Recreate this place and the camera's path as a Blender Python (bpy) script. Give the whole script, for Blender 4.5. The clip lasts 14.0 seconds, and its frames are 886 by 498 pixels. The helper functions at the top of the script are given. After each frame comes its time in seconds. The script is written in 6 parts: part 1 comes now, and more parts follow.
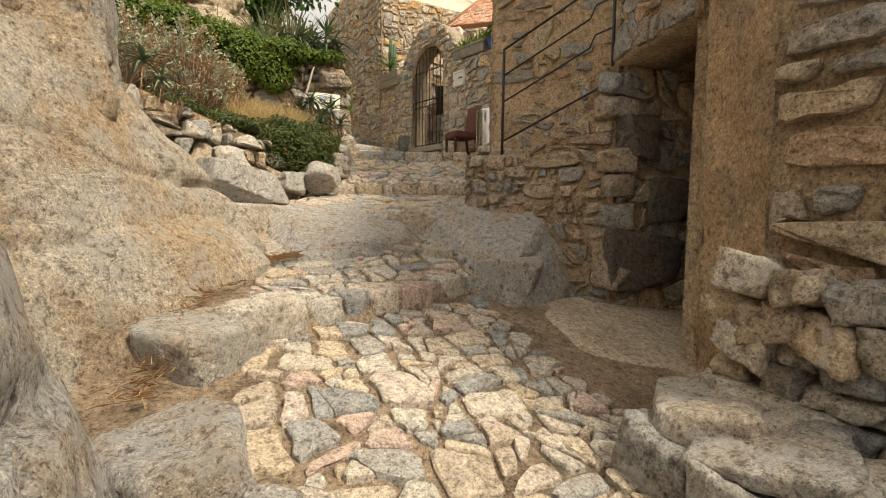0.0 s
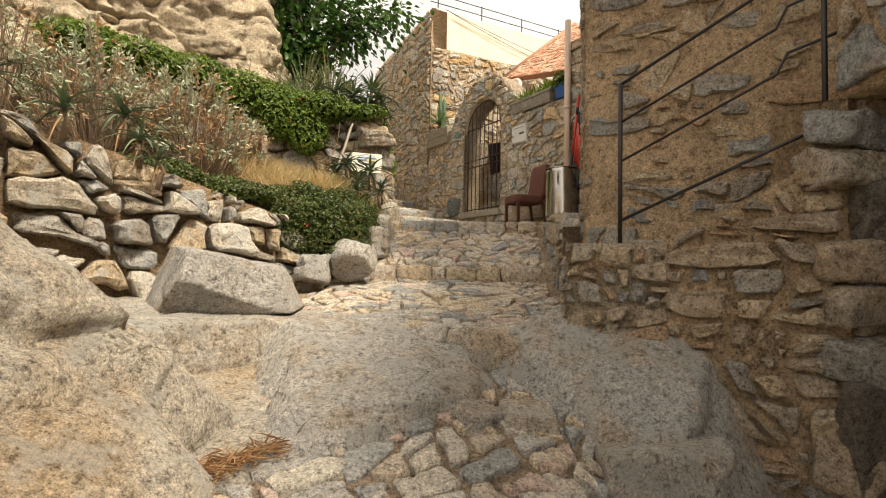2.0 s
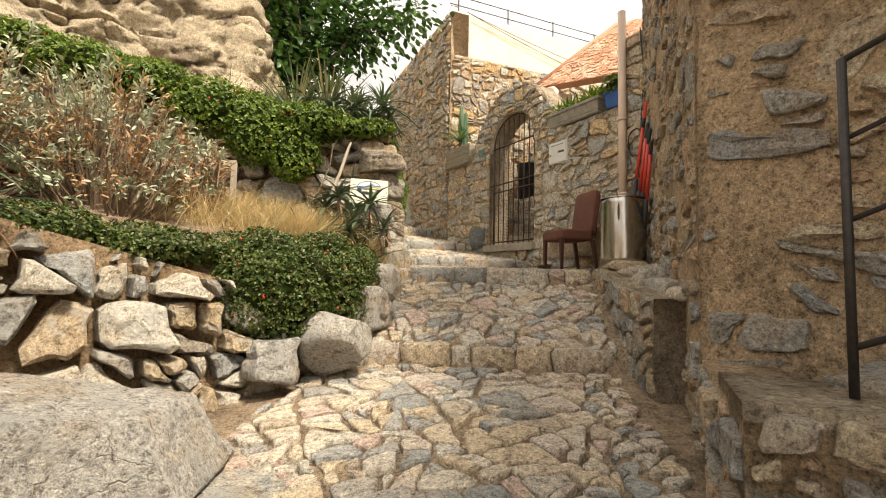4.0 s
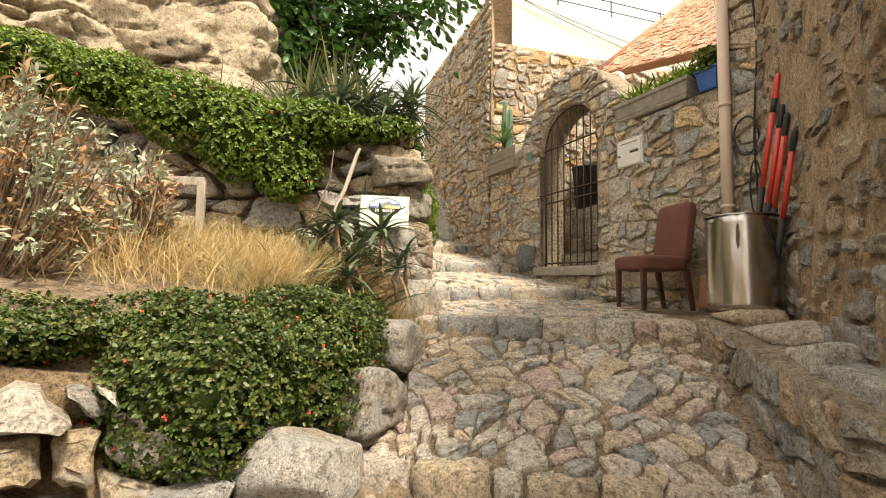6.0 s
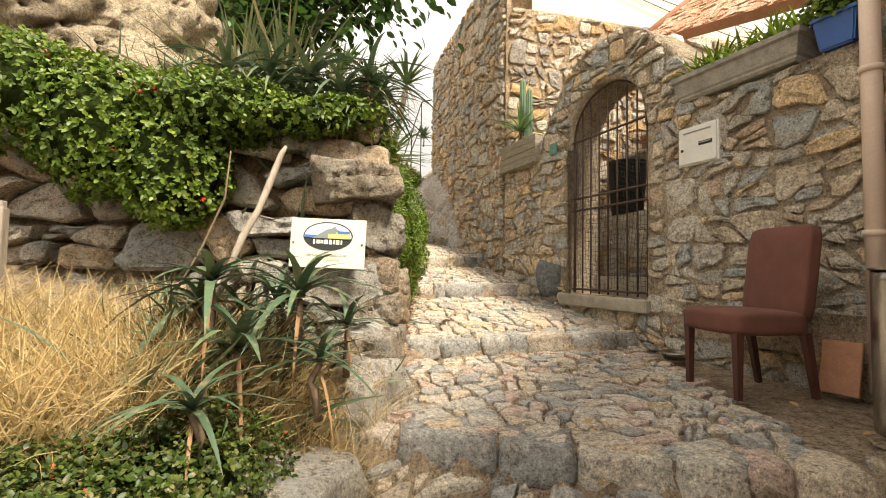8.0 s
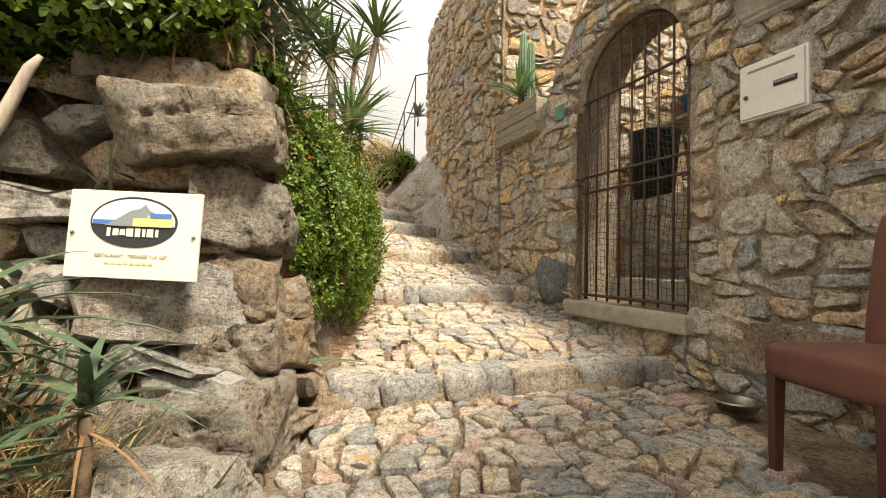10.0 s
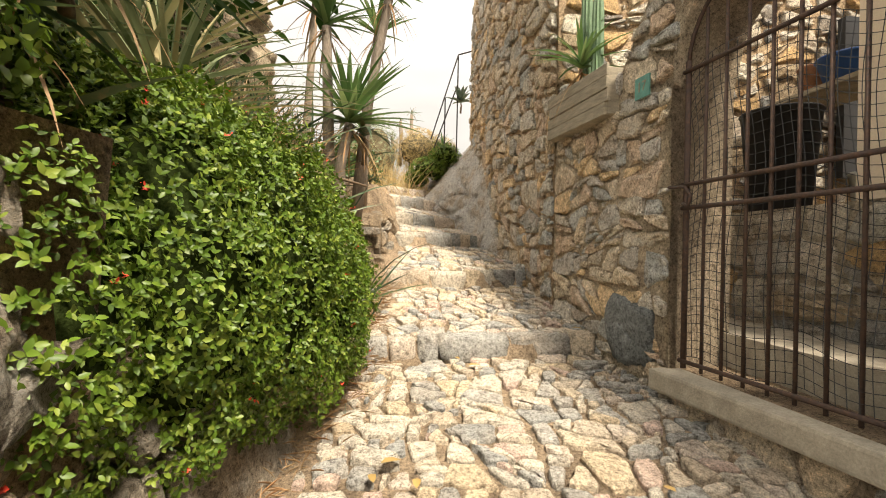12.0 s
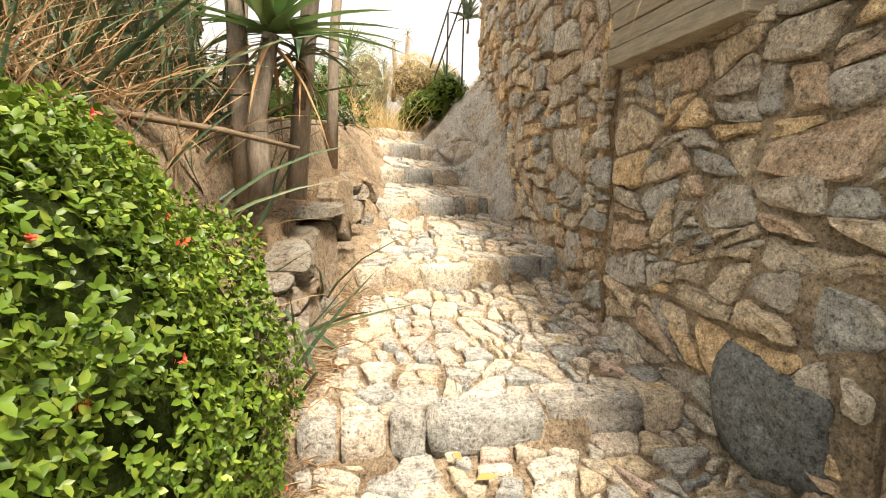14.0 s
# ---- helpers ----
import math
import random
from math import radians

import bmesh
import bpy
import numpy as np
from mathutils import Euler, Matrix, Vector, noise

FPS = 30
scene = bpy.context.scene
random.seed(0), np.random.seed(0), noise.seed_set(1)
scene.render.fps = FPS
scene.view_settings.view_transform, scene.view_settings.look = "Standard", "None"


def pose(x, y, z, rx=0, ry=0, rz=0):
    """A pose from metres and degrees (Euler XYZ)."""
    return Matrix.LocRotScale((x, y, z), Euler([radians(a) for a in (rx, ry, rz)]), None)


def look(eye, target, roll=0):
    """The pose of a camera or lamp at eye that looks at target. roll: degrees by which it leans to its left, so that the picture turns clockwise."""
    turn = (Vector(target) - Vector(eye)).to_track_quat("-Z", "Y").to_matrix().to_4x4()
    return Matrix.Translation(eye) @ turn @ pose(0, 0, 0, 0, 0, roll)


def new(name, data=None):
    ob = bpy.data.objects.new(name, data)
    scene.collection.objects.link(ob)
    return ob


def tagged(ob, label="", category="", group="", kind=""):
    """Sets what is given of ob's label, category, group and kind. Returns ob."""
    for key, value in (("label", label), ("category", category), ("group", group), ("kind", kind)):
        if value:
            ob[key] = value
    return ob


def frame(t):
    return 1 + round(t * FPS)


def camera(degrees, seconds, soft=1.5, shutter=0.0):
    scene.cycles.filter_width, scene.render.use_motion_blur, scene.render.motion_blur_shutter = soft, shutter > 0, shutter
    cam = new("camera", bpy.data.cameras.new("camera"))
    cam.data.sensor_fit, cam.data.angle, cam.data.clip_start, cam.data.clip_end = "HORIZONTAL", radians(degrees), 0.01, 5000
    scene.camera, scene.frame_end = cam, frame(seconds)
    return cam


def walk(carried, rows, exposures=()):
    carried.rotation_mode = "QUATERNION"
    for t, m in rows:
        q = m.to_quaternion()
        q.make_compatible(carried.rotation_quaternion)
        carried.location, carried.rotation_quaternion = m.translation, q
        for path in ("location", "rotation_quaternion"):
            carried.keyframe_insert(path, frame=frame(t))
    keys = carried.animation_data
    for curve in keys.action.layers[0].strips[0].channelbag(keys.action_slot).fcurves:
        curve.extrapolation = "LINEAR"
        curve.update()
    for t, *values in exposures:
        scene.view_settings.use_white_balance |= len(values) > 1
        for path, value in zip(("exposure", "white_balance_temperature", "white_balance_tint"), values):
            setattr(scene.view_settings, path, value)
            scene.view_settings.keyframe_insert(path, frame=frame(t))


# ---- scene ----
cam = camera(87.1, 14.0, soft=1.0)
METRES, EYE, TILT, LEAN, TURN = 10.0, 1.4, 0.0, 0.0, -31.2
ROWS = [
    (0.0, 0.0, 0.0, 0.0, 0.05, -4.48, -0.69),
    (0.5, -0.0079, 0.0382, 0.0057, 2.36, -0.86, -0.76),
    (1.0, -0.0058, 0.079, 0.0123, 3.78, 1.77, -1.05),
    (1.5, -0.0168, 0.1194, 0.0209, 4.12, 2.06, -1.01),
    (2.0, -0.0257, 0.1535, 0.0375, 5.33, 2.14, -1.05),
    (2.5, -0.0271, 0.1874, 0.0459, 5.52, 2.45, -1.06),
    (3.0, -0.0382, 0.228, 0.0539, 6.39, 2.96, -0.99),
    (3.5, -0.041, 0.2621, 0.0684, 7.06, 3.66, -1.08),
    (6.0, -0.0549, 0.4202, 0.1203, 13.39, 4.31, -0.86),
    (6.5, -0.0534, 0.4465, 0.1261, 15.29, 4.17, -0.92),
    (7.0, -0.0458, 0.4894, 0.1452, 15.95, 3.56, -1.0),
    (9.5, -0.0793, 0.6531, 0.1727, 16.23, 2.23, -0.92),
    (10.0, -0.0604, 0.685, 0.1746, 17.83, 1.77, -1.1),
    (10.5, -0.0643, 0.7101, 0.1846, 18.43, 1.38, -1.04),
    (11.0, -0.0755, 0.7448, 0.1977, 20.4, 0.45, -1.08),
    (11.5, -0.0725, 0.7751, 0.2013, 23.0, 0.5, -1.18),
    (12.0, -0.0794, 0.8027, 0.2098, 24.82, 0.12, -1.23),
    (12.5, -0.095, 0.833, 0.2207, 27.6, -0.88, -1.35),
    (13.0, -0.0989, 0.8666, 0.2216, 32.56, -2.59, -1.38),
    (13.5, -0.112, 0.9001, 0.2334, 32.47, -4.33, -1.39),
    (14.0, -0.1329, 0.9294, 0.2399, 25.48, -7.7, -1.37),
]
walk(cam, [(t, pose(0, 0, EYE, TILT, LEAN, TURN) @ pose(METRES * x, METRES * y, METRES * z, 90 + pitch, roll, yaw)) for t, x, y, z, yaw, pitch, roll in ROWS],
     exposures=[(0.0, 0.0, 7100, 10), (1.0, 0.08, 7100, 10), (3.0, 0.26, 7100, 10), (6.5, 0.60, 7100, 10), (10.0, 0.55, 7100, 10), (12.0, 0.68, 7100, 10), (13.0, 0.92, 7100, 10), (14.0, 1.02, 7100, 10)])

# ---------------------------------------------------------------- light
SUN_AZ, SUN_EL = 154.0, 58.0            # degrees clockwise from +y, and above the horizon
world = bpy.data.worlds.new("sky")
scene.world = world
world.use_nodes = True
wn = world.node_tree.nodes
wl = world.node_tree.links
sky = wn.new("ShaderNodeTexSky")
sky.sky_type, sky.sun_disc = "NISHITA", False
sky.sun_elevation, sky.sun_rotation = radians(SUN_EL), radians(SUN_AZ)
sky.air_density, sky.dust_density, sky.ozone_density = 1.0, 2.0, 1.0
cloud_co = wn.new("ShaderNodeTexCoord")
cloud_map = wn.new("ShaderNodeMapping")
cloud_map.inputs["Scale"].default_value = (1.0, 1.0, 2.6)
cloud = wn.new("ShaderNodeTexNoise")
cloud.inputs["Scale"].default_value, cloud.inputs["Detail"].default_value = 1.7, 6.0
cloud_ramp = wn.new("ShaderNodeValToRGB")
cloud_ramp.color_ramp.elements[0].position, cloud_ramp.color_ramp.elements[0].color = 0.28, (6.4, 6.3, 6.3, 1)
cloud_ramp.color_ramp.elements[1].position, cloud_ramp.color_ramp.elements[1].color = 0.62, (10.2, 9.9, 9.4, 1)
sky_mix = wn.new("ShaderNodeMixRGB")
sky_mix.inputs[0].default_value = 0.85
wl.new(cloud_co.outputs["Generated"], cloud_map.inputs[0])
wl.new(cloud_map.outputs[0], cloud.inputs["Vector"])
wl.new(cloud.outputs[0], cloud_ramp.inputs[0])
wl.new(sky.outputs[0], sky_mix.inputs[1])
wl.new(cloud_ramp.outputs[0], sky_mix.inputs[2])
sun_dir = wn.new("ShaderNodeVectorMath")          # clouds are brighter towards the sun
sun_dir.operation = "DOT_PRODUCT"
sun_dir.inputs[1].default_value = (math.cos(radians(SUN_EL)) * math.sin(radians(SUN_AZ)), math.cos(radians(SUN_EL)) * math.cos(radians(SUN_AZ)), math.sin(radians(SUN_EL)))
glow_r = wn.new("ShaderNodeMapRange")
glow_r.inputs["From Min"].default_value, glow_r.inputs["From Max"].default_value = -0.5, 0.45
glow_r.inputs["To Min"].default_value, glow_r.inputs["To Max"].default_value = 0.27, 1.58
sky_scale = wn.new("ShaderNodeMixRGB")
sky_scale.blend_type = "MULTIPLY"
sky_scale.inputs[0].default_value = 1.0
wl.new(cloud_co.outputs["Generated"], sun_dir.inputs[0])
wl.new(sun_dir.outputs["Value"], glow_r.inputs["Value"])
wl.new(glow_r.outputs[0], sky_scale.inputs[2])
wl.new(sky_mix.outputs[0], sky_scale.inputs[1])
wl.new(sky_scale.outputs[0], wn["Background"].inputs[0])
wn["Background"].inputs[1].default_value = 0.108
sun_data = bpy.data.lights.new("sun", "SUN")
sun_data.energy, sun_data.angle, sun_data.color = 6.0, radians(11), (1.0, 0.94, 0.84)
sun = new("sun", sun_data)
az, el = radians(SUN_AZ), radians(SUN_EL)
sun.matrix_world = look((9 * math.sin(az), 9 * math.cos(az), 16), (9 * math.sin(az) - math.cos(el) * math.sin(az), 9 * math.cos(az) - math.cos(el) * math.cos(az), 16 - math.sin(el)))

# ---------------------------------------------------------------- materials
def nodes_of(name):
    m = bpy.data.materials.new(name)
    m.use_nodes = True
    nt = m.node_tree
    return m, nt, nt.nodes, nt.links, nt.nodes["Principled BSDF"]


def ramp(nt, stops, interp="LINEAR"):
    r = nt.nodes.new("ShaderNodeValToRGB")
    cr = r.color_ramp
    cr.interpolation = interp
    while len(cr.elements) < len(stops):
        cr.elements.new(0.5)
    for e, (p, c) in zip(cr.elements, stops):
        e.position, e.color = p, (*c, 1)
    return r


def tex(nt, kind, scale, detail=4.0, rough=0.6, coord=None):
    n = nt.nodes.new(kind)
    n.inputs["Scale"].default_value = scale
    if "Detail" in n.inputs:
        n.inputs["Detail"].default_value = detail
        n.inputs["Roughness"].default_value = rough
    if coord is not None:
        nt.links.new(coord, n.inputs["Vector"])
    return n


def mixed(nt, mode, fac, a, b):
    n = nt.nodes.new("ShaderNodeMixRGB")
    n.blend_type = mode
    for sock, v in zip(n.inputs, (fac, a, b)):
        if isinstance(v, (int, float)):
            sock.default_value = v
        elif isinstance(v, tuple):
            sock.default_value = (*v, 1)
        else:
            nt.links.new(v, sock)
    return n.outputs[0]


def stone_mat(name, tones, island=False, grain=1.0, stain=(0.30, 0.20, 0.11), stain_amount=0.32, bump=0.5, rough=0.88, lichen=0.0, speckle=0.5, big=1.0, cracks=0.0):
    """Granite-like stone: a tone for each piece, speckled grain, rusty stains, pitted relief with pit shade in the
    colour, hairline cracks.
    """
    m, nt, n, l, b = nodes_of(name)
    co = n.new("ShaderNodeNewGeometry")
    pos = co.outputs["Position"]
    rnd = co.outputs["Random Per Island"] if island else n.new("ShaderNodeObjectInfo").outputs["Random"]
    k = len(tones)
    tone = ramp(nt, [(i / k, c) for i, c in enumerate(tones)], "CONSTANT" if k > 4 else "LINEAR")
    l.new(rnd, tone.inputs[0])
    big_n = tex(nt, "ShaderNodeTexNoise", 3.2 * big, 8, 0.62, pos)
    stain_r = ramp(nt, [(0.47, (0, 0, 0)), (0.60, (stain_amount,) * 3)])
    l.new(big_n.outputs[0], stain_r.inputs[0])
    c = mixed(nt, "MIX", stain_r.outputs[0], tone.outputs[0], stain)
    # same noise as the bump: low spots darkened, pit shade put into colour
    mid = tex(nt, "ShaderNodeTexNoise", 24, 10, 0.78, pos)
    mid_r = ramp(nt, [(0.37, (0.42, 0.39, 0.36)), (0.47, (1.15, 1.14, 1.12)), (0.56, (1.38, 1.37, 1.34)), (0.66, (1.95, 1.92, 1.86))])
    l.new(mid.outputs[0], mid_r.inputs[0])
    c = mixed(nt, "MULTIPLY", 0.9, c, mid_r.outputs[0])
    fine = tex(nt, "ShaderNodeTexNoise", 190 * grain, 2, 0.7, pos)
    fine_r = ramp(nt, [(0.38, (0.30, 0.29, 0.29)), (0.46, (1.0, 1.0, 1.0)), (0.58, (1.0, 1.0, 1.0)), (0.66, (1.55, 1.53, 1.48))])
    l.new(fine.outputs[0], fine_r.inputs[0])
    c = mixed(nt, "MULTIPLY", speckle, c, fine_r.outputs[0])
    # grit darkens with the bump too, adding shade to its small hollows
    grit = tex(nt, "ShaderNodeTexNoise", 70 * grain, 5, 0.75, pos)
    grit_r = ramp(nt, [(0.38, (0.42, 0.39, 0.36)), (0.455, (1.05, 1.04, 1.02)), (0.55, (1.12, 1.12, 1.10)), (0.62, (1.55, 1.53, 1.48))])
    l.new(grit.outputs[0], grit_r.inputs[0])
    c = mixed(nt, "MULTIPLY", 0.9, c, grit_r.outputs[0])
    if lichen:
        li = tex(nt, "ShaderNodeTexNoise", 6, 10, 0.72, pos)
        li_r = ramp(nt, [(0.53, (0, 0, 0)), (0.58, (lichen,) * 3)])
        l.new(li.outputs[0], li_r.inputs[0])
        c = mixed(nt, "MIX", li_r.outputs[0], c, (0.46, 0.45, 0.41))
    hi = mixed(nt, "ADD", 0.35, mid.outputs[0], big_n.outputs[0])
    if cracks:
        warp = tex(nt, "ShaderNodeTexNoise", 2.0, 5, 0.6, pos)
        wob = n.new("ShaderNodeVectorMath")
        wob.operation = "MULTIPLY_ADD"
        wob.inputs[1].default_value = (0.55, 0.55, 0.55)
        l.new(warp.outputs["Color"], wob.inputs[0])
        l.new(pos, wob.inputs[2])
        vor = n.new("ShaderNodeTexVoronoi")
        vor.feature = "DISTANCE_TO_EDGE"
        vor.inputs["Scale"].default_value = cracks
        l.new(wob.outputs[0], vor.inputs["Vector"])
        part_r = ramp(nt, [(0.40, (0, 0, 0)), (0.50, (1, 1, 1))])          # cracks run out and start again
        l.new(big_n.outputs[0], part_r.inputs[0])
        line = ramp(nt, [(0.0, (0.45, 0.40, 0.34)), (0.007, (1, 1, 1))])
        l.new(vor.outputs["Distance"], line.inputs[0])
        gate = mixed(nt, "MIX", part_r.outputs[0], line.outputs[0], (1.0, 1.0, 1.0))
        c = mixed(nt, "MULTIPLY", 0.9, c, gate)
        hi = mixed(nt, "MULTIPLY", 0.8, hi, gate)
    hi = mixed(nt, "ADD", 0.5, hi, grit.outputs[0])
    l.new(c, b.inputs["Base Color"])
    b.inputs["Roughness"].default_value = rough
    b.inputs["Specular IOR Level"].default_value = 0.25
    bp = n.new("ShaderNodeBump")
    bp.inputs["Strength"].default_value, bp.inputs["Distance"].default_value = min(1.0, bump * 1.6), 0.05
    l.new(hi, bp.inputs["Height"])
    l.new(bp.outputs[0], b.inputs["Normal"])
    return m


def plain_mat(name, colour, rough=0.6, metal=0.0, vary=0.25, scale=9.0, bump=0.15, second=None, spec=0.5, stretch=(1, 1, 1), fine=90.0):
    """A coloured surface with blotches and fine grain at two scales."""
    m, nt, n, l, b = nodes_of(name)
    co = n.new("ShaderNodeTexCoord")
    mp = n.new("ShaderNodeMapping")
    mp.inputs["Scale"].default_value = stretch
    l.new(co.outputs["Object"], mp.inputs[0])
    a = tex(nt, "ShaderNodeTexNoise", scale, 6, 0.65, mp.outputs[0])
    f = tex(nt, "ShaderNodeTexNoise", fine, 3, 0.7, mp.outputs[0])
    other = second or tuple(x * (1 - vary) for x in colour)
    r = ramp(nt, [(0.35, other), (0.65, colour)])
    l.new(a.outputs[0], r.inputs[0])
    fr = ramp(nt, [(0.3, (1 - vary,) * 3), (0.7, (1 + vary * 0.6,) * 3)])
    l.new(f.outputs[0], fr.inputs[0])
    l.new(mixed(nt, "MULTIPLY", 0.7, r.outputs[0], fr.outputs[0]), b.inputs["Base Color"])
    b.inputs["Roughness"].default_value, b.inputs["Metallic"].default_value = rough, metal
    b.inputs["Specular IOR Level"].default_value = spec
    bp = n.new("ShaderNodeBump")
    bp.inputs["Strength"].default_value, bp.inputs["Distance"].default_value = bump, 0.01
    l.new(mixed(nt, "ADD", 0.5, a.outputs[0], f.outputs[0]), bp.inputs["Height"])
    l.new(bp.outputs[0], b.inputs["Normal"])
    return m


def leaf_mat(name, tones, rough=0.5, trans=0.25, dry=None, dry_amount=0.0):
    """Leaves: a tone for each leaf, light coming through."""
    m, nt, n, l, b = nodes_of(name)
    g = n.new("ShaderNodeNewGeometry")
    k = len(tones)
    tone = ramp(nt, [((i + 0.5) / k, c) for i, c in enumerate(tones)])
    l.new(g.outputs["Random Per Island"], tone.inputs[0])
    c = tone.outputs[0]
    a = tex(nt, "ShaderNodeTexNoise", 4.0, 4, 0.6, g.outputs["Position"])
    ar = ramp(nt, [(0.3, (0.6, 0.66, 0.6)), (0.7, (1.25, 1.2, 1.1))])
    l.new(a.outputs[0], ar.inputs[0])
    c = mixed(nt, "MULTIPLY", 0.8, c, ar.outputs[0])
    if dry:
        d = tex(nt, "ShaderNodeTexNoise", 30.0, 3, 0.6, g.outputs["Position"])
        dr = ramp(nt, [(0.55, (0, 0, 0)), (0.65, (dry_amount,) * 3)])
        l.new(d.outputs[0], dr.inputs[0])
        c = mixed(nt, "MIX", dr.outputs[0], c, dry)
    l.new(c, b.inputs["Base Color"])
    b.inputs["Roughness"].default_value = rough
    b.inputs["Specular IOR Level"].default_value = 0.35
    t = n.new("ShaderNodeBsdfTranslucent")
    l.new(c, t.inputs[0])
    mx = n.new("ShaderNodeMixShader")
    mx.inputs[0].default_value = trans
    l.new(b.outputs[0], mx.inputs[1])
    l.new(t.outputs[0], mx.inputs[2])
    l.new(mx.outputs[0], n["Material Output"].inputs[0])
    return m


GREY, WARM, OCHRE, PINK, BLUE, RUST, PALE = (0.27, 0.26, 0.24), (0.36, 0.29, 0.20), (0.42, 0.29, 0.15), (0.36, 0.26, 0.20), (0.215, 0.215, 0.21), (0.34, 0.18, 0.10), (0.46, 0.42, 0.355)
PAVE_TONES = [PALE, (0.424, 0.360, 0.286), (0.477, 0.413, 0.350), (0.276, 0.276, 0.265), (0.488, 0.435, 0.360), (0.456, 0.350, 0.297), (0.350, 0.334, 0.307), (0.466, 0.382, 0.276), (0.435, 0.403, 0.350), (0.307, 0.302, 0.286), (0.488, 0.413, 0.318)]
WALL_TONES = [(0.439, 0.403, 0.342), (0.512, 0.427, 0.317), (0.329, 0.336, 0.323), (0.390, 0.366, 0.329), (0.561, 0.427, 0.268), (0.451, 0.415, 0.354), (0.488, 0.415, 0.317), (0.451, 0.354, 0.268), (0.354, 0.354, 0.336), (0.464, 0.403, 0.317)]
HOUSE_TONES = [(0.347, 0.291, 0.213), (0.235, 0.218, 0.196), (0.302, 0.246, 0.185), BLUE, (0.280, 0.241, 0.196), GREY, (0.347, 0.246, 0.168), (0.269, 0.252, 0.224), (0.370, 0.297, 0.213)]
LIGHT_TONES = [PALE, (0.38, 0.36, 0.32), OCHRE, GREY, PALE, WARM, BLUE, (0.5, 0.46, 0.38)]
DRY_TONES = [(0.33, 0.31, 0.28), PALE, GREY, WARM, (0.25, 0.25, 0.24), (0.42, 0.33, 0.23), PALE]
M_PAVE, M_PAVE_I = stone_mat("paving_stone", PAVE_TONES, stain_amount=0.18), stone_mat("paving_stone_small", PAVE_TONES, True, stain_amount=0.18)
M_WALL, M_WALL_I = stone_mat("wall_stone", WALL_TONES), stone_mat("wall_stone_far", WALL_TONES, True)
M_HOUSE, M_HOUSE_I = stone_mat("house_stone", HOUSE_TONES), stone_mat("house_stone_far", HOUSE_TONES, True)
M_LIGHT, M_LIGHT_I = stone_mat("pale_wall_stone", LIGHT_TONES), stone_mat("pale_wall_stone_far", LIGHT_TONES, True)
M_DRY, M_DRY_I = stone_mat("dry_wall_stone", DRY_TONES, lichen=0.55, stain_amount=0.35), stone_mat("dry_wall_stone_far", DRY_TONES, True, lichen=0.5)
M_ROCK = stone_mat("granite_outcrop", [(0.46, 0.41, 0.34), (0.48, 0.42, 0.34)], stain=(0.40, 0.28, 0.16), stain_amount=0.7, lichen=0.45, bump=0.7, speckle=0.6, big=0.5, cracks=1.5)
M_TERR, M_TERR_I = stone_mat("tan_block", [(0.33, 0.25, 0.17), (0.30, 0.26, 0.21), (0.36, 0.27, 0.18), (0.27, 0.24, 0.20)], lichen=0.35, bump=0.8), stone_mat("tan_block_far", [(0.33, 0.25, 0.17), (0.30, 0.26, 0.21), (0.36, 0.27, 0.18), (0.27, 0.24, 0.20)], True, lichen=0.35, bump=0.8)
M_ROCK_GREY = stone_mat("grey_granite", [(0.43, 0.41, 0.38), (0.46, 0.425, 0.37), (0.40, 0.385, 0.36)], stain=(0.36, 0.27, 0.18), stain_amount=0.6, lichen=0.55, bump=0.7, cracks=1.9)
# large dark stain also puts the crevices' shade into the colour
M_CRAG = stone_mat("weathered_crag", [(0.46, 0.37, 0.26), (0.48, 0.40, 0.29)], stain=(0.17, 0.13, 0.09), stain_amount=0.85, bump=1.0, big=0.45, cracks=1.2)
M_MORTAR = stone_mat("earth_mortar", [(0.40, 0.295, 0.19), (0.42, 0.31, 0.20)], stain=(0.26, 0.19, 0.12), stain_amount=0.7, bump=0.9, speckle=0.35)
M_MORTAR_GREY = stone_mat("grey_mortar", [(0.38, 0.31, 0.225), (0.37, 0.315, 0.24)], stain=(0.23, 0.18, 0.13), stain_amount=0.7, bump=0.9, speckle=0.35)
M_RENDER = stone_mat("rough_render", [(0.44, 0.30, 0.17), (0.46, 0.33, 0.20)], stain=(0.30, 0.22, 0.15), stain_amount=0.75, bump=0.9, speckle=0.3)
M_EARTH = stone_mat("dry_earth", [(0.33, 0.23, 0.14), (0.35, 0.25, 0.16)], stain=(0.22, 0.15, 0.09), stain_amount=0.7, bump=0.9, speckle=0.5)
M_JOINT = stone_mat("sandy_joint", [(0.31, 0.235, 0.16), (0.34, 0.255, 0.175)], stain=(0.17, 0.125, 0.085), stain_amount=0.7, bump=0.9, speckle=0.5)
M_STUCCO = plain_mat("cream_stucco", (0.78, 0.68, 0.54), 0.9, vary=0.14, scale=2.5, bump=0.2, second=(0.70, 0.59, 0.45))
M_ROOF = stone_mat("terracotta", [(0.46, 0.23, 0.14), (0.42, 0.22, 0.14), (0.50, 0.29, 0.19)], True, stain=(0.50, 0.40, 0.32), stain_amount=0.6)
M_IRON = plain_mat("rusty_iron", (0.10, 0.055, 0.035), 0.75, 0.3, 0.4, 40, 0.3, second=(0.05, 0.035, 0.03))
M_RAIL = plain_mat("dark_iron", (0.045, 0.038, 0.035), 0.6, 0.4, 0.35, 40, 0.2)

# ---------------------------------------------------------------- building helpers
rng = random.Random(7)


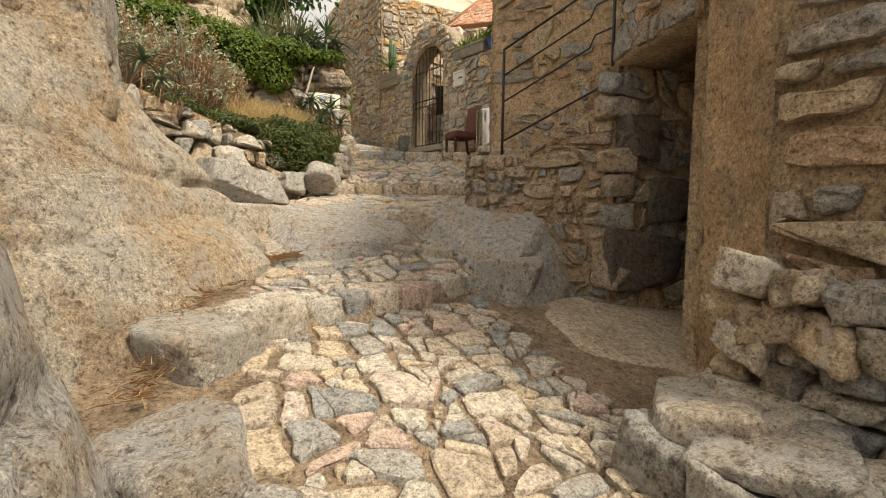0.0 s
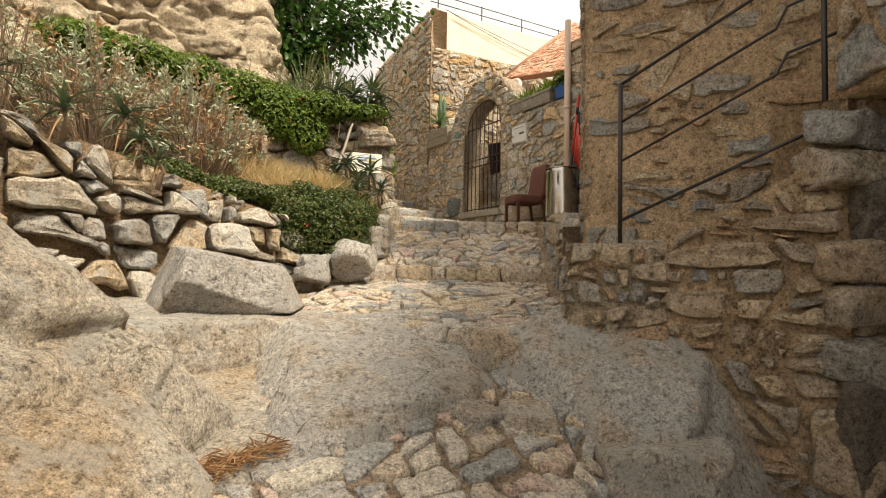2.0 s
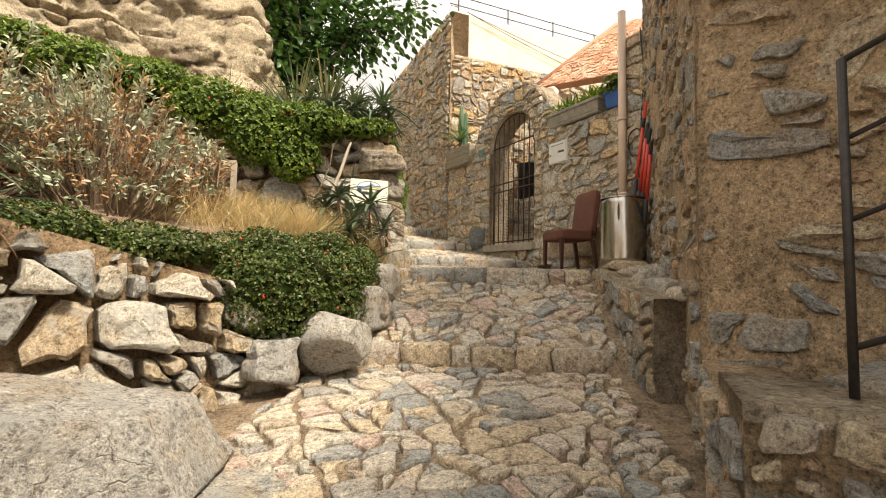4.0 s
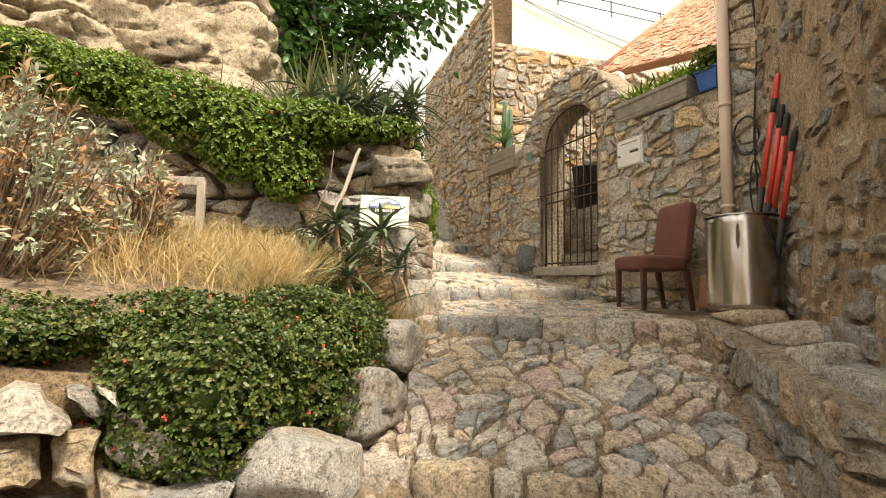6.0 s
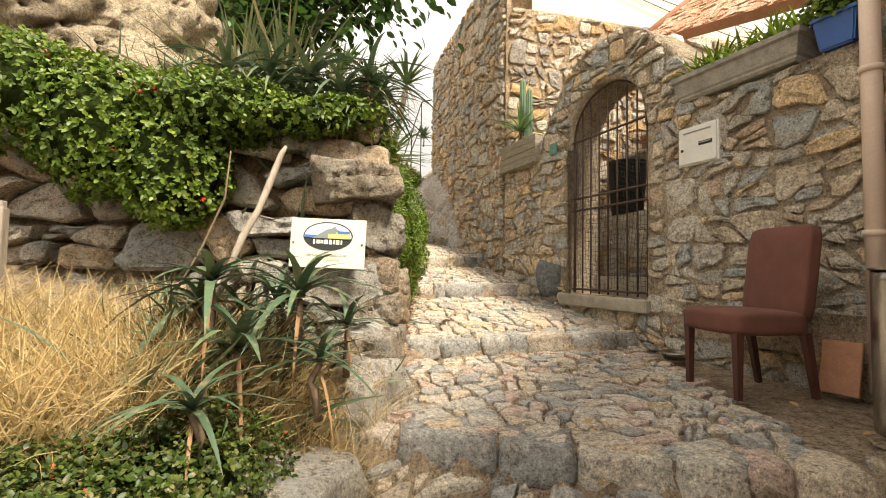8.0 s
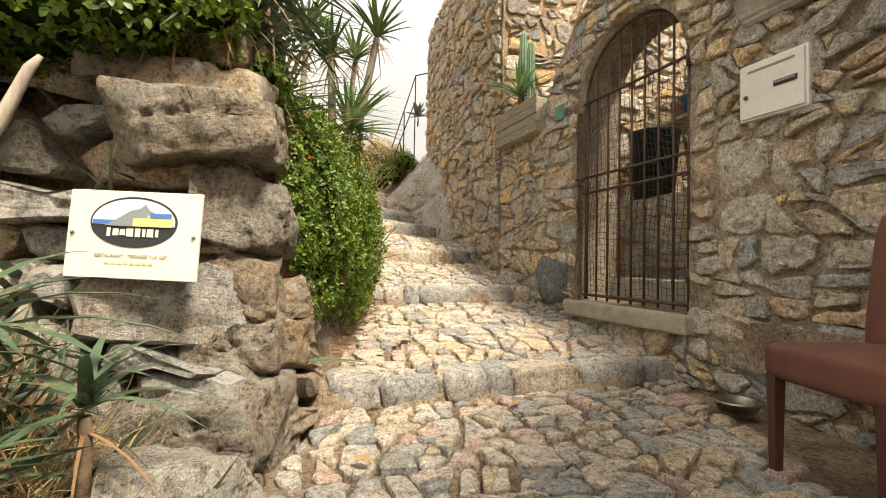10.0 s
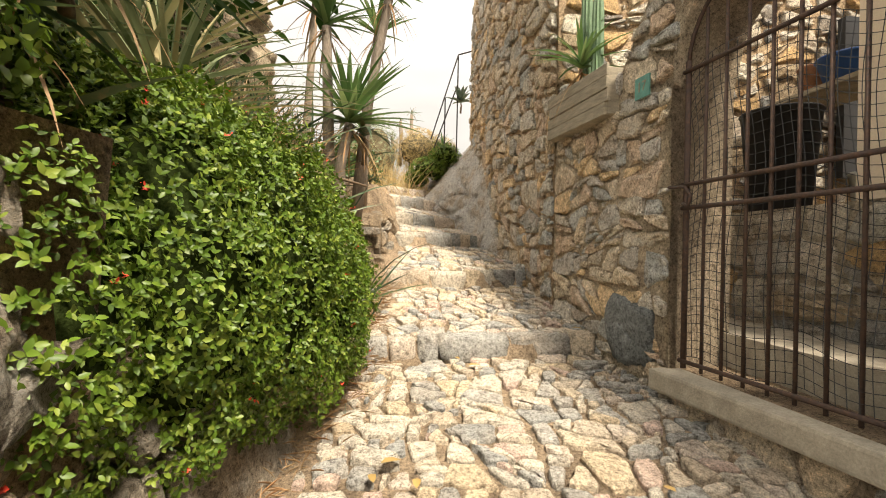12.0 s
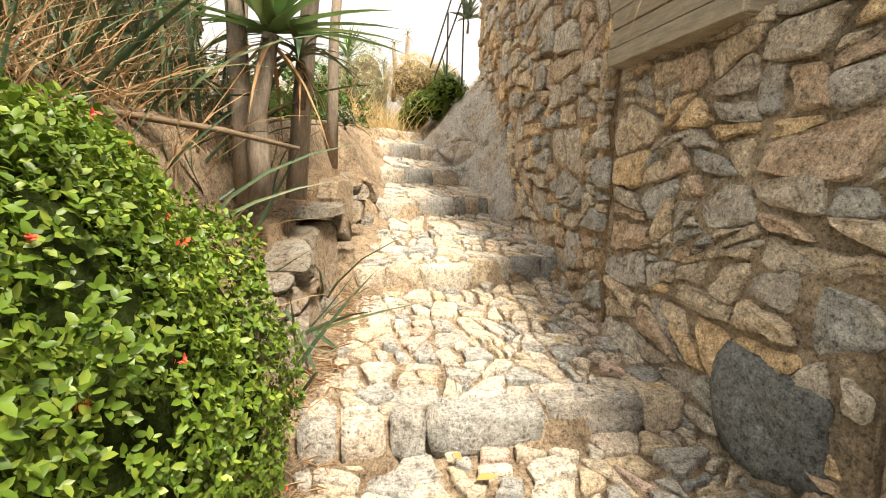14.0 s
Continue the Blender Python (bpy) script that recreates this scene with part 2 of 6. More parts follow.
def mesh_object(name, verts, faces, mat, parent=None, label="", smooth=True):
    me = bpy.data.meshes.new(name)
    me.from_pydata([tuple(map(float, v)) for v in verts], [], [tuple(map(int, f)) for f in faces])
    if mat:
        me.materials.append(mat)
    if smooth:
        me.polygons.foreach_set("use_smooth", [True] * len(me.polygons))
    ob = new(name, me)
    if parent:
        ob.parent = parent
    if label:
        ob["label"] = label
    return ob


def part(name, bm, material, parent=None, label="", smooth=False):
    """Links a bmesh as one mesh object under a thing or a part."""
    me = bpy.data.meshes.new(name)
    bm.to_mesh(me)
    bm.free()
    me.materials.append(material)
    if smooth:
        me.polygons.foreach_set("use_smooth", [True] * len(me.polygons))
    ob = new(name, me)
    if parent:
        ob.parent = parent
    if label:
        ob["label"] = label
    return ob


def thing(name, label, category, group="", kind="", at=None):
    ob = new(name)
    if at is not None:
        ob.matrix_basis = at
    return tagged(ob, label, category, group, kind)


def fbm(p, scale=1.0, octaves=4):
    v, a, f = 0.0, 1.0, scale
    for _ in range(octaves):
        v += a * noise.noise((p[0] * f, p[1] * f, p[2] * f))
        a *= 0.5
        f *= 2.1
    return v


def box_bm(sx, sy, sz, centre=(0, 0, 0), bevel=0.0, segs=2, turn=None):
    bm = bmesh.new()
    bmesh.ops.create_cube(bm, size=1.0, matrix=Matrix.Translation(centre) @ (turn or Matrix.Identity(4)) @ Matrix.Diagonal((sx, sy, sz, 1)))
    if bevel:
        bmesh.ops.bevel(bm, geom=bm.edges[:], offset=bevel, segments=segs, affect="EDGES", profile=0.6)
    return bm


def tube_bm(points, radius, sides=8, closed_ends=True):
    """A round bar along a line of points; radius may be a list."""
    bm = bmesh.new()
    pts = [Vector(p) for p in points]
    rad = radius if isinstance(radius, (list, tuple)) else [radius] * len(pts)
    rings, side = [], None
    for i, p in enumerate(pts):
        d = (pts[min(i + 1, len(pts) - 1)] - pts[max(i - 1, 0)]).normalized()
        if side is None:
            side = d.orthogonal().normalized()
        side = (side - d * side.dot(d)).normalized()
        up = d.cross(side)
        rings.append([bm.verts.new(p + rad[i] * (math.cos(a) * side + math.sin(a) * up)) for a in (2 * math.pi * k / sides for k in range(sides))])
    for r0, r1 in zip(rings, rings[1:]):
        for k in range(sides):
            bm.faces.new((r0[k], r0[(k + 1) % sides], r1[(k + 1) % sides], r1[k]))
    if closed_ends:
        bm.faces.new(rings[0][::-1])
        bm.faces.new(rings[-1])
    return bm


def clip_half(poly, px, py, nx, ny):
    """The part of a polygon on the side of (px, py) away from the normal."""
    out = []
    for i in range(len(poly)):
        ax, ay = poly[i - 1]
        bx, by = poly[i]
        da, db = (ax - px) * nx + (ay - py) * ny, (bx - px) * nx + (by - py) * ny
        if da <= 0:
            if db <= 0:
                out.append((bx, by))
            else:
                t = da / (da - db)
                out.append((ax + t * (bx - ax), ay + t * (by - ay)))
        elif db <= 0:
            t = da / (da - db)
            out += [(ax + t * (bx - ax), ay + t * (by - ay)), (bx, by)]
    return out


def split_cells(inside, u0, u1, v0, v1, size, stretch, r, slant=0.3, vary=0.6):
    """Breaks a rectangle by slanting cuts into uneven stones, big and small side by side; those whose middle is inside are kept."""
    out, todo = [], []
    nu, nv = max(1, round((u1 - u0) / (size * stretch * 4))), max(1, round((v1 - v0) / (size * 4)))
    for i in range(nu):
        for j in range(nv):
            ua, ub = u0 + (u1 - u0) * i / nu, u0 + (u1 - u0) * (i + 1) / nu
            va, vb = v0 + (v1 - v0) * j / nv, v0 + (v1 - v0) * (j + 1) / nv
            todo.append([(ua, va), (ub, va), (ub, vb), (ua, vb)])

    def wob(p):
        q = Vector((p[0] / stretch, p[1], 0.37)) / size
        return (p[0] + 0.45 * size * stretch * noise.noise(q * 0.6), p[1] + 0.55 * size * noise.noise(q * 0.55 + Vector((9, 4, 2))))
    while todo:
        poly = todo.pop()
        us, vs = [p[0] / stretch for p in poly], [p[1] for p in poly]
        w, h = max(us) - min(us), max(vs) - min(vs)
        goal = size * r.choice((1 - vary * 0.8, 1 - vary * 0.3, 1.0, 1.0, 1 + vary * 0.5, 1 + vary))
        if max(w, h) < goal * 1.5 and w * h < goal * goal * 1.5:
            ring = [wob(p) for p in poly]
            c = (sum(p[0] for p in ring) / len(ring), sum(p[1] for p in ring) / len(ring))
            ca, sa = math.cos(r.gauss(0, 0.10)), math.sin(r.gauss(0, 0.10))      # each stone sits a little askew
            du, dv = r.gauss(0, 0.05) * size * stretch, r.gauss(0, 0.05) * size
            ring = [(c[0] + du + ca * (a - c[0]) - sa * (b - c[1]), c[1] + dv + sa * (a - c[0]) + ca * (b - c[1])) for a, b in ring]
            if inside(*c):
                fixed = []
                for px, py in ring:
                    if not inside(px, py):
                        lo, hi = 0.0, 1.0
                        for _ in range(7):
                            m = (lo + hi) / 2
                            if inside(c[0] + m * (px - c[0]), c[1] + m * (py - c[1])):
                                lo = m
                            else:
                                hi = m
                        px, py = c[0] + lo * (px - c[0]), c[1] + lo * (py - c[1])
                    fixed.append((px, py))
                out.append((c, fixed))
            continue
        a = r.gauss(0, slant)
        f = r.uniform(0.34, 0.66)
        if w * r.uniform(0.8, 1.25) > h:
            nx, ny, px, py = math.cos(a), math.sin(a) * stretch, (min(us) + f * w) * stretch, (min(vs) + max(vs)) / 2
        else:
            nx, ny, px, py = -math.sin(a) / stretch, math.cos(a), (min(us) + max(us)) / 2 * stretch, min(vs) + f * h
        parts = [clip_half(poly, px, py, nx, ny), clip_half(poly, px, py, -nx, -ny)]
        todo += [q for q in parts if len(q) >= 3]
    return out


def stone_geo(cell, gap, height, depth, r, edge=0.012, rough=0.1, tilt=0.06, flat=0.0):
    """A broken-faced stone from its outline in the plane: (u, v, w) points and faces, w pointing out of the surface."""
    poly = cell[1]
    cx = sum(p[0] for p in poly) / len(poly)
    cy = sum(p[1] for p in poly) / len(poly)
    pts = []
    for i in range(len(poly)):                      # knock the corners off, break the edges
        a, b = poly[i], poly[(i + 1) % len(poly)]
        ln = math.hypot(b[0] - a[0], b[1] - a[1])
        if ln < 0.015:
            continue
        q = r.uniform(0.08, 0.26)
        pts.append((a[0] + q * (b[0] - a[0]), a[1] + q * (b[1] - a[1])))
        if ln > 0.07:
            m, j = r.uniform(0.35, 0.65), r.uniform(-0.09, 0.04) * ln
            nx, ny = (b[1] - a[1]) / ln, -(b[0] - a[0]) / ln
            if (a[0] - cx) * nx + (a[1] - cy) * ny < 0:
                nx, ny = -nx, -ny
            pts.append((a[0] + m * (b[0] - a[0]) + nx * j, a[1] + m * (b[1] - a[1]) + ny * j))
        q = r.uniform(0.08, 0.26)
        pts.append((b[0] - q * (b[0] - a[0]), b[1] - q * (b[1] - a[1])))
    if len(pts) < 4:
        return None
    rad = sum(math.hypot(p[0] - cx, p[1] - cy) for p in pts) / len(pts)
    if rad < 0.018:
        return None
    k = max(0.45, 1 - gap / rad)
    ring = [(cx + (px - cx) * k, cy + (py - cy) * k) for px, py in pts]
    tu, tv = r.uniform(-tilt, tilt), r.uniform(-tilt, tilt)
    n = len(ring)
    inner = max(0.55, 1 - edge / rad)
    bumpy = min(0.018, 0.10 * rad) * (1 - 0.6 * flat)

    def lift(u, v, w, j):
        return (u, v, w + tu * (u - cx) + tv * (v - cy) + r.uniform(-1, 1) * j)
    verts = [(u, v, -depth) for u, v in ring]
    verts += [lift(u, v, height - 0.7 * edge - r.random() * 0.4 * edge, 0.1 * bumpy) for u, v in ring]
    verts += [lift(cx + (u - cx) * inner, cy + (v - cy) * inner, height, 0.35 * bumpy) for u, v in ring]
    ox, oy = r.uniform(-0.15, 0.15) * rad, r.uniform(-0.15, 0.15) * rad
    mid = [(cx + ox + (ring[i][0] + ring[(i + 1) % n][0] - 2 * cx) * 0.26, cy + oy + (ring[i][1] + ring[(i + 1) % n][1] - 2 * cy) * 0.26) for i in range(0, n, 2)]
    verts += [lift(u, v, height + 0.3 * bumpy, bumpy) for u, v in mid]
    m = len(mid)
    faces = []
    for lv in range(2):
        for i in range(n):
            j = (i + 1) % n
            faces.append((lv * n + i, lv * n + j, lv * n + n + j, lv * n + n + i))
    for i in range(n):
        j = (i + 1) % n
        faces.append((2 * n + i, 2 * n + j, 3 * n + (i // 2) % m))
        if j % 2 == 0 or j == 0:
            faces.append((2 * n + j, 3 * n + ((j // 2) % m), 3 * n + (i // 2) % m) if (j // 2) % m != (i // 2) % m else (2 * n + i, 2 * n + j, 3 * n + (i // 2) % m))
    faces = [f for x, f in enumerate(faces) if f not in faces[:x]]
    faces.append(tuple(3 * n + i for i in range(m)))
    return verts, faces


def lay_stones(parent, name, geos, place, mat, mat_rest, rank, limit=300, rest_name="small_stones"):
    """Lays stones by a mapping from (u, v, w) to the world: the nearest as parts, the rest joined."""
    done = []
    for g in geos:
        if g:
            v = [place(*p) for p in g[0]]
            c = sum((Vector(p) for p in v), Vector()) / len(v)
            done.append((rank(c), c, v, g[1]))
    done.sort(key=lambda q: q[0])
    for _, c, v, f in done[:limit]:
        ob = mesh_object(name, [Vector(p) - c for p in v], f, mat, parent, smooth=False)
        ob.location = c
    if len(done) > limit:
        vs, fs = [], []
        for _, c, v, f in done[limit:]:
            o = len(vs)
            vs += v
            fs += [tuple(i + o for i in q) for q in f]
        tagged(mesh_object(rest_name, vs, fs, mat_rest, parent, smooth=False), kind="stuff")


PATH_LINE = [(0.0, 0.0), (0.7, 1.5), (1.5, 3.6), (2.3, 5.8), (3.2, 7.4), (3.9, 9.0), (4.1, 12.0)]


def near_path(c):
    """Plan distance from the line walked along."""
    best = 1e9
    for a, b in zip(PATH_LINE, PATH_LINE[1:]):
        ax, ay, dx, dy = a[0], a[1], b[0] - a[0], b[1] - a[1]
        t = max(0, min(1, ((c.x - ax) * dx + (c.y - ay) * dy) / (dx * dx + dy * dy)))
        best = min(best, math.hypot(c.x - ax - t * dx, c.y - ay - t * dy))
    return best + 0.25 * abs(c.z - 1.0 - 0.27 * c.y)


def stone_wall(name, p0, p1, sections, thick, mats, size, stretch, label, gap=0.012, out=0.02, mortar=None, seed=1, lean=0.0, limit=300, keep=1.0, sink=0.0, rough_back=0.015, edge=0.012, vary=0.55, tilt=0.08, recess=0.0, slant=0.3):
    """A wall from p0 to p1, facing the side on the left hand's opposite (clockwise of the run).
    sections: (u0, u1, bottom(u), top(u)); stones stand proud of a rough mortar face."""
    r = random.Random(seed)
    p0, p1 = Vector((*p0, 0)), Vector((*p1, 0))
    run = (p1 - p0).normalized()
    face = Vector((run.y, -run.x, 0))
    wall = tagged(new(name), label, "wall", kind="structure")
    foot = sections[0][2](0)

    def place(u, v, w):
        q = p0 + run * u + face * (w - lean * (v - foot))
        return (q.x, q.y, v)
    verts, faces = [], []
    step = 0.07
    for u0, u1, zb, zt in sections:
        nu = max(1, int((u1 - u0) / step))
        zmax = max(zt(u0), zt(u1), zt((u0 + u1) / 2)) - min(zb(u0), zb(u1))
        nv = max(2, int(zmax / step))
        base = len(verts)
        for i in range(nu + 1):
            u = u0 + (u1 - u0) * i / nu
            for j in range(nv + 1):
                v = zb(u) + (zt(u) - zb(u)) * j / nv
                d = rough_back * fbm((u, v, seed * 3.1), 3.0, 3)
                verts.append(place(u, v, d - recess))
        nb = len(verts)
        for i in range(nu + 1):
            u = u0 + (u1 - u0) * i / nu
            verts += [place(u, zb(u), -thick), place(u, zt(u), -thick)]
        for i in range(nu):
            for j in range(nv):
                a = base + i * (nv + 1) + j
                faces.append((a, a + nv + 1, a + nv + 2, a + 1))
            t0, t1 = base + i * (nv + 1) + nv, base + (i + 1) * (nv + 1) + nv
            b0, b1 = base + i * (nv + 1), base + (i + 1) * (nv + 1)
            faces += [(t0, t1, nb + 2 * i + 3, nb + 2 * i + 1), (b1, b0, nb + 2 * i, nb + 2 * i + 2), (nb + 2 * i, nb + 2 * i + 1, nb + 2 * i + 3, nb + 2 * i + 2)]
        faces.append(tuple([base + j for j in range(nv, -1, -1)] + [nb, nb + 1]))
        e = base + nu * (nv + 1)
        faces.append(tuple([e + j for j in range(nv + 1)] + [nb + 2 * nu + 1, nb + 2 * nu]))
    mesh_object("mortar", verts, faces, mortar or M_MORTAR, wall)

    def inside(u, v):
        return any(u0 <= u <= u1 and zb(u) <= v <= zt(u) for u0, u1, zb, zt in sections)
    ua, ub = min(s[0] for s in sections), max(s[1] for s in sections)
    va = min(min(s[2](s[0]), s[2](s[1])) for s in sections)
    vb = max(max(s[3](s[0]), s[3](s[1]), s[3]((s[0] + s[1]) / 2)) for s in sections)
    geos = []
    for c in split_cells(inside, ua, ub, va, vb, size, stretch, r, slant, vary):
        if r.random() > keep:
            continue
        geos.append(stone_geo(c, gap * r.uniform(0.6, 1.8), out * r.uniform(0.45, 1.5) - sink, 0.03 + recess, r, edge, 0.1, tilt))
    lay_stones(wall, "stone", geos, place, mats[0], mats[1], near_path, limit)
    return wall, place


def rock_bm(size, seed, subdiv=3, facets=9, rough=0.06, flat_bottom=True):
    """A weathered boulder: a ball cut by random planes, then roughened."""
    r = random.Random(seed)
    bm = bmesh.new()
    bmesh.ops.create_icosphere(bm, subdivisions=subdiv, radius=1.0)
    planes = []
    for _ in range(facets):
        d = Vector((r.gauss(0, 1), r.gauss(0, 1), r.gauss(0, 0.8))).normalized()
        planes.append((d, r.uniform(0.55, 0.88)))
    off = Vector((seed * 1.7 % 50, seed * 3.3 % 50, seed * 0.9 % 50))
    for v in bm.verts:
        p = v.co.copy()
        for d, k in planes:
            e = p.dot(d) - k
            if e > 0:
                p -= d * e * 0.9
        p += p.normalized() * rough * fbm(p + off, 1.6, 4)
        v.co = Vector((p.x * size[0], p.y * size[1], p.z * size[2]))
    return bm


def place_rock(name, at, size, seed, mat, label, turn=0.0, subdiv=3, tip=0.0, facets=9, rough=0.06, category="rock", group=""):
    bm = rock_bm(size, seed, subdiv, facets, rough)
    ob = part(name, bm, mat, None, smooth=True)
    ob.matrix_basis = pose(*at, tip, tip * 0.4, turn)
    return tagged(ob, label, category, group)


def leaves_object(name, spots, mat, parent=None, label="", rngseed=3, width=0.45, bend=0.25, seg=2):
    """Many leaves as one mesh: spots are (base, direction, up, length)."""
    vs, fs = [], []
    for base, d, up, ln in spots:
        d = d.normalized()
        s = d.cross(up)
        if s.length < 1e-4:
            s = d.orthogonal()
        s.normalize()
        n = s.cross(d)
        o = len(vs)
        w = ln * width * 0.5
        if seg == 2:
            m1, m2 = base + d * ln * 0.32, base + d * ln * 0.70 - n * ln * bend * 0.4
            vs += [base, m1 + s * w * 0.92 + n * ln * 0.07, m1, m1 - s * w * 0.92 + n * ln * 0.07, m2 + s * w * 0.78 + n * ln * 0.05, m2, m2 - s * w * 0.78 + n * ln * 0.05, base + d * ln - n * ln * bend]
            fs += [(o, o + 1, o + 2), (o, o + 2, o + 3), (o + 1, o + 4, o + 5, o + 2), (o + 2, o + 5, o + 6, o + 3), (o + 4, o + 7, o + 5), (o + 5, o + 7, o + 6)]
        else:
            for k in range(seg + 1):
                t = k / seg
                c = base + d * ln * t - n * ln * bend * t * t - Vector((0, 0, 1)) * ln * bend * 0.6 * t * t
                ww = w * (1 - t) ** 0.6 if t > 0.15 else w * 0.9
                vs += [c + s * ww + n * ww * 0.35, c, c - s * ww + n * ww * 0.35]
            for k in range(seg):
                a = o + 3 * k
                fs += [(a, a + 1, a + 4, a + 3), (a + 1, a + 2, a + 5, a + 4)]
    return mesh_object(name, vs, fs, mat, parent, label)


def soft_rock(name, centre, planes, mat, label, seed=1, subdiv=5, rough=0.05, sharp=14.0, category="rock", group="", scale=1.4, parent=None):
    """A rock bounded by planes (point, outward normal), its edges worn round and its faces roughened."""
    c = Vector(centre)
    bm = bmesh.new()
    bmesh.ops.create_icosphere(bm, subdivisions=subdiv, radius=1.0)
    pl = []
    for p, n in planes:
        n = Vector(n).normalized()
        pl.append((n, max(0.02, (Vector(p) - c).dot(n))))
    off = Vector((seed * 7.3, seed * 3.1, seed * 5.7))
    for v in bm.verts:
        d = v.co.normalized()
        inv = sum((max(0.0, d.dot(n)) / k) ** sharp for n, k in pl) ** (1 / sharp)
        q = d / max(inv, 0.05)
        w = c + q
        crease = abs(noise.noise(w * scale * 2.3 + off)) - 0.25
        for k, f in enumerate((0.9, 2.1)):
            cr = noise.noise(Vector((w.x, w.y, w.z * 1.6)) * scale * f + off * (k + 1.3)) / (0.045 if scale < 2 else 0.018)
            if abs(cr) < 3:
                q -= d * rough * (0.9 if k == 0 else 0.55) * math.exp(-cr * cr)
        q += d * (rough * fbm(w + off, scale, 3) + rough * 0.8 * crease + rough * 0.28 * fbm(w + off, scale * 6.0, 4))
        v.co = q
    ob = part(name, bm, mat, parent, smooth=True)
    ob.location = c
    return tagged(ob, label, category, group)


def block_rock(name, centre, size, turn, mat, label, seed, tip=(0, 0), subdiv=4, rough=0.03, category="stone", group="", parent=None, sharp=34.0):
    """A quarried or fallen block: six uneven faces and a few knocked corners."""
    r = random.Random(seed)
    ax = [Vector(q) for q in ((1, 0, 0), (-1, 0, 0), (0, 1, 0), (0, -1, 0), (0, 0, 1), (0, 0, -1))]
    pl = []
    for n in ax:
        k = abs(n.x) * size[0] + abs(n.y) * size[1] + abs(n.z) * size[2]
        m = (n + Vector((r.uniform(-0.22, 0.22), r.uniform(-0.22, 0.22), r.uniform(-0.15, 0.15)))).normalized()
        pl.append((m * k * r.uniform(0.85, 1.0), m))
    for _ in range(5):
        m = Vector((r.choice((-1, 1)) * r.uniform(0.3, 1) / size[0], r.choice((-1, 1)) * r.uniform(0.3, 1) / size[1], r.choice((-0.3, 1)) * r.uniform(0.3, 1) / size[2])).normalized()
        k = (abs(m.x) * size[0] + abs(m.y) * size[1] + abs(m.z) * size[2]) * r.uniform(0.62, 0.8)
        pl.append((m * k, m))
    ob = soft_rock(name, (0, 0, 0), pl, mat, label, seed, subdiv, rough, sharp, category, group, 2.5, parent)
    ob.matrix_basis = pose(*centre, tip[0], tip[1], turn)
    return ob


def mound_spots(balls, count, r, length, floor=None, cluster=4, spread_in=0.10, up=0.35, keep=None):
    """Leaf positions in small whorls over the outside of a mass of overlapping swells."""
    spots = []
    area = [b[3] * b[4] + b[4] * b[5] + b[3] * b[5] for b in balls]
    while len(spots) < count:
        b = r.choices(balls, area)[0]
        d = Vector((r.gauss(0, 1), r.gauss(0, 1), r.gauss(0, 1))).normalized()
        lump = 1 + 0.16 * noise.noise(Vector((b[0] + d.x * b[3], b[1] + d.y * b[4], b[2] + d.z * b[5])) * 4.5)
        s = lump - abs(r.gauss(0, spread_in))
        p = Vector((b[0] + d.x * b[3] * s, b[1] + d.y * b[4] * s, b[2] + d.z * b[5] * s))
        if any(o is not b and ((p.x - o[0]) / o[3]) ** 2 + ((p.y - o[1]) / o[4]) ** 2 + ((p.z - o[2]) / o[5]) ** 2 < 0.62 for o in balls):
            continue
        if (floor and p.z < floor(p.x, p.y)) or (keep and not keep(p)):
            continue
        n = Vector((d.x / b[3], d.y / b[4], d.z / b[5])).normalized()
        axis = (n + Vector((r.gauss(0, 0.35), r.gauss(0, 0.35), up + r.gauss(0, 0.3)))).normalized()
        side = axis.orthogonal().normalized()
        a0 = r.uniform(0, 6.28)
        for k in range(cluster):
            dd = Matrix.Rotation(a0 + k * 6.283 / cluster, 3, axis) @ side
            out = (dd * r.uniform(0.5, 1.1) + axis * r.uniform(0.25, 0.9)).normalized()
            spots.append((p + axis * r.uniform(-0.01, 0.02), out, axis, length * r.uniform(0.6, 1.25)))
    return spots


def rosette_spots(base, n, length, r, rise=0.9, tilt=None):
    out = []
    for k in range(n):
        a = k * 2.4 + r.uniform(-0.3, 0.3)
        el = r.uniform(0.0, 1.0) ** 0.8 * rise
        d = Vector((math.cos(a), math.sin(a), 0)) * math.cos(el * 1.4) + Vector((0, 0, 1)) * math.sin(el * 1.4 + 0.15)
        if tilt:
            d = (d + tilt).normalized()
        out.append((Vector(base) + Vector((0, 0, 0.04 * el)), d, Vector((0, 0, 1)), length * r.uniform(0.7, 1.1)))
    return out

# ---------------------------------------------------------------- the ground and the path
# step lines: left end, right end, height below, height above
STEPS = [
    ((-0.75, -3.2), (2.2, -3.4), -0.75, -0.75),
    ((-0.45, -0.9), (1.7, -1.0), -0.12, -0.12),
    ((0.30, 2.36), (2.02, 2.84), 0.80, 0.93),
    ((0.80, 4.75), (2.50, 3.50), 1.24, 1.40),
    ((1.75, 6.35), (3.60, 5.25), 1.64, 1.77),
    ((2.58, 7.30), (4.35, 6.35), 2.25, 2.37),
    ((3.02, 8.50), (5.25, 8.76), 2.44, 2.57),
    ((3.32, 10.28), (5.00, 10.46), 2.79, 2.93),
    ((3.45, 11.35), (4.95, 12.0), 3.16, 3.31),
    ((3.55, 12.3), (4.85, 13.5), 3.55, 3.70),
    ((3.55, 13.2), (4.5, 14.2), 3.82, 3.97),
    ((3.5, 14.1), (4.2, 15.0), 4.14, 4.29),
    ((3.4, 15.3), (4.2, 15.8), 4.45, 4.58),
    ((3.0, 18.5), (4.2, 18.6), 4.75, 4.75),
]


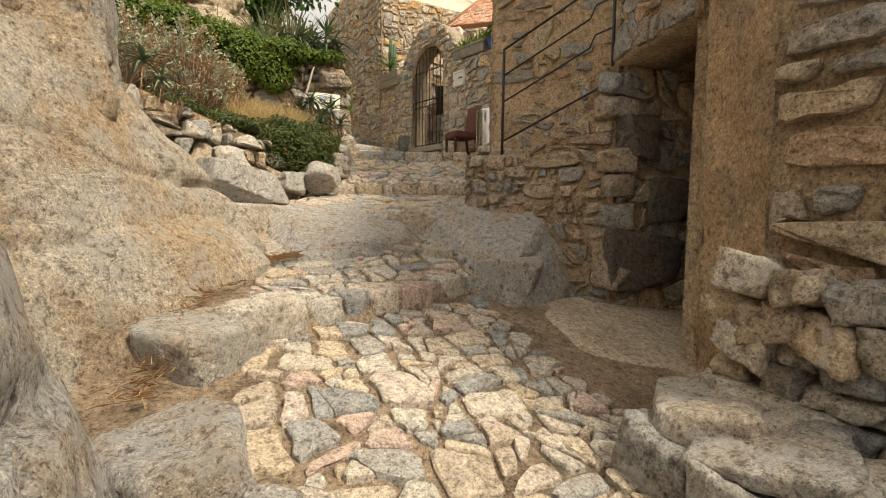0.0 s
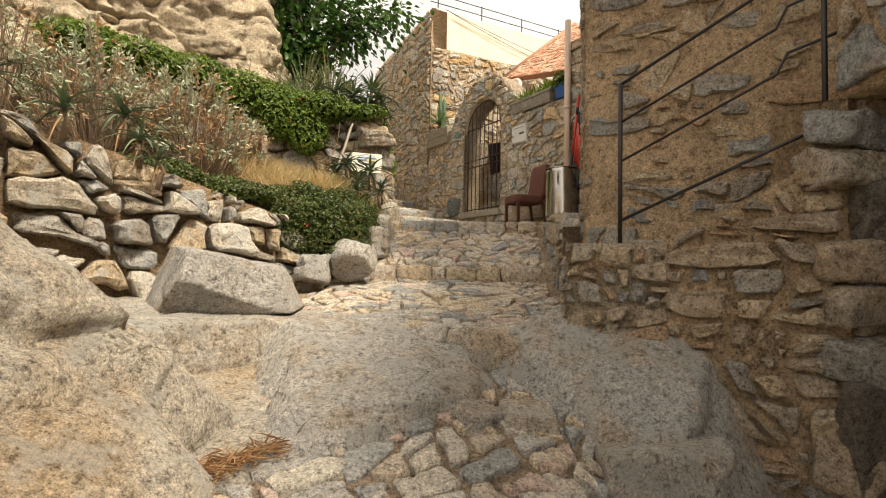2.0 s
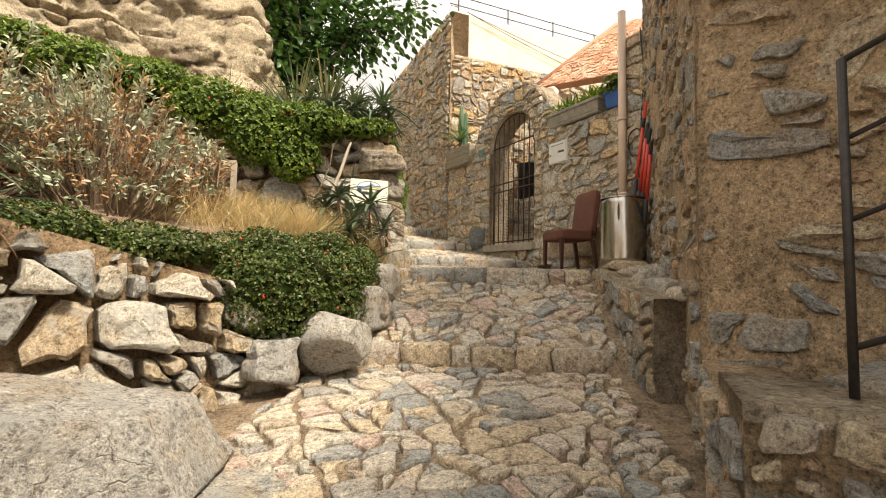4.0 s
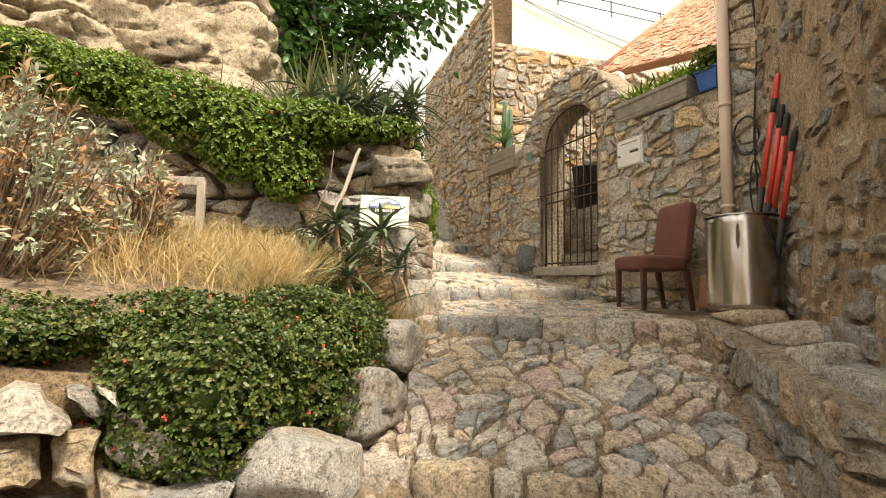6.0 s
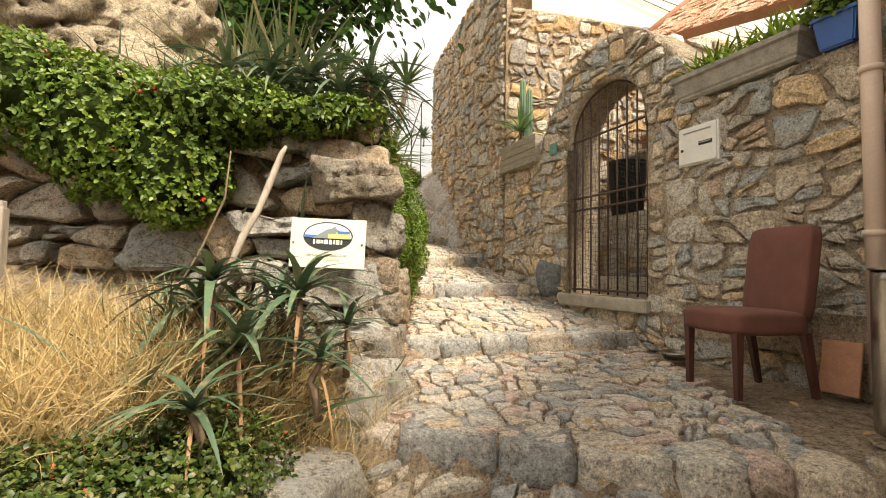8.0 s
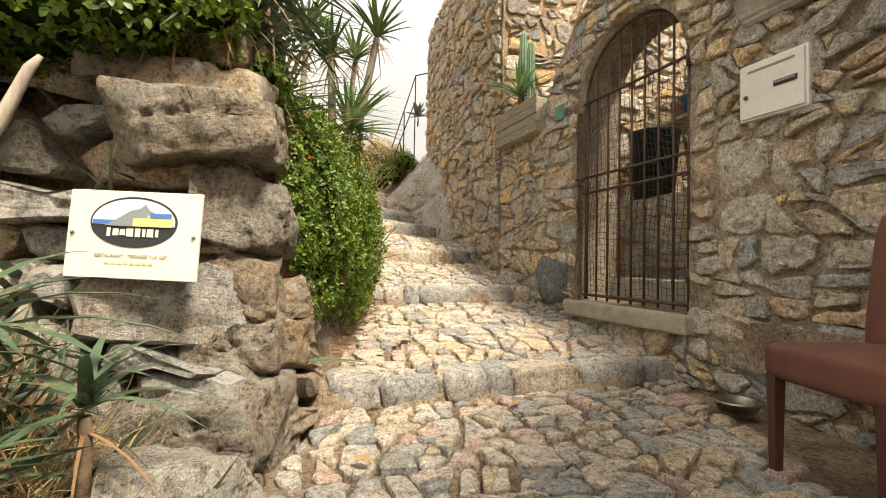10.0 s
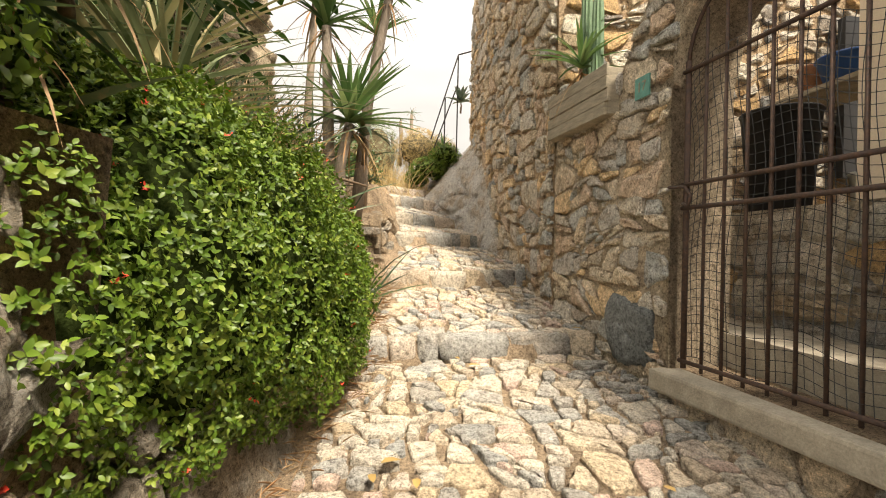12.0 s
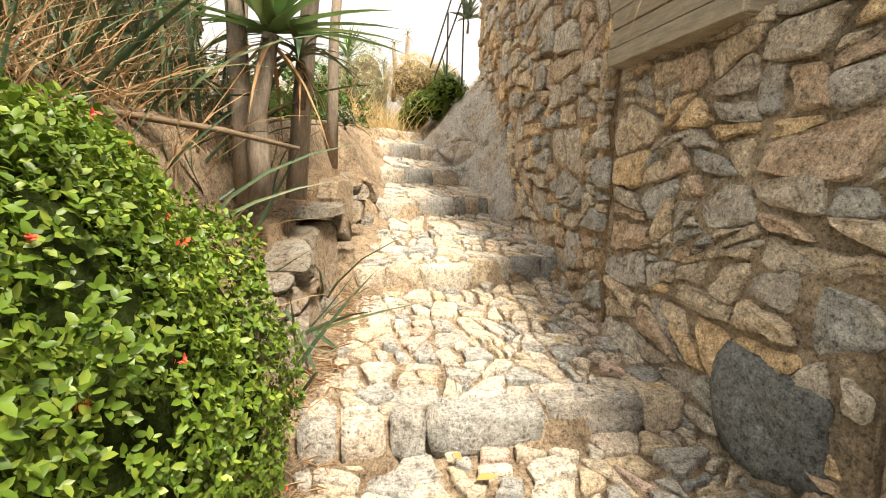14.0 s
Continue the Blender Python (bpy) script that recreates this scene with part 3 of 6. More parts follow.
def lerp2(a, b, t):
    return (a[0] + (b[0] - a[0]) * t, a[1] + (b[1] - a[1]) * t)


def line_side(p, a, b):
    """Signed distance of p beyond the line from a to b (positive: further along the path)."""
    dx, dy = b[0] - a[0], b[1] - a[1]
    return (dx * (p[1] - a[1]) - dy * (p[0] - a[0])) / math.hypot(dx, dy)


def tread_of(p):
    k = 0
    for i in range(len(STEPS) - 1):
        if line_side(p, STEPS[i][0], STEPS[i][1]) >= 0:
            k = i
    return k


def path_z(p):
    """The height of the paving at a plan point, extended sideways beyond its edges."""
    k = tread_of(p)
    a, b = STEPS[k], STEPS[k + 1]
    da, db = max(0.0, line_side(p, a[0], a[1])), max(0.0, -line_side(p, b[0], b[1]))
    f = da / (da + db + 1e-6)
    return a[3] + (b[2] - a[3]) * f


def in_tread(k, p, m=0.0):
    a, b = STEPS[k], STEPS[k + 1]
    return (line_side(p, a[0], a[1]) >= m and line_side(p, b[0], b[1]) <= -m and line_side(p, a[0], b[0]) <= -m and line_side(p, a[1], b[1]) >= m)


def smooth01(x):
    x = max(0.0, min(1.0, x))
    return x * x * (3 - 2 * x)


def left_edge_x(y):
    pts = [s[0] for s in STEPS]
    for a, b in zip(pts, pts[1:]):
        if a[1] <= y <= b[1]:
            return a[0] + (b[0] - a[0]) * (y - a[1]) / (b[1] - a[1])
    return pts[0][0] if y < pts[0][1] else pts[-1][0]


def ground_z(x, y):
    """The earth under everything: just below the paving, rising to the bank on the uphill side."""
    z = path_z((x, max(-3.0, min(18.0, y)))) - 0.029
    d = left_edge_x(y) - x
    if d > 0 and y > 4.6:
        low = 2.25 + 0.25 * (y - 5.5) + 0.15 * (1.5 - x)
        high = 3.75 + 0.12 * max(0.0, y - 8.0) + 0.22 * max(0.0, 2.6 - x)
        bank = low + (high - low) * smooth01((y - 8.75 + 0.217 * (x + 1.6) - 0.12) / 0.25)
        if y > 7.8:
            start = smooth01((d - 0.3) / 0.25) if y < 12.8 else smooth01(d / 0.5)
        else:
            start = smooth01(d / 0.5)
        z += (min(bank, 6.5) - z) * start * smooth01((y - 4.62 - 0.439 * (min(x, 1.5) + 1.6) - 0.15) / 0.25)
    if y > 18:
        z += 0.05 * (min(y, 40) - 18)
    if y < -3:
        z -= 0.1 * (-3 - max(y, -30))
    return z + (0.004 if left_edge_x(y) < x < left_edge_x(y) + 1.9 else 0.014) * fbm((x, y, 0.3), 2.0, 3)


def sheet(name, xs, ys, zf, mat):
    verts = [(x, y, zf(x, y)) for y in ys for x in xs]
    n = len(xs)
    faces = [(j * n + i, j * n + i + 1, (j + 1) * n + i + 1, (j + 1) * n + i) for j in range(len(ys) - 1) for i in range(n - 1)]
    return mesh_object(name, verts, faces, mat)


def spread(lo, hi, step, far):
    core = list(np.arange(lo, hi, step))
    return [lo - f for f in reversed(far)] + core + [hi + f for f in far]


FAR = [0.5, 1.5, 4, 9, 20, 45, 100, 250, 600]
ground = sheet("ground", spread(-4.0, 6.5, 0.09, FAR), spread(-3.0, 18.5, 0.09, FAR), ground_z, M_JOINT)
tagged(ground, "sandy earth ground with dry joints between stones", "ground", kind="structure")

M_SAND = stone_mat("sandy_screed", [(0.46, 0.38, 0.28), (0.44, 0.36, 0.27)], stain=(0.30, 0.24, 0.17), stain_amount=0.5, bump=0.5, speckle=0.3)
apron = sheet("floor_doorway", list(np.arange(2.06, 4.2, 0.08)), list(np.arange(1.2, 2.75, 0.08)), lambda x, y: ground_z(x, y) + 0.018 - 0.05 * smooth01((2.55 + 0.7 * noise.noise(Vector((x * 2.2, y * 2.2, 1.0))) - x) / 0.5) + 0.01 * fbm((x, y, 4.0), 3.0, 3), M_SAND)
tagged(apron, "worn sandy screed floor in front of the dark doorway", "floor", kind="structure")

# ---- house walls on the downhill side
const = lambda v: (lambda u: v)
slope = lambda a, b, n: (lambda u: a + (b - a) * u / n)
V2 = lambda a, b: math.hypot(b[0] - a[0], b[1] - a[1])

# stone house behind the stair: west face from its corner southwards, and the face turned to the chair
C1, J1 = (3.27, 4.38), (5.45, 6.76)
stone_wall("wall_house_stair", C1, (4.02, 2.72), [(0, V2(C1, (4.02, 2.72)), const(1.2), const(5.6))], 0.4, (M_HOUSE, M_HOUSE_I), 0.17, 1.9,
           "rubble stone house wall with wide sandy mortar joints", gap=0.028, out=0.022, mortar=M_MORTAR, seed=11, keep=0.62, vary=0.6)
stone_wall("wall_house_corner", J1, C1, [(0, V2(J1, C1), const(1.5), const(6.3))], 0.4, (M_HOUSE, M_HOUSE_I), 0.17, 1.4,
           "rough rubble house wall beside the steel bin", gap=0.03, out=0.02, mortar=M_MORTAR, seed=12, keep=0.8)

# gate wall
G0, G1 = (4.86, 11.12), (5.46, 6.70)
GL = V2(G0, G1)
GA, GB = 1.38, 2.50                       # the opening, along the wall
ARCH_C, ARCH_R = (GA + GB) / 2, (GB - GA) / 2
SPRING = 4.46
arch = lambda u: SPRING + math.sqrt(max(0.0, ARCH_R ** 2 - (u - ARCH_C) ** 2))


def gate_top(u):
    hump = 5.46 - 1.05 * max(0.0, abs(u - ARCH_C) - 0.25) ** 1.5
    flat = 4.45 if u < ARCH_C else 4.46
    return 5.3 if u > GL - 0.36 else max(flat, hump)


SILL_Z = 2.83
gate_base = lambda u: 2.2
stone_wall("wall_gate", G0, G1, [(0, GA, gate_base, gate_top), (GA, GB, arch, gate_top), (GA, GB, gate_base, const(SILL_Z - 0.07)), (GB, GL - 0.36, gate_base, gate_top), (GL - 0.3599, GL, gate_base, const(5.3))], 0.42, (M_WALL, M_WALL_I), 0.14, 1.6,
           "grey and ochre rubble stone wall with an arched gateway", gap=0.009, out=0.026, edge=0.014, tilt=0.10, mortar=M_MORTAR_GREY, seed=21, vary=0.68, slant=0.34, rough_back=0.012)

# tall house beyond the gate
H0, H1, H2 = (4.80, 15.2), (4.86, 11.12), (9.5, 11.0)
stone_wall("wall_tall_west", H0, H1, [(0, V2(H0, H1), const(2.8), slope(7.7, 7.75, 4))], 0.4, (M_WALL, M_WALL_I), 0.17, 1.4,
           "tall brown rubble stone house wall beside the steps", gap=0.016, out=0.035, edge=0.014, mortar=M_MORTAR, seed=31, vary=0.6)
stone_wall("wall_tall_south", H1, H2, [(0, V2(H1, H2), const(2.8), const(6.85))], 0.4, (M_LIGHT, M_LIGHT_I), 0.19, 1.4,
           "sunlit pale rubble stone house wall", gap=0.02, out=0.03, mortar=M_MORTAR, seed=32, vary=0.5, limit=200)
up = part("wall_stucco", box_bm(4.5, 0.35, 0.95, (7.2, 11.32, 7.325), 0.02), M_STUCCO)
tagged(up, "cream stucco parapet above the pale stone wall", "wall", kind="structure")

# stair block under the rail: a low stacked pier, the wall under the rail, the side of the dark recess
S0, SP, S1, S2 = (2.42, 3.60), (2.77, 3.22), (3.15, 2.54), (4.05, 2.30)
stone_wall("wall_stair_pier", S0, SP, [(0, V2(S0, SP) + 0.05, const(1.2), const(1.925))], 0.5, (M_HOUSE, M_HOUSE_I), 0.12, 1.15,
           "low stacked pier of small squarish rubble stones", gap=0.012, out=0.045, mortar=M_MORTAR_GREY, seed=46, edge=0.018, tilt=0.08, slant=0.14)
stone_wall("wall_stair", SP, S1, [(0, V2(SP, S1), const(0.6), slope(1.93, 2.36, V2(SP, S1)))], 0.5, (M_HOUSE, M_HOUSE_I), 0.13, 1.9,
           "rubble stone stair wall with projecting blocks", gap=0.020, out=0.04, mortar=M_MORTAR, seed=44, edge=0.016, tilt=0.12)
stone_wall("wall_recess", S1, S2, [(0, V2(S1, S2), const(0.4), const(2.60))], 0.4, (M_HOUSE, M_HOUSE_I), 0.22, 1.5,
           "dark rubble side wall of the doorway recess", gap=0.018, out=0.04, mortar=M_MORTAR, seed=45, edge=0.016)
stone_wall("wall_stair_end", C1, S0, [(0, V2(C1, S0), const(1.2), const(1.875))], 0.3, (M_HOUSE, M_HOUSE_I), 0.15, 1.3, "low stone end wall of the stair", seed=42, out=0.04)
# pillar and wall near the start
pillar_pts = [((2.73, 1.60), (2.36, 1.06)), ((2.36, 1.06), (1.98, -2.5))]
stone_wall("wall_render_pillar", *pillar_pts[0], [(0, V2(*pillar_pts[0]), const(0.3), const(6.0))], 0.5, (M_HOUSE, M_HOUSE_I), 0.2, 1.4, "ochre lime render pier with worn edges", mortar=M_RENDER, seed=51, keep=0.0, out=0.05, rough_back=0.06, recess=0.02)
near_len = V2(*pillar_pts[1])
stone_wall("wall_near", *pillar_pts[1], [(0, 0.97, const(-0.4), const(6.0)), (0.9701, near_len, const(-0.8), const(2.75))], 0.5, (M_HOUSE, M_HOUSE_I), 0.22, 1.7, "rough stone wall with crumbling earth mortar", gap=0.026, out=0.05, seed=52, keep=0.9, tilt=0.09, edge=0.02, limit=160)
# the dark doorway between pier and stair: back, side and lintel
stone_wall("wall_doorway_back", (4.1, 2.9), (4.0, 1.2), [(0, 1.7, const(0.4), const(6.0))], 0.3, (M_HOUSE, M_HOUSE_I), 0.22, 1.4, "dark stone back wall of the doorway", seed=53, limit=60)
stone_wall("wall_doorway_over", (3.16, 2.58), (2.73, 1.62), [(0, V2((3.16, 2.58), (2.73, 1.62)), const(2.58), const(6.0))], 0.5, (M_HOUSE, M_HOUSE_I), 0.2, 1.5, "stone lintel wall over the doorway", seed=54, limit=120, out=0.03)
# unseen wall behind the pier, added to keep light out of the doorway
stone_wall("wall_doorway_screen", (2.77, 1.58), (4.1, 1.25), [(0, V2((2.77, 1.58), (4.1, 1.25)), const(0.4), const(2.6))], 0.12, (M_HOUSE, M_HOUSE_I), 0.25, 1.5, "unseen stone side wall added to keep the doorway dark", seed=57, limit=30)


def prism(name, outline, z0, z1, mat, label, category="roof"):
    n = len(outline)
    vs = [(x, y, z0) for x, y in outline] + [(x, y, z1) for x, y in outline]
    fs = [tuple(range(n - 1, -1, -1)), tuple(range(n, 2 * n))] + [(i, (i + 1) % n, n + (i + 1) % n, n + i) for i in range(n)]
    return tagged(mesh_object(name, vs, fs, mat, smooth=False), label, category, kind="structure")


prism("ceiling", [(2.80, 1.62), (3.20, 2.50), (4.25, 2.6), (4.25, 1.2)], 2.60, 2.76, M_RENDER, "rough rendered underside over the doorway", "ceiling")
# unseen slab and east wall, added so sun doesn't leak through the hollow house
prism("roof_house", [(3.4, 4.3), (3.2, 2.5), (2.6, 1.2), (2.5, 0.4), (7.6, 0.4), (7.6, 6.6), (5.5, 6.6)], 5.1, 5.3, M_ROOF, "unseen flat slab added over the hollow house against leaking sun")
prism("wall_house_east", [(7.4, 0.4), (7.6, 0.4), (7.6, 6.8), (7.4, 6.8)], 0.5, 5.1, M_MORTAR, "unseen plain wall added to close the hollow house against sun", "wall")
prism("wall_court_east", [(9.4, 6.8), (9.6, 6.8), (9.6, 11.0), (9.4, 11.0)], 2.0, 6.8, M_MORTAR, "plain rendered courtyard wall", "wall")
prism("wall_court_south", [(5.6, 6.75), (9.6, 6.75), (9.6, 6.95), (5.6, 6.95)], 2.0, 5.1, M_MORTAR, "plain rendered courtyard wall", "wall")
prism("floor_court", [(5.3, 7.0), (9.4, 7.0), (9.4, 10.95), (5.05, 10.95)], 2.6, 2.86, M_JOINT, "dusty stone courtyard floor", "floor")

# ---- stone bench along the house, below the steel bin
stone_wall("wall_bench", (4.50, 6.50), (3.42, 4.80), [(0, V2((4.50, 6.50), (3.42, 4.80)), const(1.4), slope(2.40, 2.16, 2.0))], 0.55, (M_HOUSE, M_HOUSE_I), 0.17, 1.5, "low rubble stone bench with slab top", mortar=M_MORTAR_GREY, seed=43, out=0.03)
for i, (x, y, z, sx, sy, t) in enumerate([(4.66, 6.28, 2.42, 0.28, 0.22, 58), (4.42, 5.86, 2.37, 0.25, 0.20, 56), (4.16, 5.44, 2.31, 0.25, 0.20, 60), (3.90, 5.03, 2.25, 0.24, 0.19, 56), (3.68, 4.72, 2.20, 0.17, 0.16, 52)]):
    block_rock("slab", (x, y, z - 0.02), (sx, sy, 0.055), t, M_PAVE, "flat grey stone slab on top of the bench", 300 + i, category="slab", group="bench slabs", rough=0.015)

# dark stone, with the low light of the recess in its tone too
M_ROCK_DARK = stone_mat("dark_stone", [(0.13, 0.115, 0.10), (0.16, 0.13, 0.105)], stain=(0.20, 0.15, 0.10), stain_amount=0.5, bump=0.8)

# ---------------------------------------------------------------- rocks on the uphill side
soft_rock("granite_outcrop", (-0.85, 3.5, 1.2), [((0.02, 2.62, 0.95), (0.72, -0.55, 0.30)), ((-0.05, 3.70, 1.72), (0.55, 0.45, 0.70)), ((-0.35, 3.0, 2.2), (0.62, -0.35, 0.68)), ((-2.4, 3.5, 1), (-1, 0, 0)), ((-0.8, 3.5, 3.4), (0.1, 0, 1)), ((-0.8, 1.8, 1), (-0.15, -1, 0.05)), ((0, 3, -0.3), (0, 0, -1)), ((-0.4, 4.5, 1.6), (0.2, 0.9, 0.3))],
          M_ROCK, "huge sunlit tan granite outcrop rising beside the lane", 3, 7, 0.045, 24, scale=0.9)
soft_rock("granite_outcrop", (0.05, 3.35, 0.9), [((0.45, 2.90, 1.0), (0.62, -0.66, 0.36)), ((0.62, 3.10, 1.06), (0.78, 0.42, 0.42)), ((0.0, 3.72, 1.68), (0.45, -0.32, 0.82)), ((-0.7, 3.4, 1), (-1, 0, 0)), ((0.1, 4.3, 1.2), (0.2, 1, 0.25)), ((0.0, 2.4, 0.9), (-0.2, -1, 0)), ((0, 0, 0.2), (0, 0, -1))],
          M_ROCK, "sloping toe of the tan granite outcrop with hairline cracks", 13, 6, 0.03, 26, scale=1.0)
soft_rock("granite_slab", (-0.95, 0.5, 0.4), [((-0.21, 1.21, 1.03), (0.96, 0.03, 0.25)), ((-0.30, 1.62, 1.0), (0.35, 0.93, 0.15)), ((-0.5, 1.2, 1.62), (0.35, 0.1, 0.93)), ((-1.9, 0, 0), (-1, 0, 0)), ((-0.9, -1.6, 0), (0, -1, 0)), ((0, 0, -0.9), (0, 0, -1))],
          M_ROCK_GREY, "steep grey granite slab with a cracked edge", 4, 6, 0.05, 18)
block_rock("upright_rock", (-0.36, 3.22, 2.12), (0.20, 0.34, 0.72), 8, M_ROCK_GREY, "upright grey granite block standing on the outcrop", 318, (3, -6), 5, 0.05, "rock")
block_rock("upright_rock", (-0.72, 3.05, 2.5), (0.34, 0.5, 0.8), 12, M_ROCK, "upright tan granite block standing on the outcrop", 319, (2, -4), 5, 0.05, "rock")
block_rock("fallen_block", (0.16, 2.30, 0.68), (0.24, 0.22, 0.26), 28, M_ROCK_GREY, "angular pale grey granite block against the outcrop", 311, (6, -8), 5, 0.012, sharp=60)
block_rock("fallen_block", (-0.03, 1.72, 0.42), (0.22, 0.34, 0.26), 20, M_ROCK_GREY, "worn granite block at the paving edge", 312, (4, 6), 5, 0.03)
block_rock("fallen_block", (-0.16, 1.05, 0.20), (0.17, 0.30, 0.24), 12, M_ROCK_GREY, "worn granite block at the paving edge", 313, (2, 8), 5, 0.03)
block_rock("kerb_block", (0.40, 2.42, 0.84), (0.22, 0.14, 0.13), 20, M_PAVE, "rounded ochre kerb stone of the first step", 314, (0, 4), 4, 0.015)
soft_rock("rock_shelf", (0.45, 4.85, 1.1), [((1.05, 4.36, 1.30), (0.33, -0.94, 0.14)), ((1.2, 4.50, 1.435), (0.06, -0.02, 1)), ((1.50, 4.75, 1.3), (0.8, -0.2, 0.45)), ((0.5, 5.6, 1), (0, 1, 0)), ((-1.0, 4.7, 1), (-1, 0, 0)), ((0, 0, 0.6), (0, 0, -1))],
          M_ROCK_GREY, "flat-topped grey bedrock shelf with a sheer edge", 5, 6, 0.025, 40)
soft_rock("rock_ledge", (1.32, 3.80, 0.9), [((1.25, 3.35, 1.08), (0.22, -0.92, 0.30)), ((1.25, 3.45, 1.165), (-0.02, -0.30, 0.95)), ((1.98, 3.62, 1.10), (0.82, -0.25, 0.5)), ((1.2, 4.5, 1.2), (0, 1, 0.2)), ((0.80, 3.6, 1.10), (-0.72, -0.12, 0.66)), ((0, 0, 0.4), (0, 0, -1))],
          M_ROCK_GREY, "smooth worn grey bedrock forming a natural step", 6, 6, 0.035, 26)
soft_rock("rock_ledge", (0.70, 3.75, 0.8), [((0.85, 3.2, 0.98), (0.2, -0.9, 0.35)), ((0.75, 3.7, 1.11), (0.02, -0.17, 0.98)), ((1.35, 3.8, 1.1), (0.9, 0.1, 0.4)), ((0.8, 4.6, 1), (0, 1, 0.2)), ((-0.1, 3.7, 1), (-1, 0, 0)), ((0, 0, 0.3), (0, 0, -1))],
          M_ROCK, "tan bedrock gully at the foot of the outcrop", 7, 6, 0.04, 22)
soft_rock("rock_mound", (2.52, 3.20, 0.9), [((2.56, 3.25, 1.36), (-0.34, -0.42, 0.84)), ((2.62, 2.85, 1.1), (0.15, -0.9, 0.4)), ((3.0, 3.0, 1.1), (0.85, -0.25, 0.45)), ((2.16, 3.25, 1.15), (-0.85, -0.3, 0.40)), ((2.4, 3.75, 1.2), (0, 1, 0)), ((0, 0, 0.4), (0, 0, -1))],
          M_ROCK_GREY, "rounded grey bedrock mound at the foot of the stair wall", 8, 6, 0.025, 30)
block_rock("step_block", (2.30, 2.86, 0.90), (0.27, 0.20, 0.15), -24, M_ROCK_GREY, "worn grey step block", 316, (2, 0), 5, 0.014)
block_rock("step_block", (1.68, 3.36, 1.03), (0.12, 0.11, 0.11), 10, M_ROCK_GREY, "small grey block wedged in the bedrock step", 317, (2, 4), 4, 0.014)
block_rock("step_block", (1.93, 3.27, 1.04), (0.14, 0.11, 0.09), -18, M_ROCK, "small reddish block wedged in the bedrock step", 318, (3, 0), 4, 0.014)
block_rock("step_block", (2.07, 3.80, 1.31), (0.20, 0.13, 0.10), -31, M_ROCK, "squared ochre step block with a dark gap below", 320, (2, 0), 5, 0.012)
block_rock("step_block", (2.36, 3.62, 1.31), (0.11, 0.11, 0.09), -28, M_ROCK_GREY, "small grey block at the end of the step", 321, (2, 5), 4, 0.014)
place_rock("boulder", (1.78, 5.93, 1.82), (0.27, 0.23, 0.24), 8, M_ROCK_GREY, "rounded granite boulder resting at the lane edge", 20, 4, 0, 10, 0.05, "boulder")
soft_rock("boulder", (0.66, 4.66, 1.62), [((0.56, 4.68, 1.83), (0.20, -0.05, 0.96)), ((0.66, 4.44, 1.6), (0.25, -0.93, 0.22)), ((1.0, 4.66, 1.6), (0.85, -0.25, 0.45)), ((0.30, 4.6, 1.6), (-0.9, -0.25, 0.3)), ((0.7, 4.98, 1.6), (0, 1, 0.1)), ((0.84, 4.50, 1.72), (0.5, -0.6, 0.6)), ((0.66, 4.66, 1.46), (0, 0, -1)), ((0.5, 4.50, 1.52), (-0.1, -0.75, -0.6))],
          M_ROCK_GREY, "broad white-topped granite boulder below the dry wall", 22, 6, 0.018, 60, "boulder", scale=2.2)
block_rock("boulder", (1.36, 5.80, 1.74), (0.14, 0.13, 0.15), 35, M_ROCK_GREY, "upright grey boulder at the foot of the dry wall", 323, (-8, 3), 4, 0.03, "boulder")

# dry walls of the terraces
stone_wall("wall_terrace_low", (-1.6, 4.62), (1.5, 5.98), [(0, 3.38, const(1.2), slope(3.0, 2.12, 3.38))], 0.4, (M_DRY, M_DRY_I), 0.19, 1.3, "dry stone terrace wall of uneven granite rubble", gap=0.012, out=0.10, mortar=M_EARTH, seed=61, recess=0.05, slant=0.36, vary=0.75, lean=0.12, edge=0.03, tilt=0.3, rough_back=0.02)
stone_wall("wall_terrace_sign", (-1.6, 8.75), (2.78, 7.80), [(0, 4.47, const(1.8), slope(4.15, 3.72, 4.47))], 0.4, (M_DRY, M_DRY_I), 0.22, 1.7, "dry stone terrace wall of large tan blocks", gap=0.012, recess=0.08, out=0.10, mortar=M_EARTH, seed=62, vary=0.6, lean=0.08, edge=0.03, tilt=0.22, rough_back=0.02)
stone_wall("wall_terrace_path", (2.815, 8.02), (3.55, 12.6), [(0, 4.64, const(2.0), lambda u: 3.7 - 0.3 * smooth01(u / 0.5) + 0.5 * smooth01((u - 2.1) / 2.0))], 0.4, (M_TERR, M_TERR_I), 0.22, 1.5, "dry stone terrace wall along the steps", gap=0.012, recess=0.08, out=0.09, mortar=M_EARTH, seed=63, vary=0.65, lean=0.06, edge=0.03, tilt=0.22, rough_back=0.02)
for i, (x, y, z, sx, sy, sz, t) in enumerate([(2.66, 7.86, 2.30, 0.20, 0.17, 0.15, 10), (2.64, 7.88, 2.57, 0.23, 0.16, 0.13, -14), (2.68, 7.98, 2.83, 0.18, 0.15, 0.13, 4), (2.66, 8.02, 3.08, 0.22, 0.16, 0.12, -10), (2.69, 8.03, 3.33, 0.18, 0.17, 0.14, 8), (2.60, 7.93, 3.58, 0.26, 0.18, 0.13, -8), (2.72, 8.12, 2.45, 0.14, 0.2, 0.2, 70), (2.74, 8.1, 2.9, 0.12, 0.2, 0.17, 76)]):
    block_rock("corner_block", (x, y, z), (sx, sy, sz), t, M_TERR, "large rough tan block at the terrace wall corner", 360 + i, (3 * (i % 3) - 3, 2), 5, 0.04, group="terrace corner blocks", sharp=60)
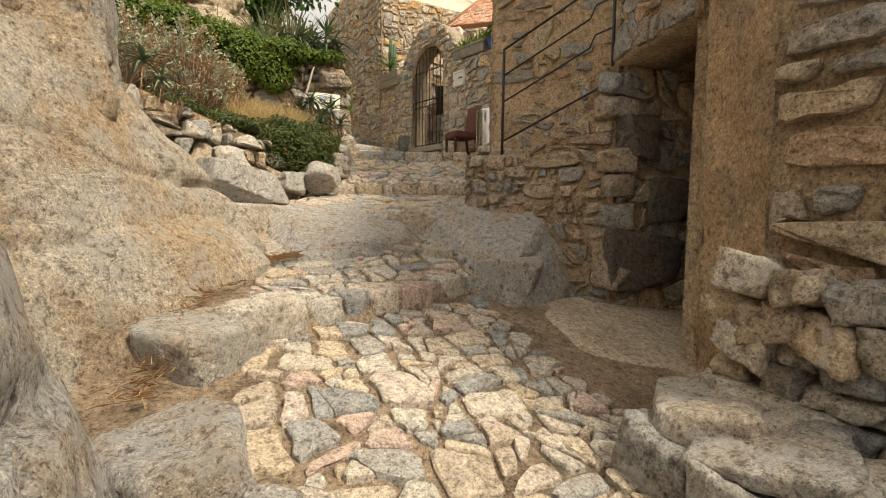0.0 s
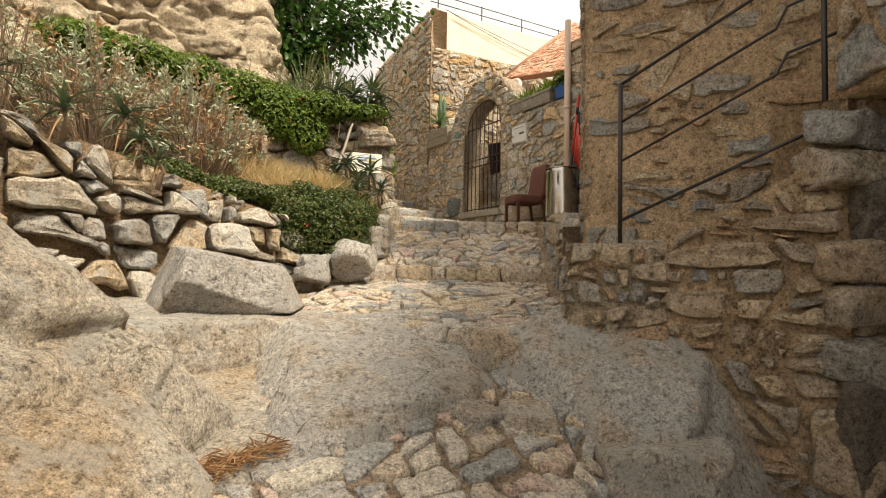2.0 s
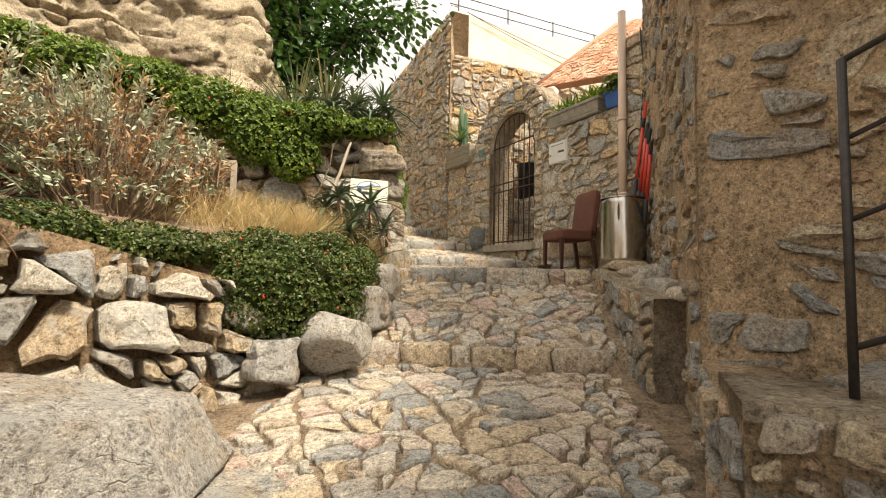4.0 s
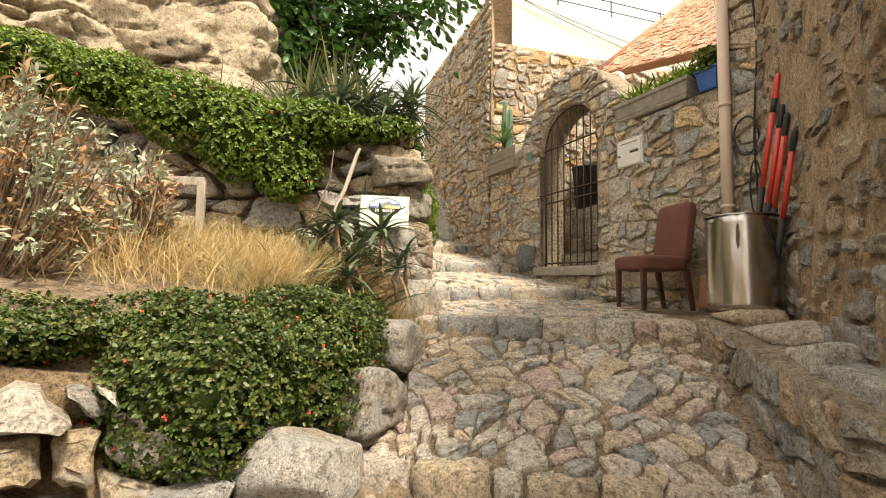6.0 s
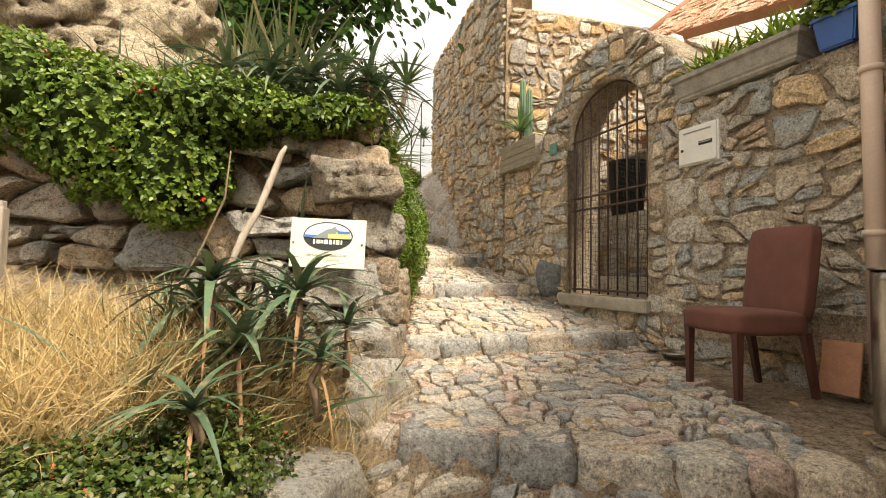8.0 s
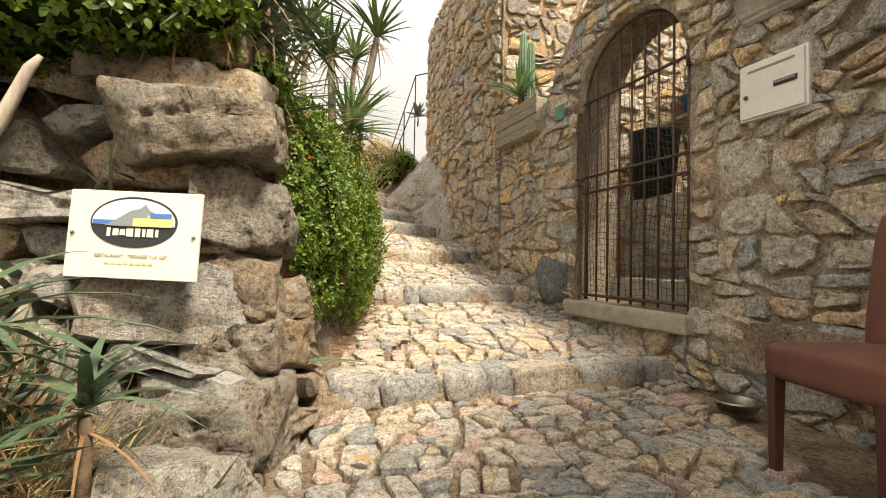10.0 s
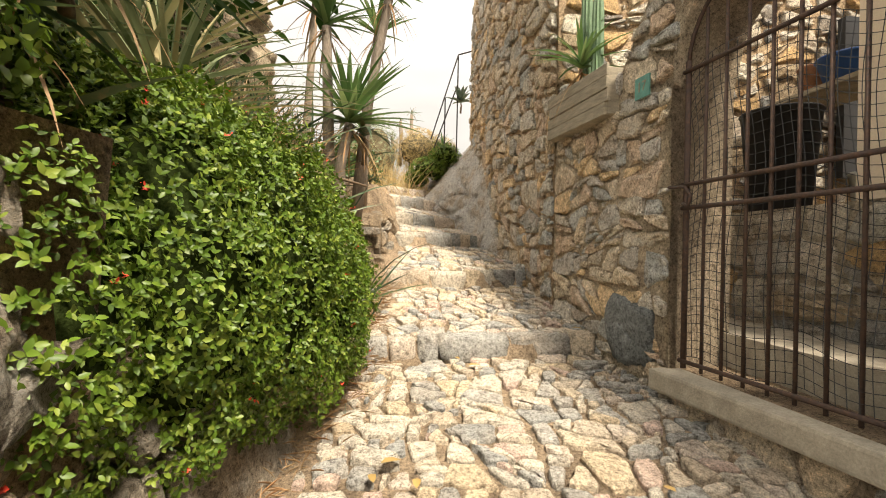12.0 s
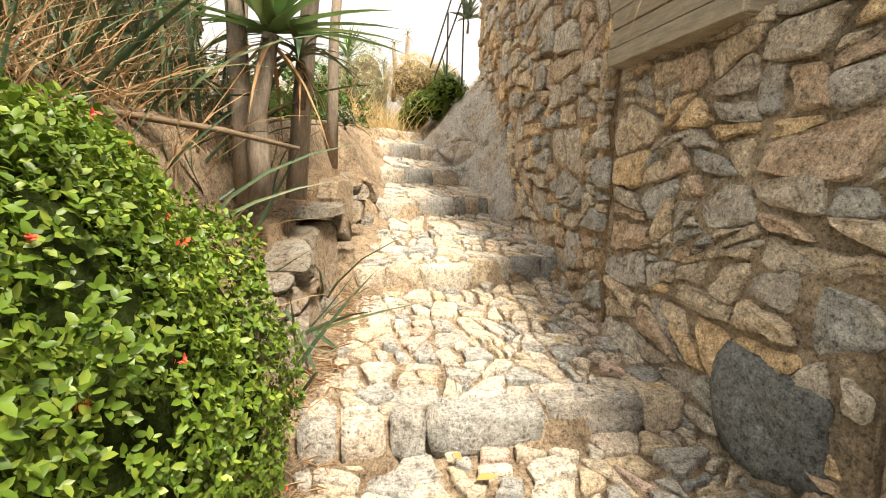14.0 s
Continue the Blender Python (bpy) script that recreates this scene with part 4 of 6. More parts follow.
for i, (x, y, z, sx, sy, sz) in enumerate([(2.58, 8.02, 3.72, 0.24, 0.15, 0.13), (2.62, 8.06, 3.92, 0.13, 0.11, 0.08), (2.28, 8.10, 3.86, 0.16, 0.13, 0.09), (2.02, 8.16, 3.84, 0.2, 0.13, 0.10), (2.40, 8.08, 3.80, 0.13, 0.1, 0.07)]):
    block_rock("capstone", (x, y, z), (sx, sy, sz), -12 + 9 * i, M_DRY, "rough granite capstone on the terrace wall", 330 + i, (5 * i - 8, 4), 4, 0.03, group="terrace capstones")
block_rock("foot_stone", (2.33, 6.95, 2.22), (0.30, 0.2, 0.16), 50, M_ROCK_GREY, "rough tan granite foot stone at the path edge", 341, (4, 5), 4, 0.04, group="path edge stones")
block_rock("foot_stone", (2.62, 7.52, 2.40), (0.2, 0.17, 0.22), 60, M_ROCK_GREY, "rough tan granite foot stone at the path edge", 342, (-6, 3), 4, 0.04, group="path edge stones")
block_rock("foot_stone", (2.10, 6.42, 1.98), (0.24, 0.18, 0.16), 55, M_ROCK_GREY, "rough grey granite foot stone at the path edge", 343, (3, 6), 4, 0.04, group="path edge stones")

# crag above the terrace, and the bank beside the top steps
soft_rock("crag", (-1.2, 10.4, 5.2), [((1.25, 9.3, 5), (0.93, -0.25, 0.08)), ((0.0, 8.95, 5), (0.12, -0.97, 0.18)), ((-1.2, 10, 9.0), (0.2, 0, 1)), ((-5, 10, 5), (-1, 0, 0)), ((0, 13, 5), (0, 1, 0)), ((0, 0, 2.5), (0, 0, -1))],
          M_CRAG, "weathered ochre rock crag above the terraces", 9, 7, 0.24, 26, category="crag", scale=1.1)
soft_rock("rock_bank", (5.0, 14.9, 4.0), [((4.62, 13.6, 3.9), (-0.85, -0.35, 0.35)), ((4.35, 15.0, 4.7), (-0.72, -0.1, 0.68)), ((5, 15, 5.6), (-0.1, 0, 1)), ((5, 17.6, 4), (0, 1, 0.2)), ((5.6, 15, 4), (1, 0, 0)), ((4.8, 12.9, 3.6), (-0.4, -0.9, 0.2)), ((0, 0, 2.6), (0, 0, -1))],
          M_ROCK_GREY, "sloping grey bedrock bank beside the top steps", 10, 6, 0.09, 14)
# slabs and small wall by the start
for i, (x, y, z, sx, sy, sz, t) in enumerate([(1.88, 1.02, 0.63, 0.36, 0.20, 0.06, 32), (1.74, 0.72, 0.61, 0.28, 0.22, 0.07, 12), (1.70, 0.32, 0.56, 0.26, 0.22, 0.07, 20), (1.64, -0.1, 0.48, 0.26, 0.25, 0.07, -5), (2.05, 0.85, 0.67, 0.25, 0.2, 0.05, 50)]):
    block_rock("edge_slab", (x, y, z), (sx, sy, sz), t, M_DRY, "flat ragged stone slab along the paving edge", 350 + i, (2, -3), 5, 0.03, "slab", "edge slabs", sharp=70)
for i, (x, y, z) in enumerate([(1.60, 1.0, 0.48), (1.56, 0.72, 0.44), (1.55, 0.45, 0.38), (1.5, 0.1, 0.3)]):
    block_rock("edge_stone", (x, y, z), (0.13, 0.15, 0.12), 20 * i, M_DRY, "rough stone supporting the edge slabs", 356 + i, (4, 5), 4, 0.03, "stone", "edge stones")
rw = random.Random(5)
for i in range(30):
    row, col = divmod(i, 6)
    block_rock("wall_stone", (2.04 - 0.03 * row + 0.015 * col + rw.uniform(-0.02, 0.02), 0.90 - 0.16 * col + 0.07 * (row % 2), 0.66 + 0.125 * row - 0.02 * col), (rw.uniform(0.08, 0.12), rw.uniform(0.07, 0.10), rw.uniform(0.05, 0.085)), rw.uniform(-30, 30), M_DRY if i % 4 == 0 else M_HOUSE, "rough stone of a small collapsed wall", 410 + i, (rw.uniform(-20, 20), rw.uniform(-20, 20)), 4, 0.03, group="small wall stones", sharp=60)
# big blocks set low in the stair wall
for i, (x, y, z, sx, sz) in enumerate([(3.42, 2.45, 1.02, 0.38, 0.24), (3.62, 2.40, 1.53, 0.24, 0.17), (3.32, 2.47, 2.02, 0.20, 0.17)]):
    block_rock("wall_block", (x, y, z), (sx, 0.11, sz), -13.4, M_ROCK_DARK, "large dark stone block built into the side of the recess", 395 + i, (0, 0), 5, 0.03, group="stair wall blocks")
for i, (z, sx, sz) in enumerate([(0.92, 0.15, 0.13), (1.40, 0.16, 0.10), (1.63, 0.13, 0.10), (1.86, 0.16, 0.10), (2.24, 0.18, 0.10), (2.45, 0.15, 0.09)]):
    block_rock("corner_block", (3.19 + 0.02 * (i % 2), 2.57, z), (sx, 0.13, sz), -40 + 12 * (i % 3), M_HOUSE, "rough brown corner block of the recess", 450 + i, (3 * (i % 2), 2), 4, 0.02, group="recess corner blocks", sharp=50)
# steps of the house stair behind the rail
for i in range(4):
    bm = box_bm(0.62, 0.34, 0.2, (0, 0, 0), 0.015)
    st = part("stair_step", bm, M_HOUSE, None)
    st.matrix_basis = pose(3.24 + 0.11 * i, 3.55 - 0.24 * i, 1.86 + 0.1 * i, 0, 0, 15)
    tagged(st, "worn stone step of the house stair", "step", "house stair steps")

# ---------------------------------------------------------------- plants
M_LEAF = leaf_mat("succulent_leaf", [(0.085, 0.15, 0.016), (0.14, 0.215, 0.024), (0.05, 0.095, 0.012), (0.25, 0.31, 0.05), (0.10, 0.17, 0.018)], 0.45, 0.28)
# darker olive succulent; shade at the terrace edge is in these tones too
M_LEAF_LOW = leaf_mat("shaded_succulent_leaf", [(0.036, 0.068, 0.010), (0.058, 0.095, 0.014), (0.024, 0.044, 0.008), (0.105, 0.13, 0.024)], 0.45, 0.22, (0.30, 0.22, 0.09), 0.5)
M_LEAF_DARK = leaf_mat("tree_leaf", [(0.04, 0.10, 0.02), (0.06, 0.13, 0.03), (0.03, 0.07, 0.015), (0.08, 0.16, 0.03)], 0.4, 0.25)
M_ALOE = leaf_mat("aloe_leaf", [(0.06, 0.10, 0.06), (0.09, 0.14, 0.08), (0.05, 0.085, 0.05), (0.12, 0.16, 0.08)], 0.45, 0.1, (0.30, 0.20, 0.10), 0.5)
M_YUCCA = leaf_mat("yucca_leaf", [(0.10, 0.19, 0.06), (0.16, 0.26, 0.09), (0.08, 0.15, 0.05), (0.22, 0.30, 0.12)], 0.45, 0.2)
M_STRAP = leaf_mat("strap_leaf", [(0.16, 0.19, 0.10), (0.22, 0.24, 0.13), (0.36, 0.28, 0.15), (0.12, 0.15, 0.07)], 0.55, 0.2)
M_STRAW = leaf_mat("dry_grass", [(0.52, 0.38, 0.18), (0.60, 0.46, 0.24), (0.44, 0.31, 0.14), (0.56, 0.44, 0.26)], 0.75, 0.3)
M_SILVER = leaf_mat("silver_leaf", [(0.36, 0.40, 0.29), (0.44, 0.46, 0.36), (0.28, 0.33, 0.20), (0.46, 0.43, 0.34)], 0.75, 0.15)
M_BROWNLEAF = leaf_mat("withered_leaf", [(0.36, 0.20, 0.10), (0.42, 0.27, 0.15), (0.30, 0.16, 0.08), (0.46, 0.33, 0.20)], 0.8, 0.2)
M_OLIVE = leaf_mat("olive_leaf", [(0.24, 0.28, 0.17), (0.30, 0.34, 0.22), (0.20, 0.24, 0.13), (0.34, 0.36, 0.24)], 0.6, 0.2)
M_AGAVE = leaf_mat("agave_leaf", [(0.15, 0.21, 0.16), (0.19, 0.25, 0.19), (0.13, 0.18, 0.14)], 0.55, 0.1)
M_FLOWER = leaf_mat("red_petal", [(0.75, 0.06, 0.04), (0.80, 0.12, 0.06)], 0.5, 0.2)
M_YELLOW = leaf_mat("yellow_petal", [(0.75, 0.48, 0.04), (0.70, 0.40, 0.05)], 0.5, 0.2)
M_TWIG = plain_mat("twig_bark", (0.20, 0.135, 0.08), 0.85, 0, 0.4, 30, 0.4)
M_BARK = plain_mat("grey_bark", (0.30, 0.24, 0.18), 0.85, 0, 0.45, 14, 0.6, stretch=(1, 1, 0.3))
M_DRIFT = plain_mat("bleached_wood", (0.36, 0.30, 0.23), 0.85, 0, 0.35, 16, 0.5, stretch=(1, 1, 0.2))
M_DRYCORE = plain_mat("dry_inner_twigs", (0.17, 0.14, 0.085), 1.0, 0, 0.4, 30, 1.0, spec=0.0)
# near-black green core: shade deep in the foliage is in its colour
M_CORE = plain_mat("foliage_shade_core", (0.035, 0.050, 0.014), 1.0, 0, 0.5, 30, 1.0, spec=0.0)


def leafy_mound(name, label, balls, leaves, length, seed, flowers=0, floor=None, mat=None, category="shrub", width=0.66, keep=None, core=0.74, core_mat=None):
    r = random.Random(seed)
    t = thing(name, label, category)
    bm = bmesh.new()
    for x, y, z, a, b, c in balls:
        g = bmesh.ops.create_icosphere(bm, subdivisions=3, radius=1.0)
        for v in g["verts"]:
            k = core + 0.10 * noise.noise(v.co * 2.3 + Vector((x, y, z)))
            v.co = Vector((x + v.co.x * a * k, y + v.co.y * b * k, z + v.co.z * c * k))
    tagged(part("foliage_core", bm, core_mat or M_CORE, t, "solid inner core that fills the depth of the foliage", True), kind="stuff")
    leaves_object("leaves", mound_spots(balls, leaves, r, length, floor, keep=keep), mat or M_LEAF, t, "", seed, width, 0.12)
    if flowers:
        tagged(leaves_object("flowers", mound_spots(balls, flowers * 9, r, length * 0.5, floor, 9, 0.02, 0.5, keep), M_FLOWER, t, "small red daisy-like flowers", seed, 0.5, 0.0), kind="stuff")
    return t


leafy_mound("trailing_hedge", "bright green trailing succulent hedge with small red flowers over the wall", [
    (2.66, 8.32, 3.28, 0.30, 0.30, 0.60), (2.70, 8.70, 3.34, 0.45, 0.42, 0.68), (2.80, 9.12, 3.36, 0.49, 0.42, 0.72), (2.92, 9.52, 3.28, 0.45, 0.42, 0.68), (3.02, 9.90, 3.20, 0.37, 0.36, 0.58),
    (2.40, 8.55, 3.84, 0.40, 0.42, 0.22), (2.42, 9.0, 3.90, 0.46, 0.42, 0.22), (2.50, 9.5, 3.88, 0.48, 0.45, 0.20), (1.95, 8.9, 3.98, 0.45, 0.5, 0.20), (2.6, 9.95, 3.8, 0.42, 0.36, 0.18)], 125000, 0.022, 101, 130, lambda x, y: path_z((x, y)) + 0.06, width=0.56)
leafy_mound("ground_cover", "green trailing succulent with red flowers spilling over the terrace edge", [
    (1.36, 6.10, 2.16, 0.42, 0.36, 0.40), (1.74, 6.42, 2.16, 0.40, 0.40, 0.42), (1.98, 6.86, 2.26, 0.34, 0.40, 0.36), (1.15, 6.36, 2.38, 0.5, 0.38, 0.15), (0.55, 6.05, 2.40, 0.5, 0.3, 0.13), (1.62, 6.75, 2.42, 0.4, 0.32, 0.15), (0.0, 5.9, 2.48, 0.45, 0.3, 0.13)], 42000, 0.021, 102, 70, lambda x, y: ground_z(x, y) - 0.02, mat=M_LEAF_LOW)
leafy_mound("wall_creeper", "green creeping succulent hanging over the upper terrace wall", [
    (-1.0, 8.55, 4.50, 0.5, 0.3, 0.22), (-0.35, 8.40, 4.34, 0.5, 0.3, 0.24), (0.25, 8.25, 4.20, 0.45, 0.3, 0.26), (0.80, 8.10, 4.00, 0.42, 0.28, 0.30), (1.25, 8.0, 3.80, 0.34, 0.24, 0.40), (1.62, 7.95, 3.66, 0.30, 0.22, 0.40), (1.95, 8.12, 3.90, 0.34, 0.22, 0.14), (2.35, 8.16, 3.93, 0.34, 0.22, 0.11), (2.68, 8.14, 3.86, 0.16, 0.18, 0.11), (2.2, 7.85, 3.92, 0.35, 0.16, 0.10), (2.5, 7.9, 3.99, 0.24, 0.15, 0.08), (1.8, 7.88, 3.95, 0.4, 0.2, 0.17)], 34000, 0.030, 103, 45)


def strap_plant(name, label, base, n, length, width, droop, mat, seed, rise=0.9, stem=0.0, tilt=None, category="plant", dead=0, lean=(0, 0)):
    r = random.Random(seed)
    t = thing(name, label, category)
    base = Vector(base)
    top = base + Vector((lean[0], lean[1], stem))
    if stem:
        mid = base.lerp(top, 0.5) + Vector((r.uniform(-0.04, 0.04), r.uniform(-0.04, 0.04), 0))
        part("stem", tube_bm([base - Vector((0, 0, 0.08)), base.lerp(mid, 0.5), mid, top], [0.05, 0.045, 0.04, 0.035] if stem > 0.3 else [0.018, 0.016, 0.014, 0.013], 9), M_BARK if stem > 0.3 else M_TWIG, t, "", True)
    leaves_object("leaves", rosette_spots(top, n, length, r, rise, tilt), mat, t, "", seed, width, droop, 5)
    if dead:
        leaves_object("dead_leaves", [(p, Vector((d.x, d.y, -0.7 + r.uniform(-0.3, 0.5))), u, l * 0.8) for p, d, u, l in rosette_spots(top - Vector((0, 0, 0.04)), dead, length, r, 0.3)], M_BROWNLEAF, t, "withered brown leaves", seed, width * 0.5, 0.3, 4)
    return t


# aloes before and around the sign
for i, (x, y, z, n, ln) in enumerate([(2.31, 7.24, 2.94, 20, 0.42), (2.10, 7.05, 2.76, 18, 0.42), (2.52, 7.34, 2.80, 14, 0.28), (1.90, 7.35, 2.90, 18, 0.42), (2.2, 7.5, 2.90, 16, 0.36), (2.02, 6.75, 2.62, 14, 0.30), (1.98, 7.15, 3.0, 18, 0.4), (2.4, 7.05, 2.7, 14, 0.3)]):
    strap_plant("aloe", "dark green aloe with arching narrow leaves in dry grass", (x, y, z - 0.14), n, ln, 0.12, 0.45, M_ALOE, 120 + i, 0.85, 0.14, None, "aloe", 5)
for i, (x, y, z, n, ln) in enumerate([(2.40, 8.02, 3.98, 18, 0.36), (2.58, 8.12, 4.0, 18, 0.38), (2.70, 8.3, 3.95, 16, 0.36), (2.15, 8.3, 4.1, 16, 0.4), (2.75, 8.15, 4.15, 18, 0.34), (2.45, 8.5, 4.15, 16, 0.36), (2.5, 8.02, 4.12, 20, 0.46), (2.3, 8.1, 4.2, 20, 0.48), (2.05, 8.15, 4.2, 20, 0.5), (2.66, 8.1, 4.25, 20, 0.44), (1.8, 8.25, 4.25, 18, 0.46), (2.72, 8.45, 4.2, 20, 0.44)]):
    strap_plant("aloe", "dark green aloe hanging over the terrace wall", (x, y, z - 0.1), n, ln, 0.10, 0.6, M_ALOE, 130 + i, 0.8, 0.12, None, "aloe", 6)
for i, (x, y, z, n, ln) in enumerate([(-0.35, 5.22, 2.72, 18, 0.34), (0.05, 5.42, 2.62, 16, 0.32), (-0.1, 5.7, 2.85, 18, 0.38), (0.18, 5.28, 2.46, 12, 0.26), (-0.75, 5.3, 2.9, 16, 0.36)]):
    strap_plant("aloe", "dark narrow-leaved aloe on top of the dry wall", (x, y, z - 0.1), n, ln, 0.11, 0.5, M_ALOE, 140 + i, 0.85, 0.12, None, "aloe", 5)
for i, (x, y, z) in enumerate([(2.30, 7.98, 4.0), (2.08, 8.0, 4.03), (2.68, 7.98, 3.98)]):
    strap_plant("aloe", "dark green aloe with long drooping leaves over the wall top", (x, y, z), 18, 0.32, 0.085, 0.8, M_ALOE, 290 + i, 0.7, 0.08, None, "aloe", 6)
# strap-leaved clumps on the upper terrace
for i, (x, y, z, n, ln, m) in enumerate([(2.10, 8.85, 4.1, 95, 1.15, M_STRAP), (2.45, 9.2, 4.05, 85, 1.1, M_STRAP), (1.75, 9.1, 4.2, 80, 1.1, M_STRAP), (2.70, 9.0, 3.95, 50, 0.8, M_STRAP), (1.5, 8.75, 4.15, 36, 0.6, M_YUCCA)]):
    strap_plant("strap_leaf_clump", "tall clump of green and straw-coloured strap leaves", (x, y, z - 0.05), n, ln, 0.036, 0.18, m, 150 + i, 1.1, 0.0, None, "plant", 14)
# yuccas with trunks
for i, (x, y, z, stem, n, ln, lx) in enumerate([(3.10, 10.72, 3.78, 0.62, 54, 0.60, 0.06), (3.02, 10.80, 3.78, 1.35, 38, 0.48, -0.05), (3.2, 10.95, 3.8, 1.65, 40, 0.48, 0.22), (2.55, 12.2, 4.0, 2.0, 36, 0.6, 0.1), (3.15, 12.6, 4.0, 1.9, 36, 0.55, 0.12)]):
    strap_plant("yucca", "yucca with stiff pointed green leaves on a bare trunk", (x, y, z), n, ln, 0.11, 0.12, M_YUCCA, 160 + i, 1.0, stem, None, "yucca", 10, (lx, 0))
# hanging aloe below the yucca and others by the top steps
for i, (x, y, z) in enumerate([(3.26, 10.80, 4.30), (2.75, 10.75, 4.2), (3.2, 13.2, 4.3), (3.0, 14.5, 4.6), (4.3, 16.5, 5.0)]):
    strap_plant("aloe", "grey-green aloe at the edge of the steps", (x, y, z - 0.1), 18, 0.36, 0.11, 0.6, M_ALOE, 170 + i, 0.8, 0.12, None, "aloe", 6)


def dry_tangle(name, label, area, count, length, seed, mat, width=0.014, lean=0.5, category="dry grass"):
    """Blades or dead stems standing over a patch of ground."""
    r = random.Random(seed)
    spots = []
    for _ in range(count):
        (x0, y0), (x1, y1), w = r.choice(area)
        t = r.random()
        x, y = x0 + (x1 - x0) * t + r.gauss(0, w), y0 + (y1 - y0) * t + r.gauss(0, w)
        d = Vector((r.gauss(0, lean), r.gauss(0, lean), 1))
        spots.append((Vector((x, y, ground_z(x, y) - 0.01)), d, Vector((r.gauss(0, 1), r.gauss(0, 1), 0.2)), length * r.uniform(0.4, 1.25)))
    ob = leaves_object(name, spots, mat, None, "", seed, width, 0.35, 4)
    return tagged(ob, label, category, kind="stuff")


dry_tangle("dry_grass", "dry straw-yellow grass on the terrace", [((0.6, 6.75), (2.1, 7.2), 0.2), ((0.4, 7.2), (1.9, 7.45), 0.14), ((1.4, 6.75), (2.2, 7.2), 0.12)], 8000, 0.36, 181, M_STRAW)
dry_tangle("dry_grass", "tufts of dry grass in cracks of the lower wall", [((-0.6, 5.15), (0.5, 5.6), 0.1)], 500, 0.25, 182, M_STRAW)
dry_tangle("dry_grass", "dry grass round the aloes by the sign", [((1.8, 7.0), (2.5, 7.45), 0.14)], 3200, 0.34, 183, M_STRAW)
dry_tangle("dead_stems", "brown dead aloe stems behind the hedge", [((1.4, 10.2), (2.8, 10.7), 0.25), ((1.8, 9.7), (2.8, 10.3), 0.25)], 1700, 0.6, 184, M_BROWNLEAF, 0.011, 0.7, "dead plants")
dry_tangle("dry_grass", "pale dry grass beyond the top of the steps", [((2.2, 16.0), (4.2, 16.5), 0.5), ((1.5, 18.0), (5.0, 18.5), 0.6)], 2600, 0.8, 185, M_STRAW)
dry_tangle("green_stems", "green stems of plants behind the hedge", [((1.2, 10.0), (2.9, 10.8), 0.3), ((0.8, 9.4), (1.8, 9.8), 0.2)], 2600, 0.7, 186, M_ALOE, 0.028, 0.75, "plants")
dry_tangle("aloe_thicket", "tangle of aloe leaves along the top of the terrace wall", [((1.6, 8.45), (2.55, 8.35), 0.12)], 520, 0.6, 189, M_ALOE, 0.06, 0.8, "plants")
dry_tangle("aloe_thicket", "dark tangle of narrow aloe leaves by the sign", [((1.75, 7.05), (2.45, 7.45), 0.12), ((1.7, 7.3), (2.2, 7.6), 0.1)], 420, 0.42, 187, M_ALOE, 0.06, 0.8, "plants")


def straw_mat(name, spots_line, count, seed, label):
    """Fallen needles and stalks lying in a gutter."""
    r = random.Random(seed)
    spots = []
    for _ in range(count):
        (x0, y0, z0), (x1, y1, z1), w = r.choice(spots_line)
        t = r.random()
        p = Vector((x0 + (x1 - x0) * t + r.gauss(0, w), y0 + (y1 - y0) * t + r.gauss(0, w), z0 + (z1 - z0) * t + abs(r.gauss(0, 0.012))))
        spots.append((p, Vector((r.gauss(0, 1), r.gauss(0, 1), r.gauss(0.1, 0.2))), Vector((0, 0, 1)), r.uniform(0.03, 0.10)))
    return tagged(leaves_object(name, spots, M_BROWNLEAF, None, "", seed, 0.045, 0.05, 2), label, "dry litter", kind="stuff")


straw_mat("plant_litter", [((-0.1, 1.9, 0.72), (0.12, 2.55, 0.92), 0.05), ((0.1, 2.55, 0.94), (0.5, 3.2, 1.06), 0.06), ((0.5, 3.2, 1.06), (0.8, 3.3, 1.08), 0.04)], 1100, 191, "rusty dry stalks lying between outcrop and kerb")
straw_mat("plant_litter", [((3.05, 8.7, 2.62), (3.35, 10.2, 2.82), 0.06), ((3.36, 10.4, 2.95), (3.45, 11.3, 3.18), 0.05)], 500, 192, "brown dry leaves along the foot of the hedge")


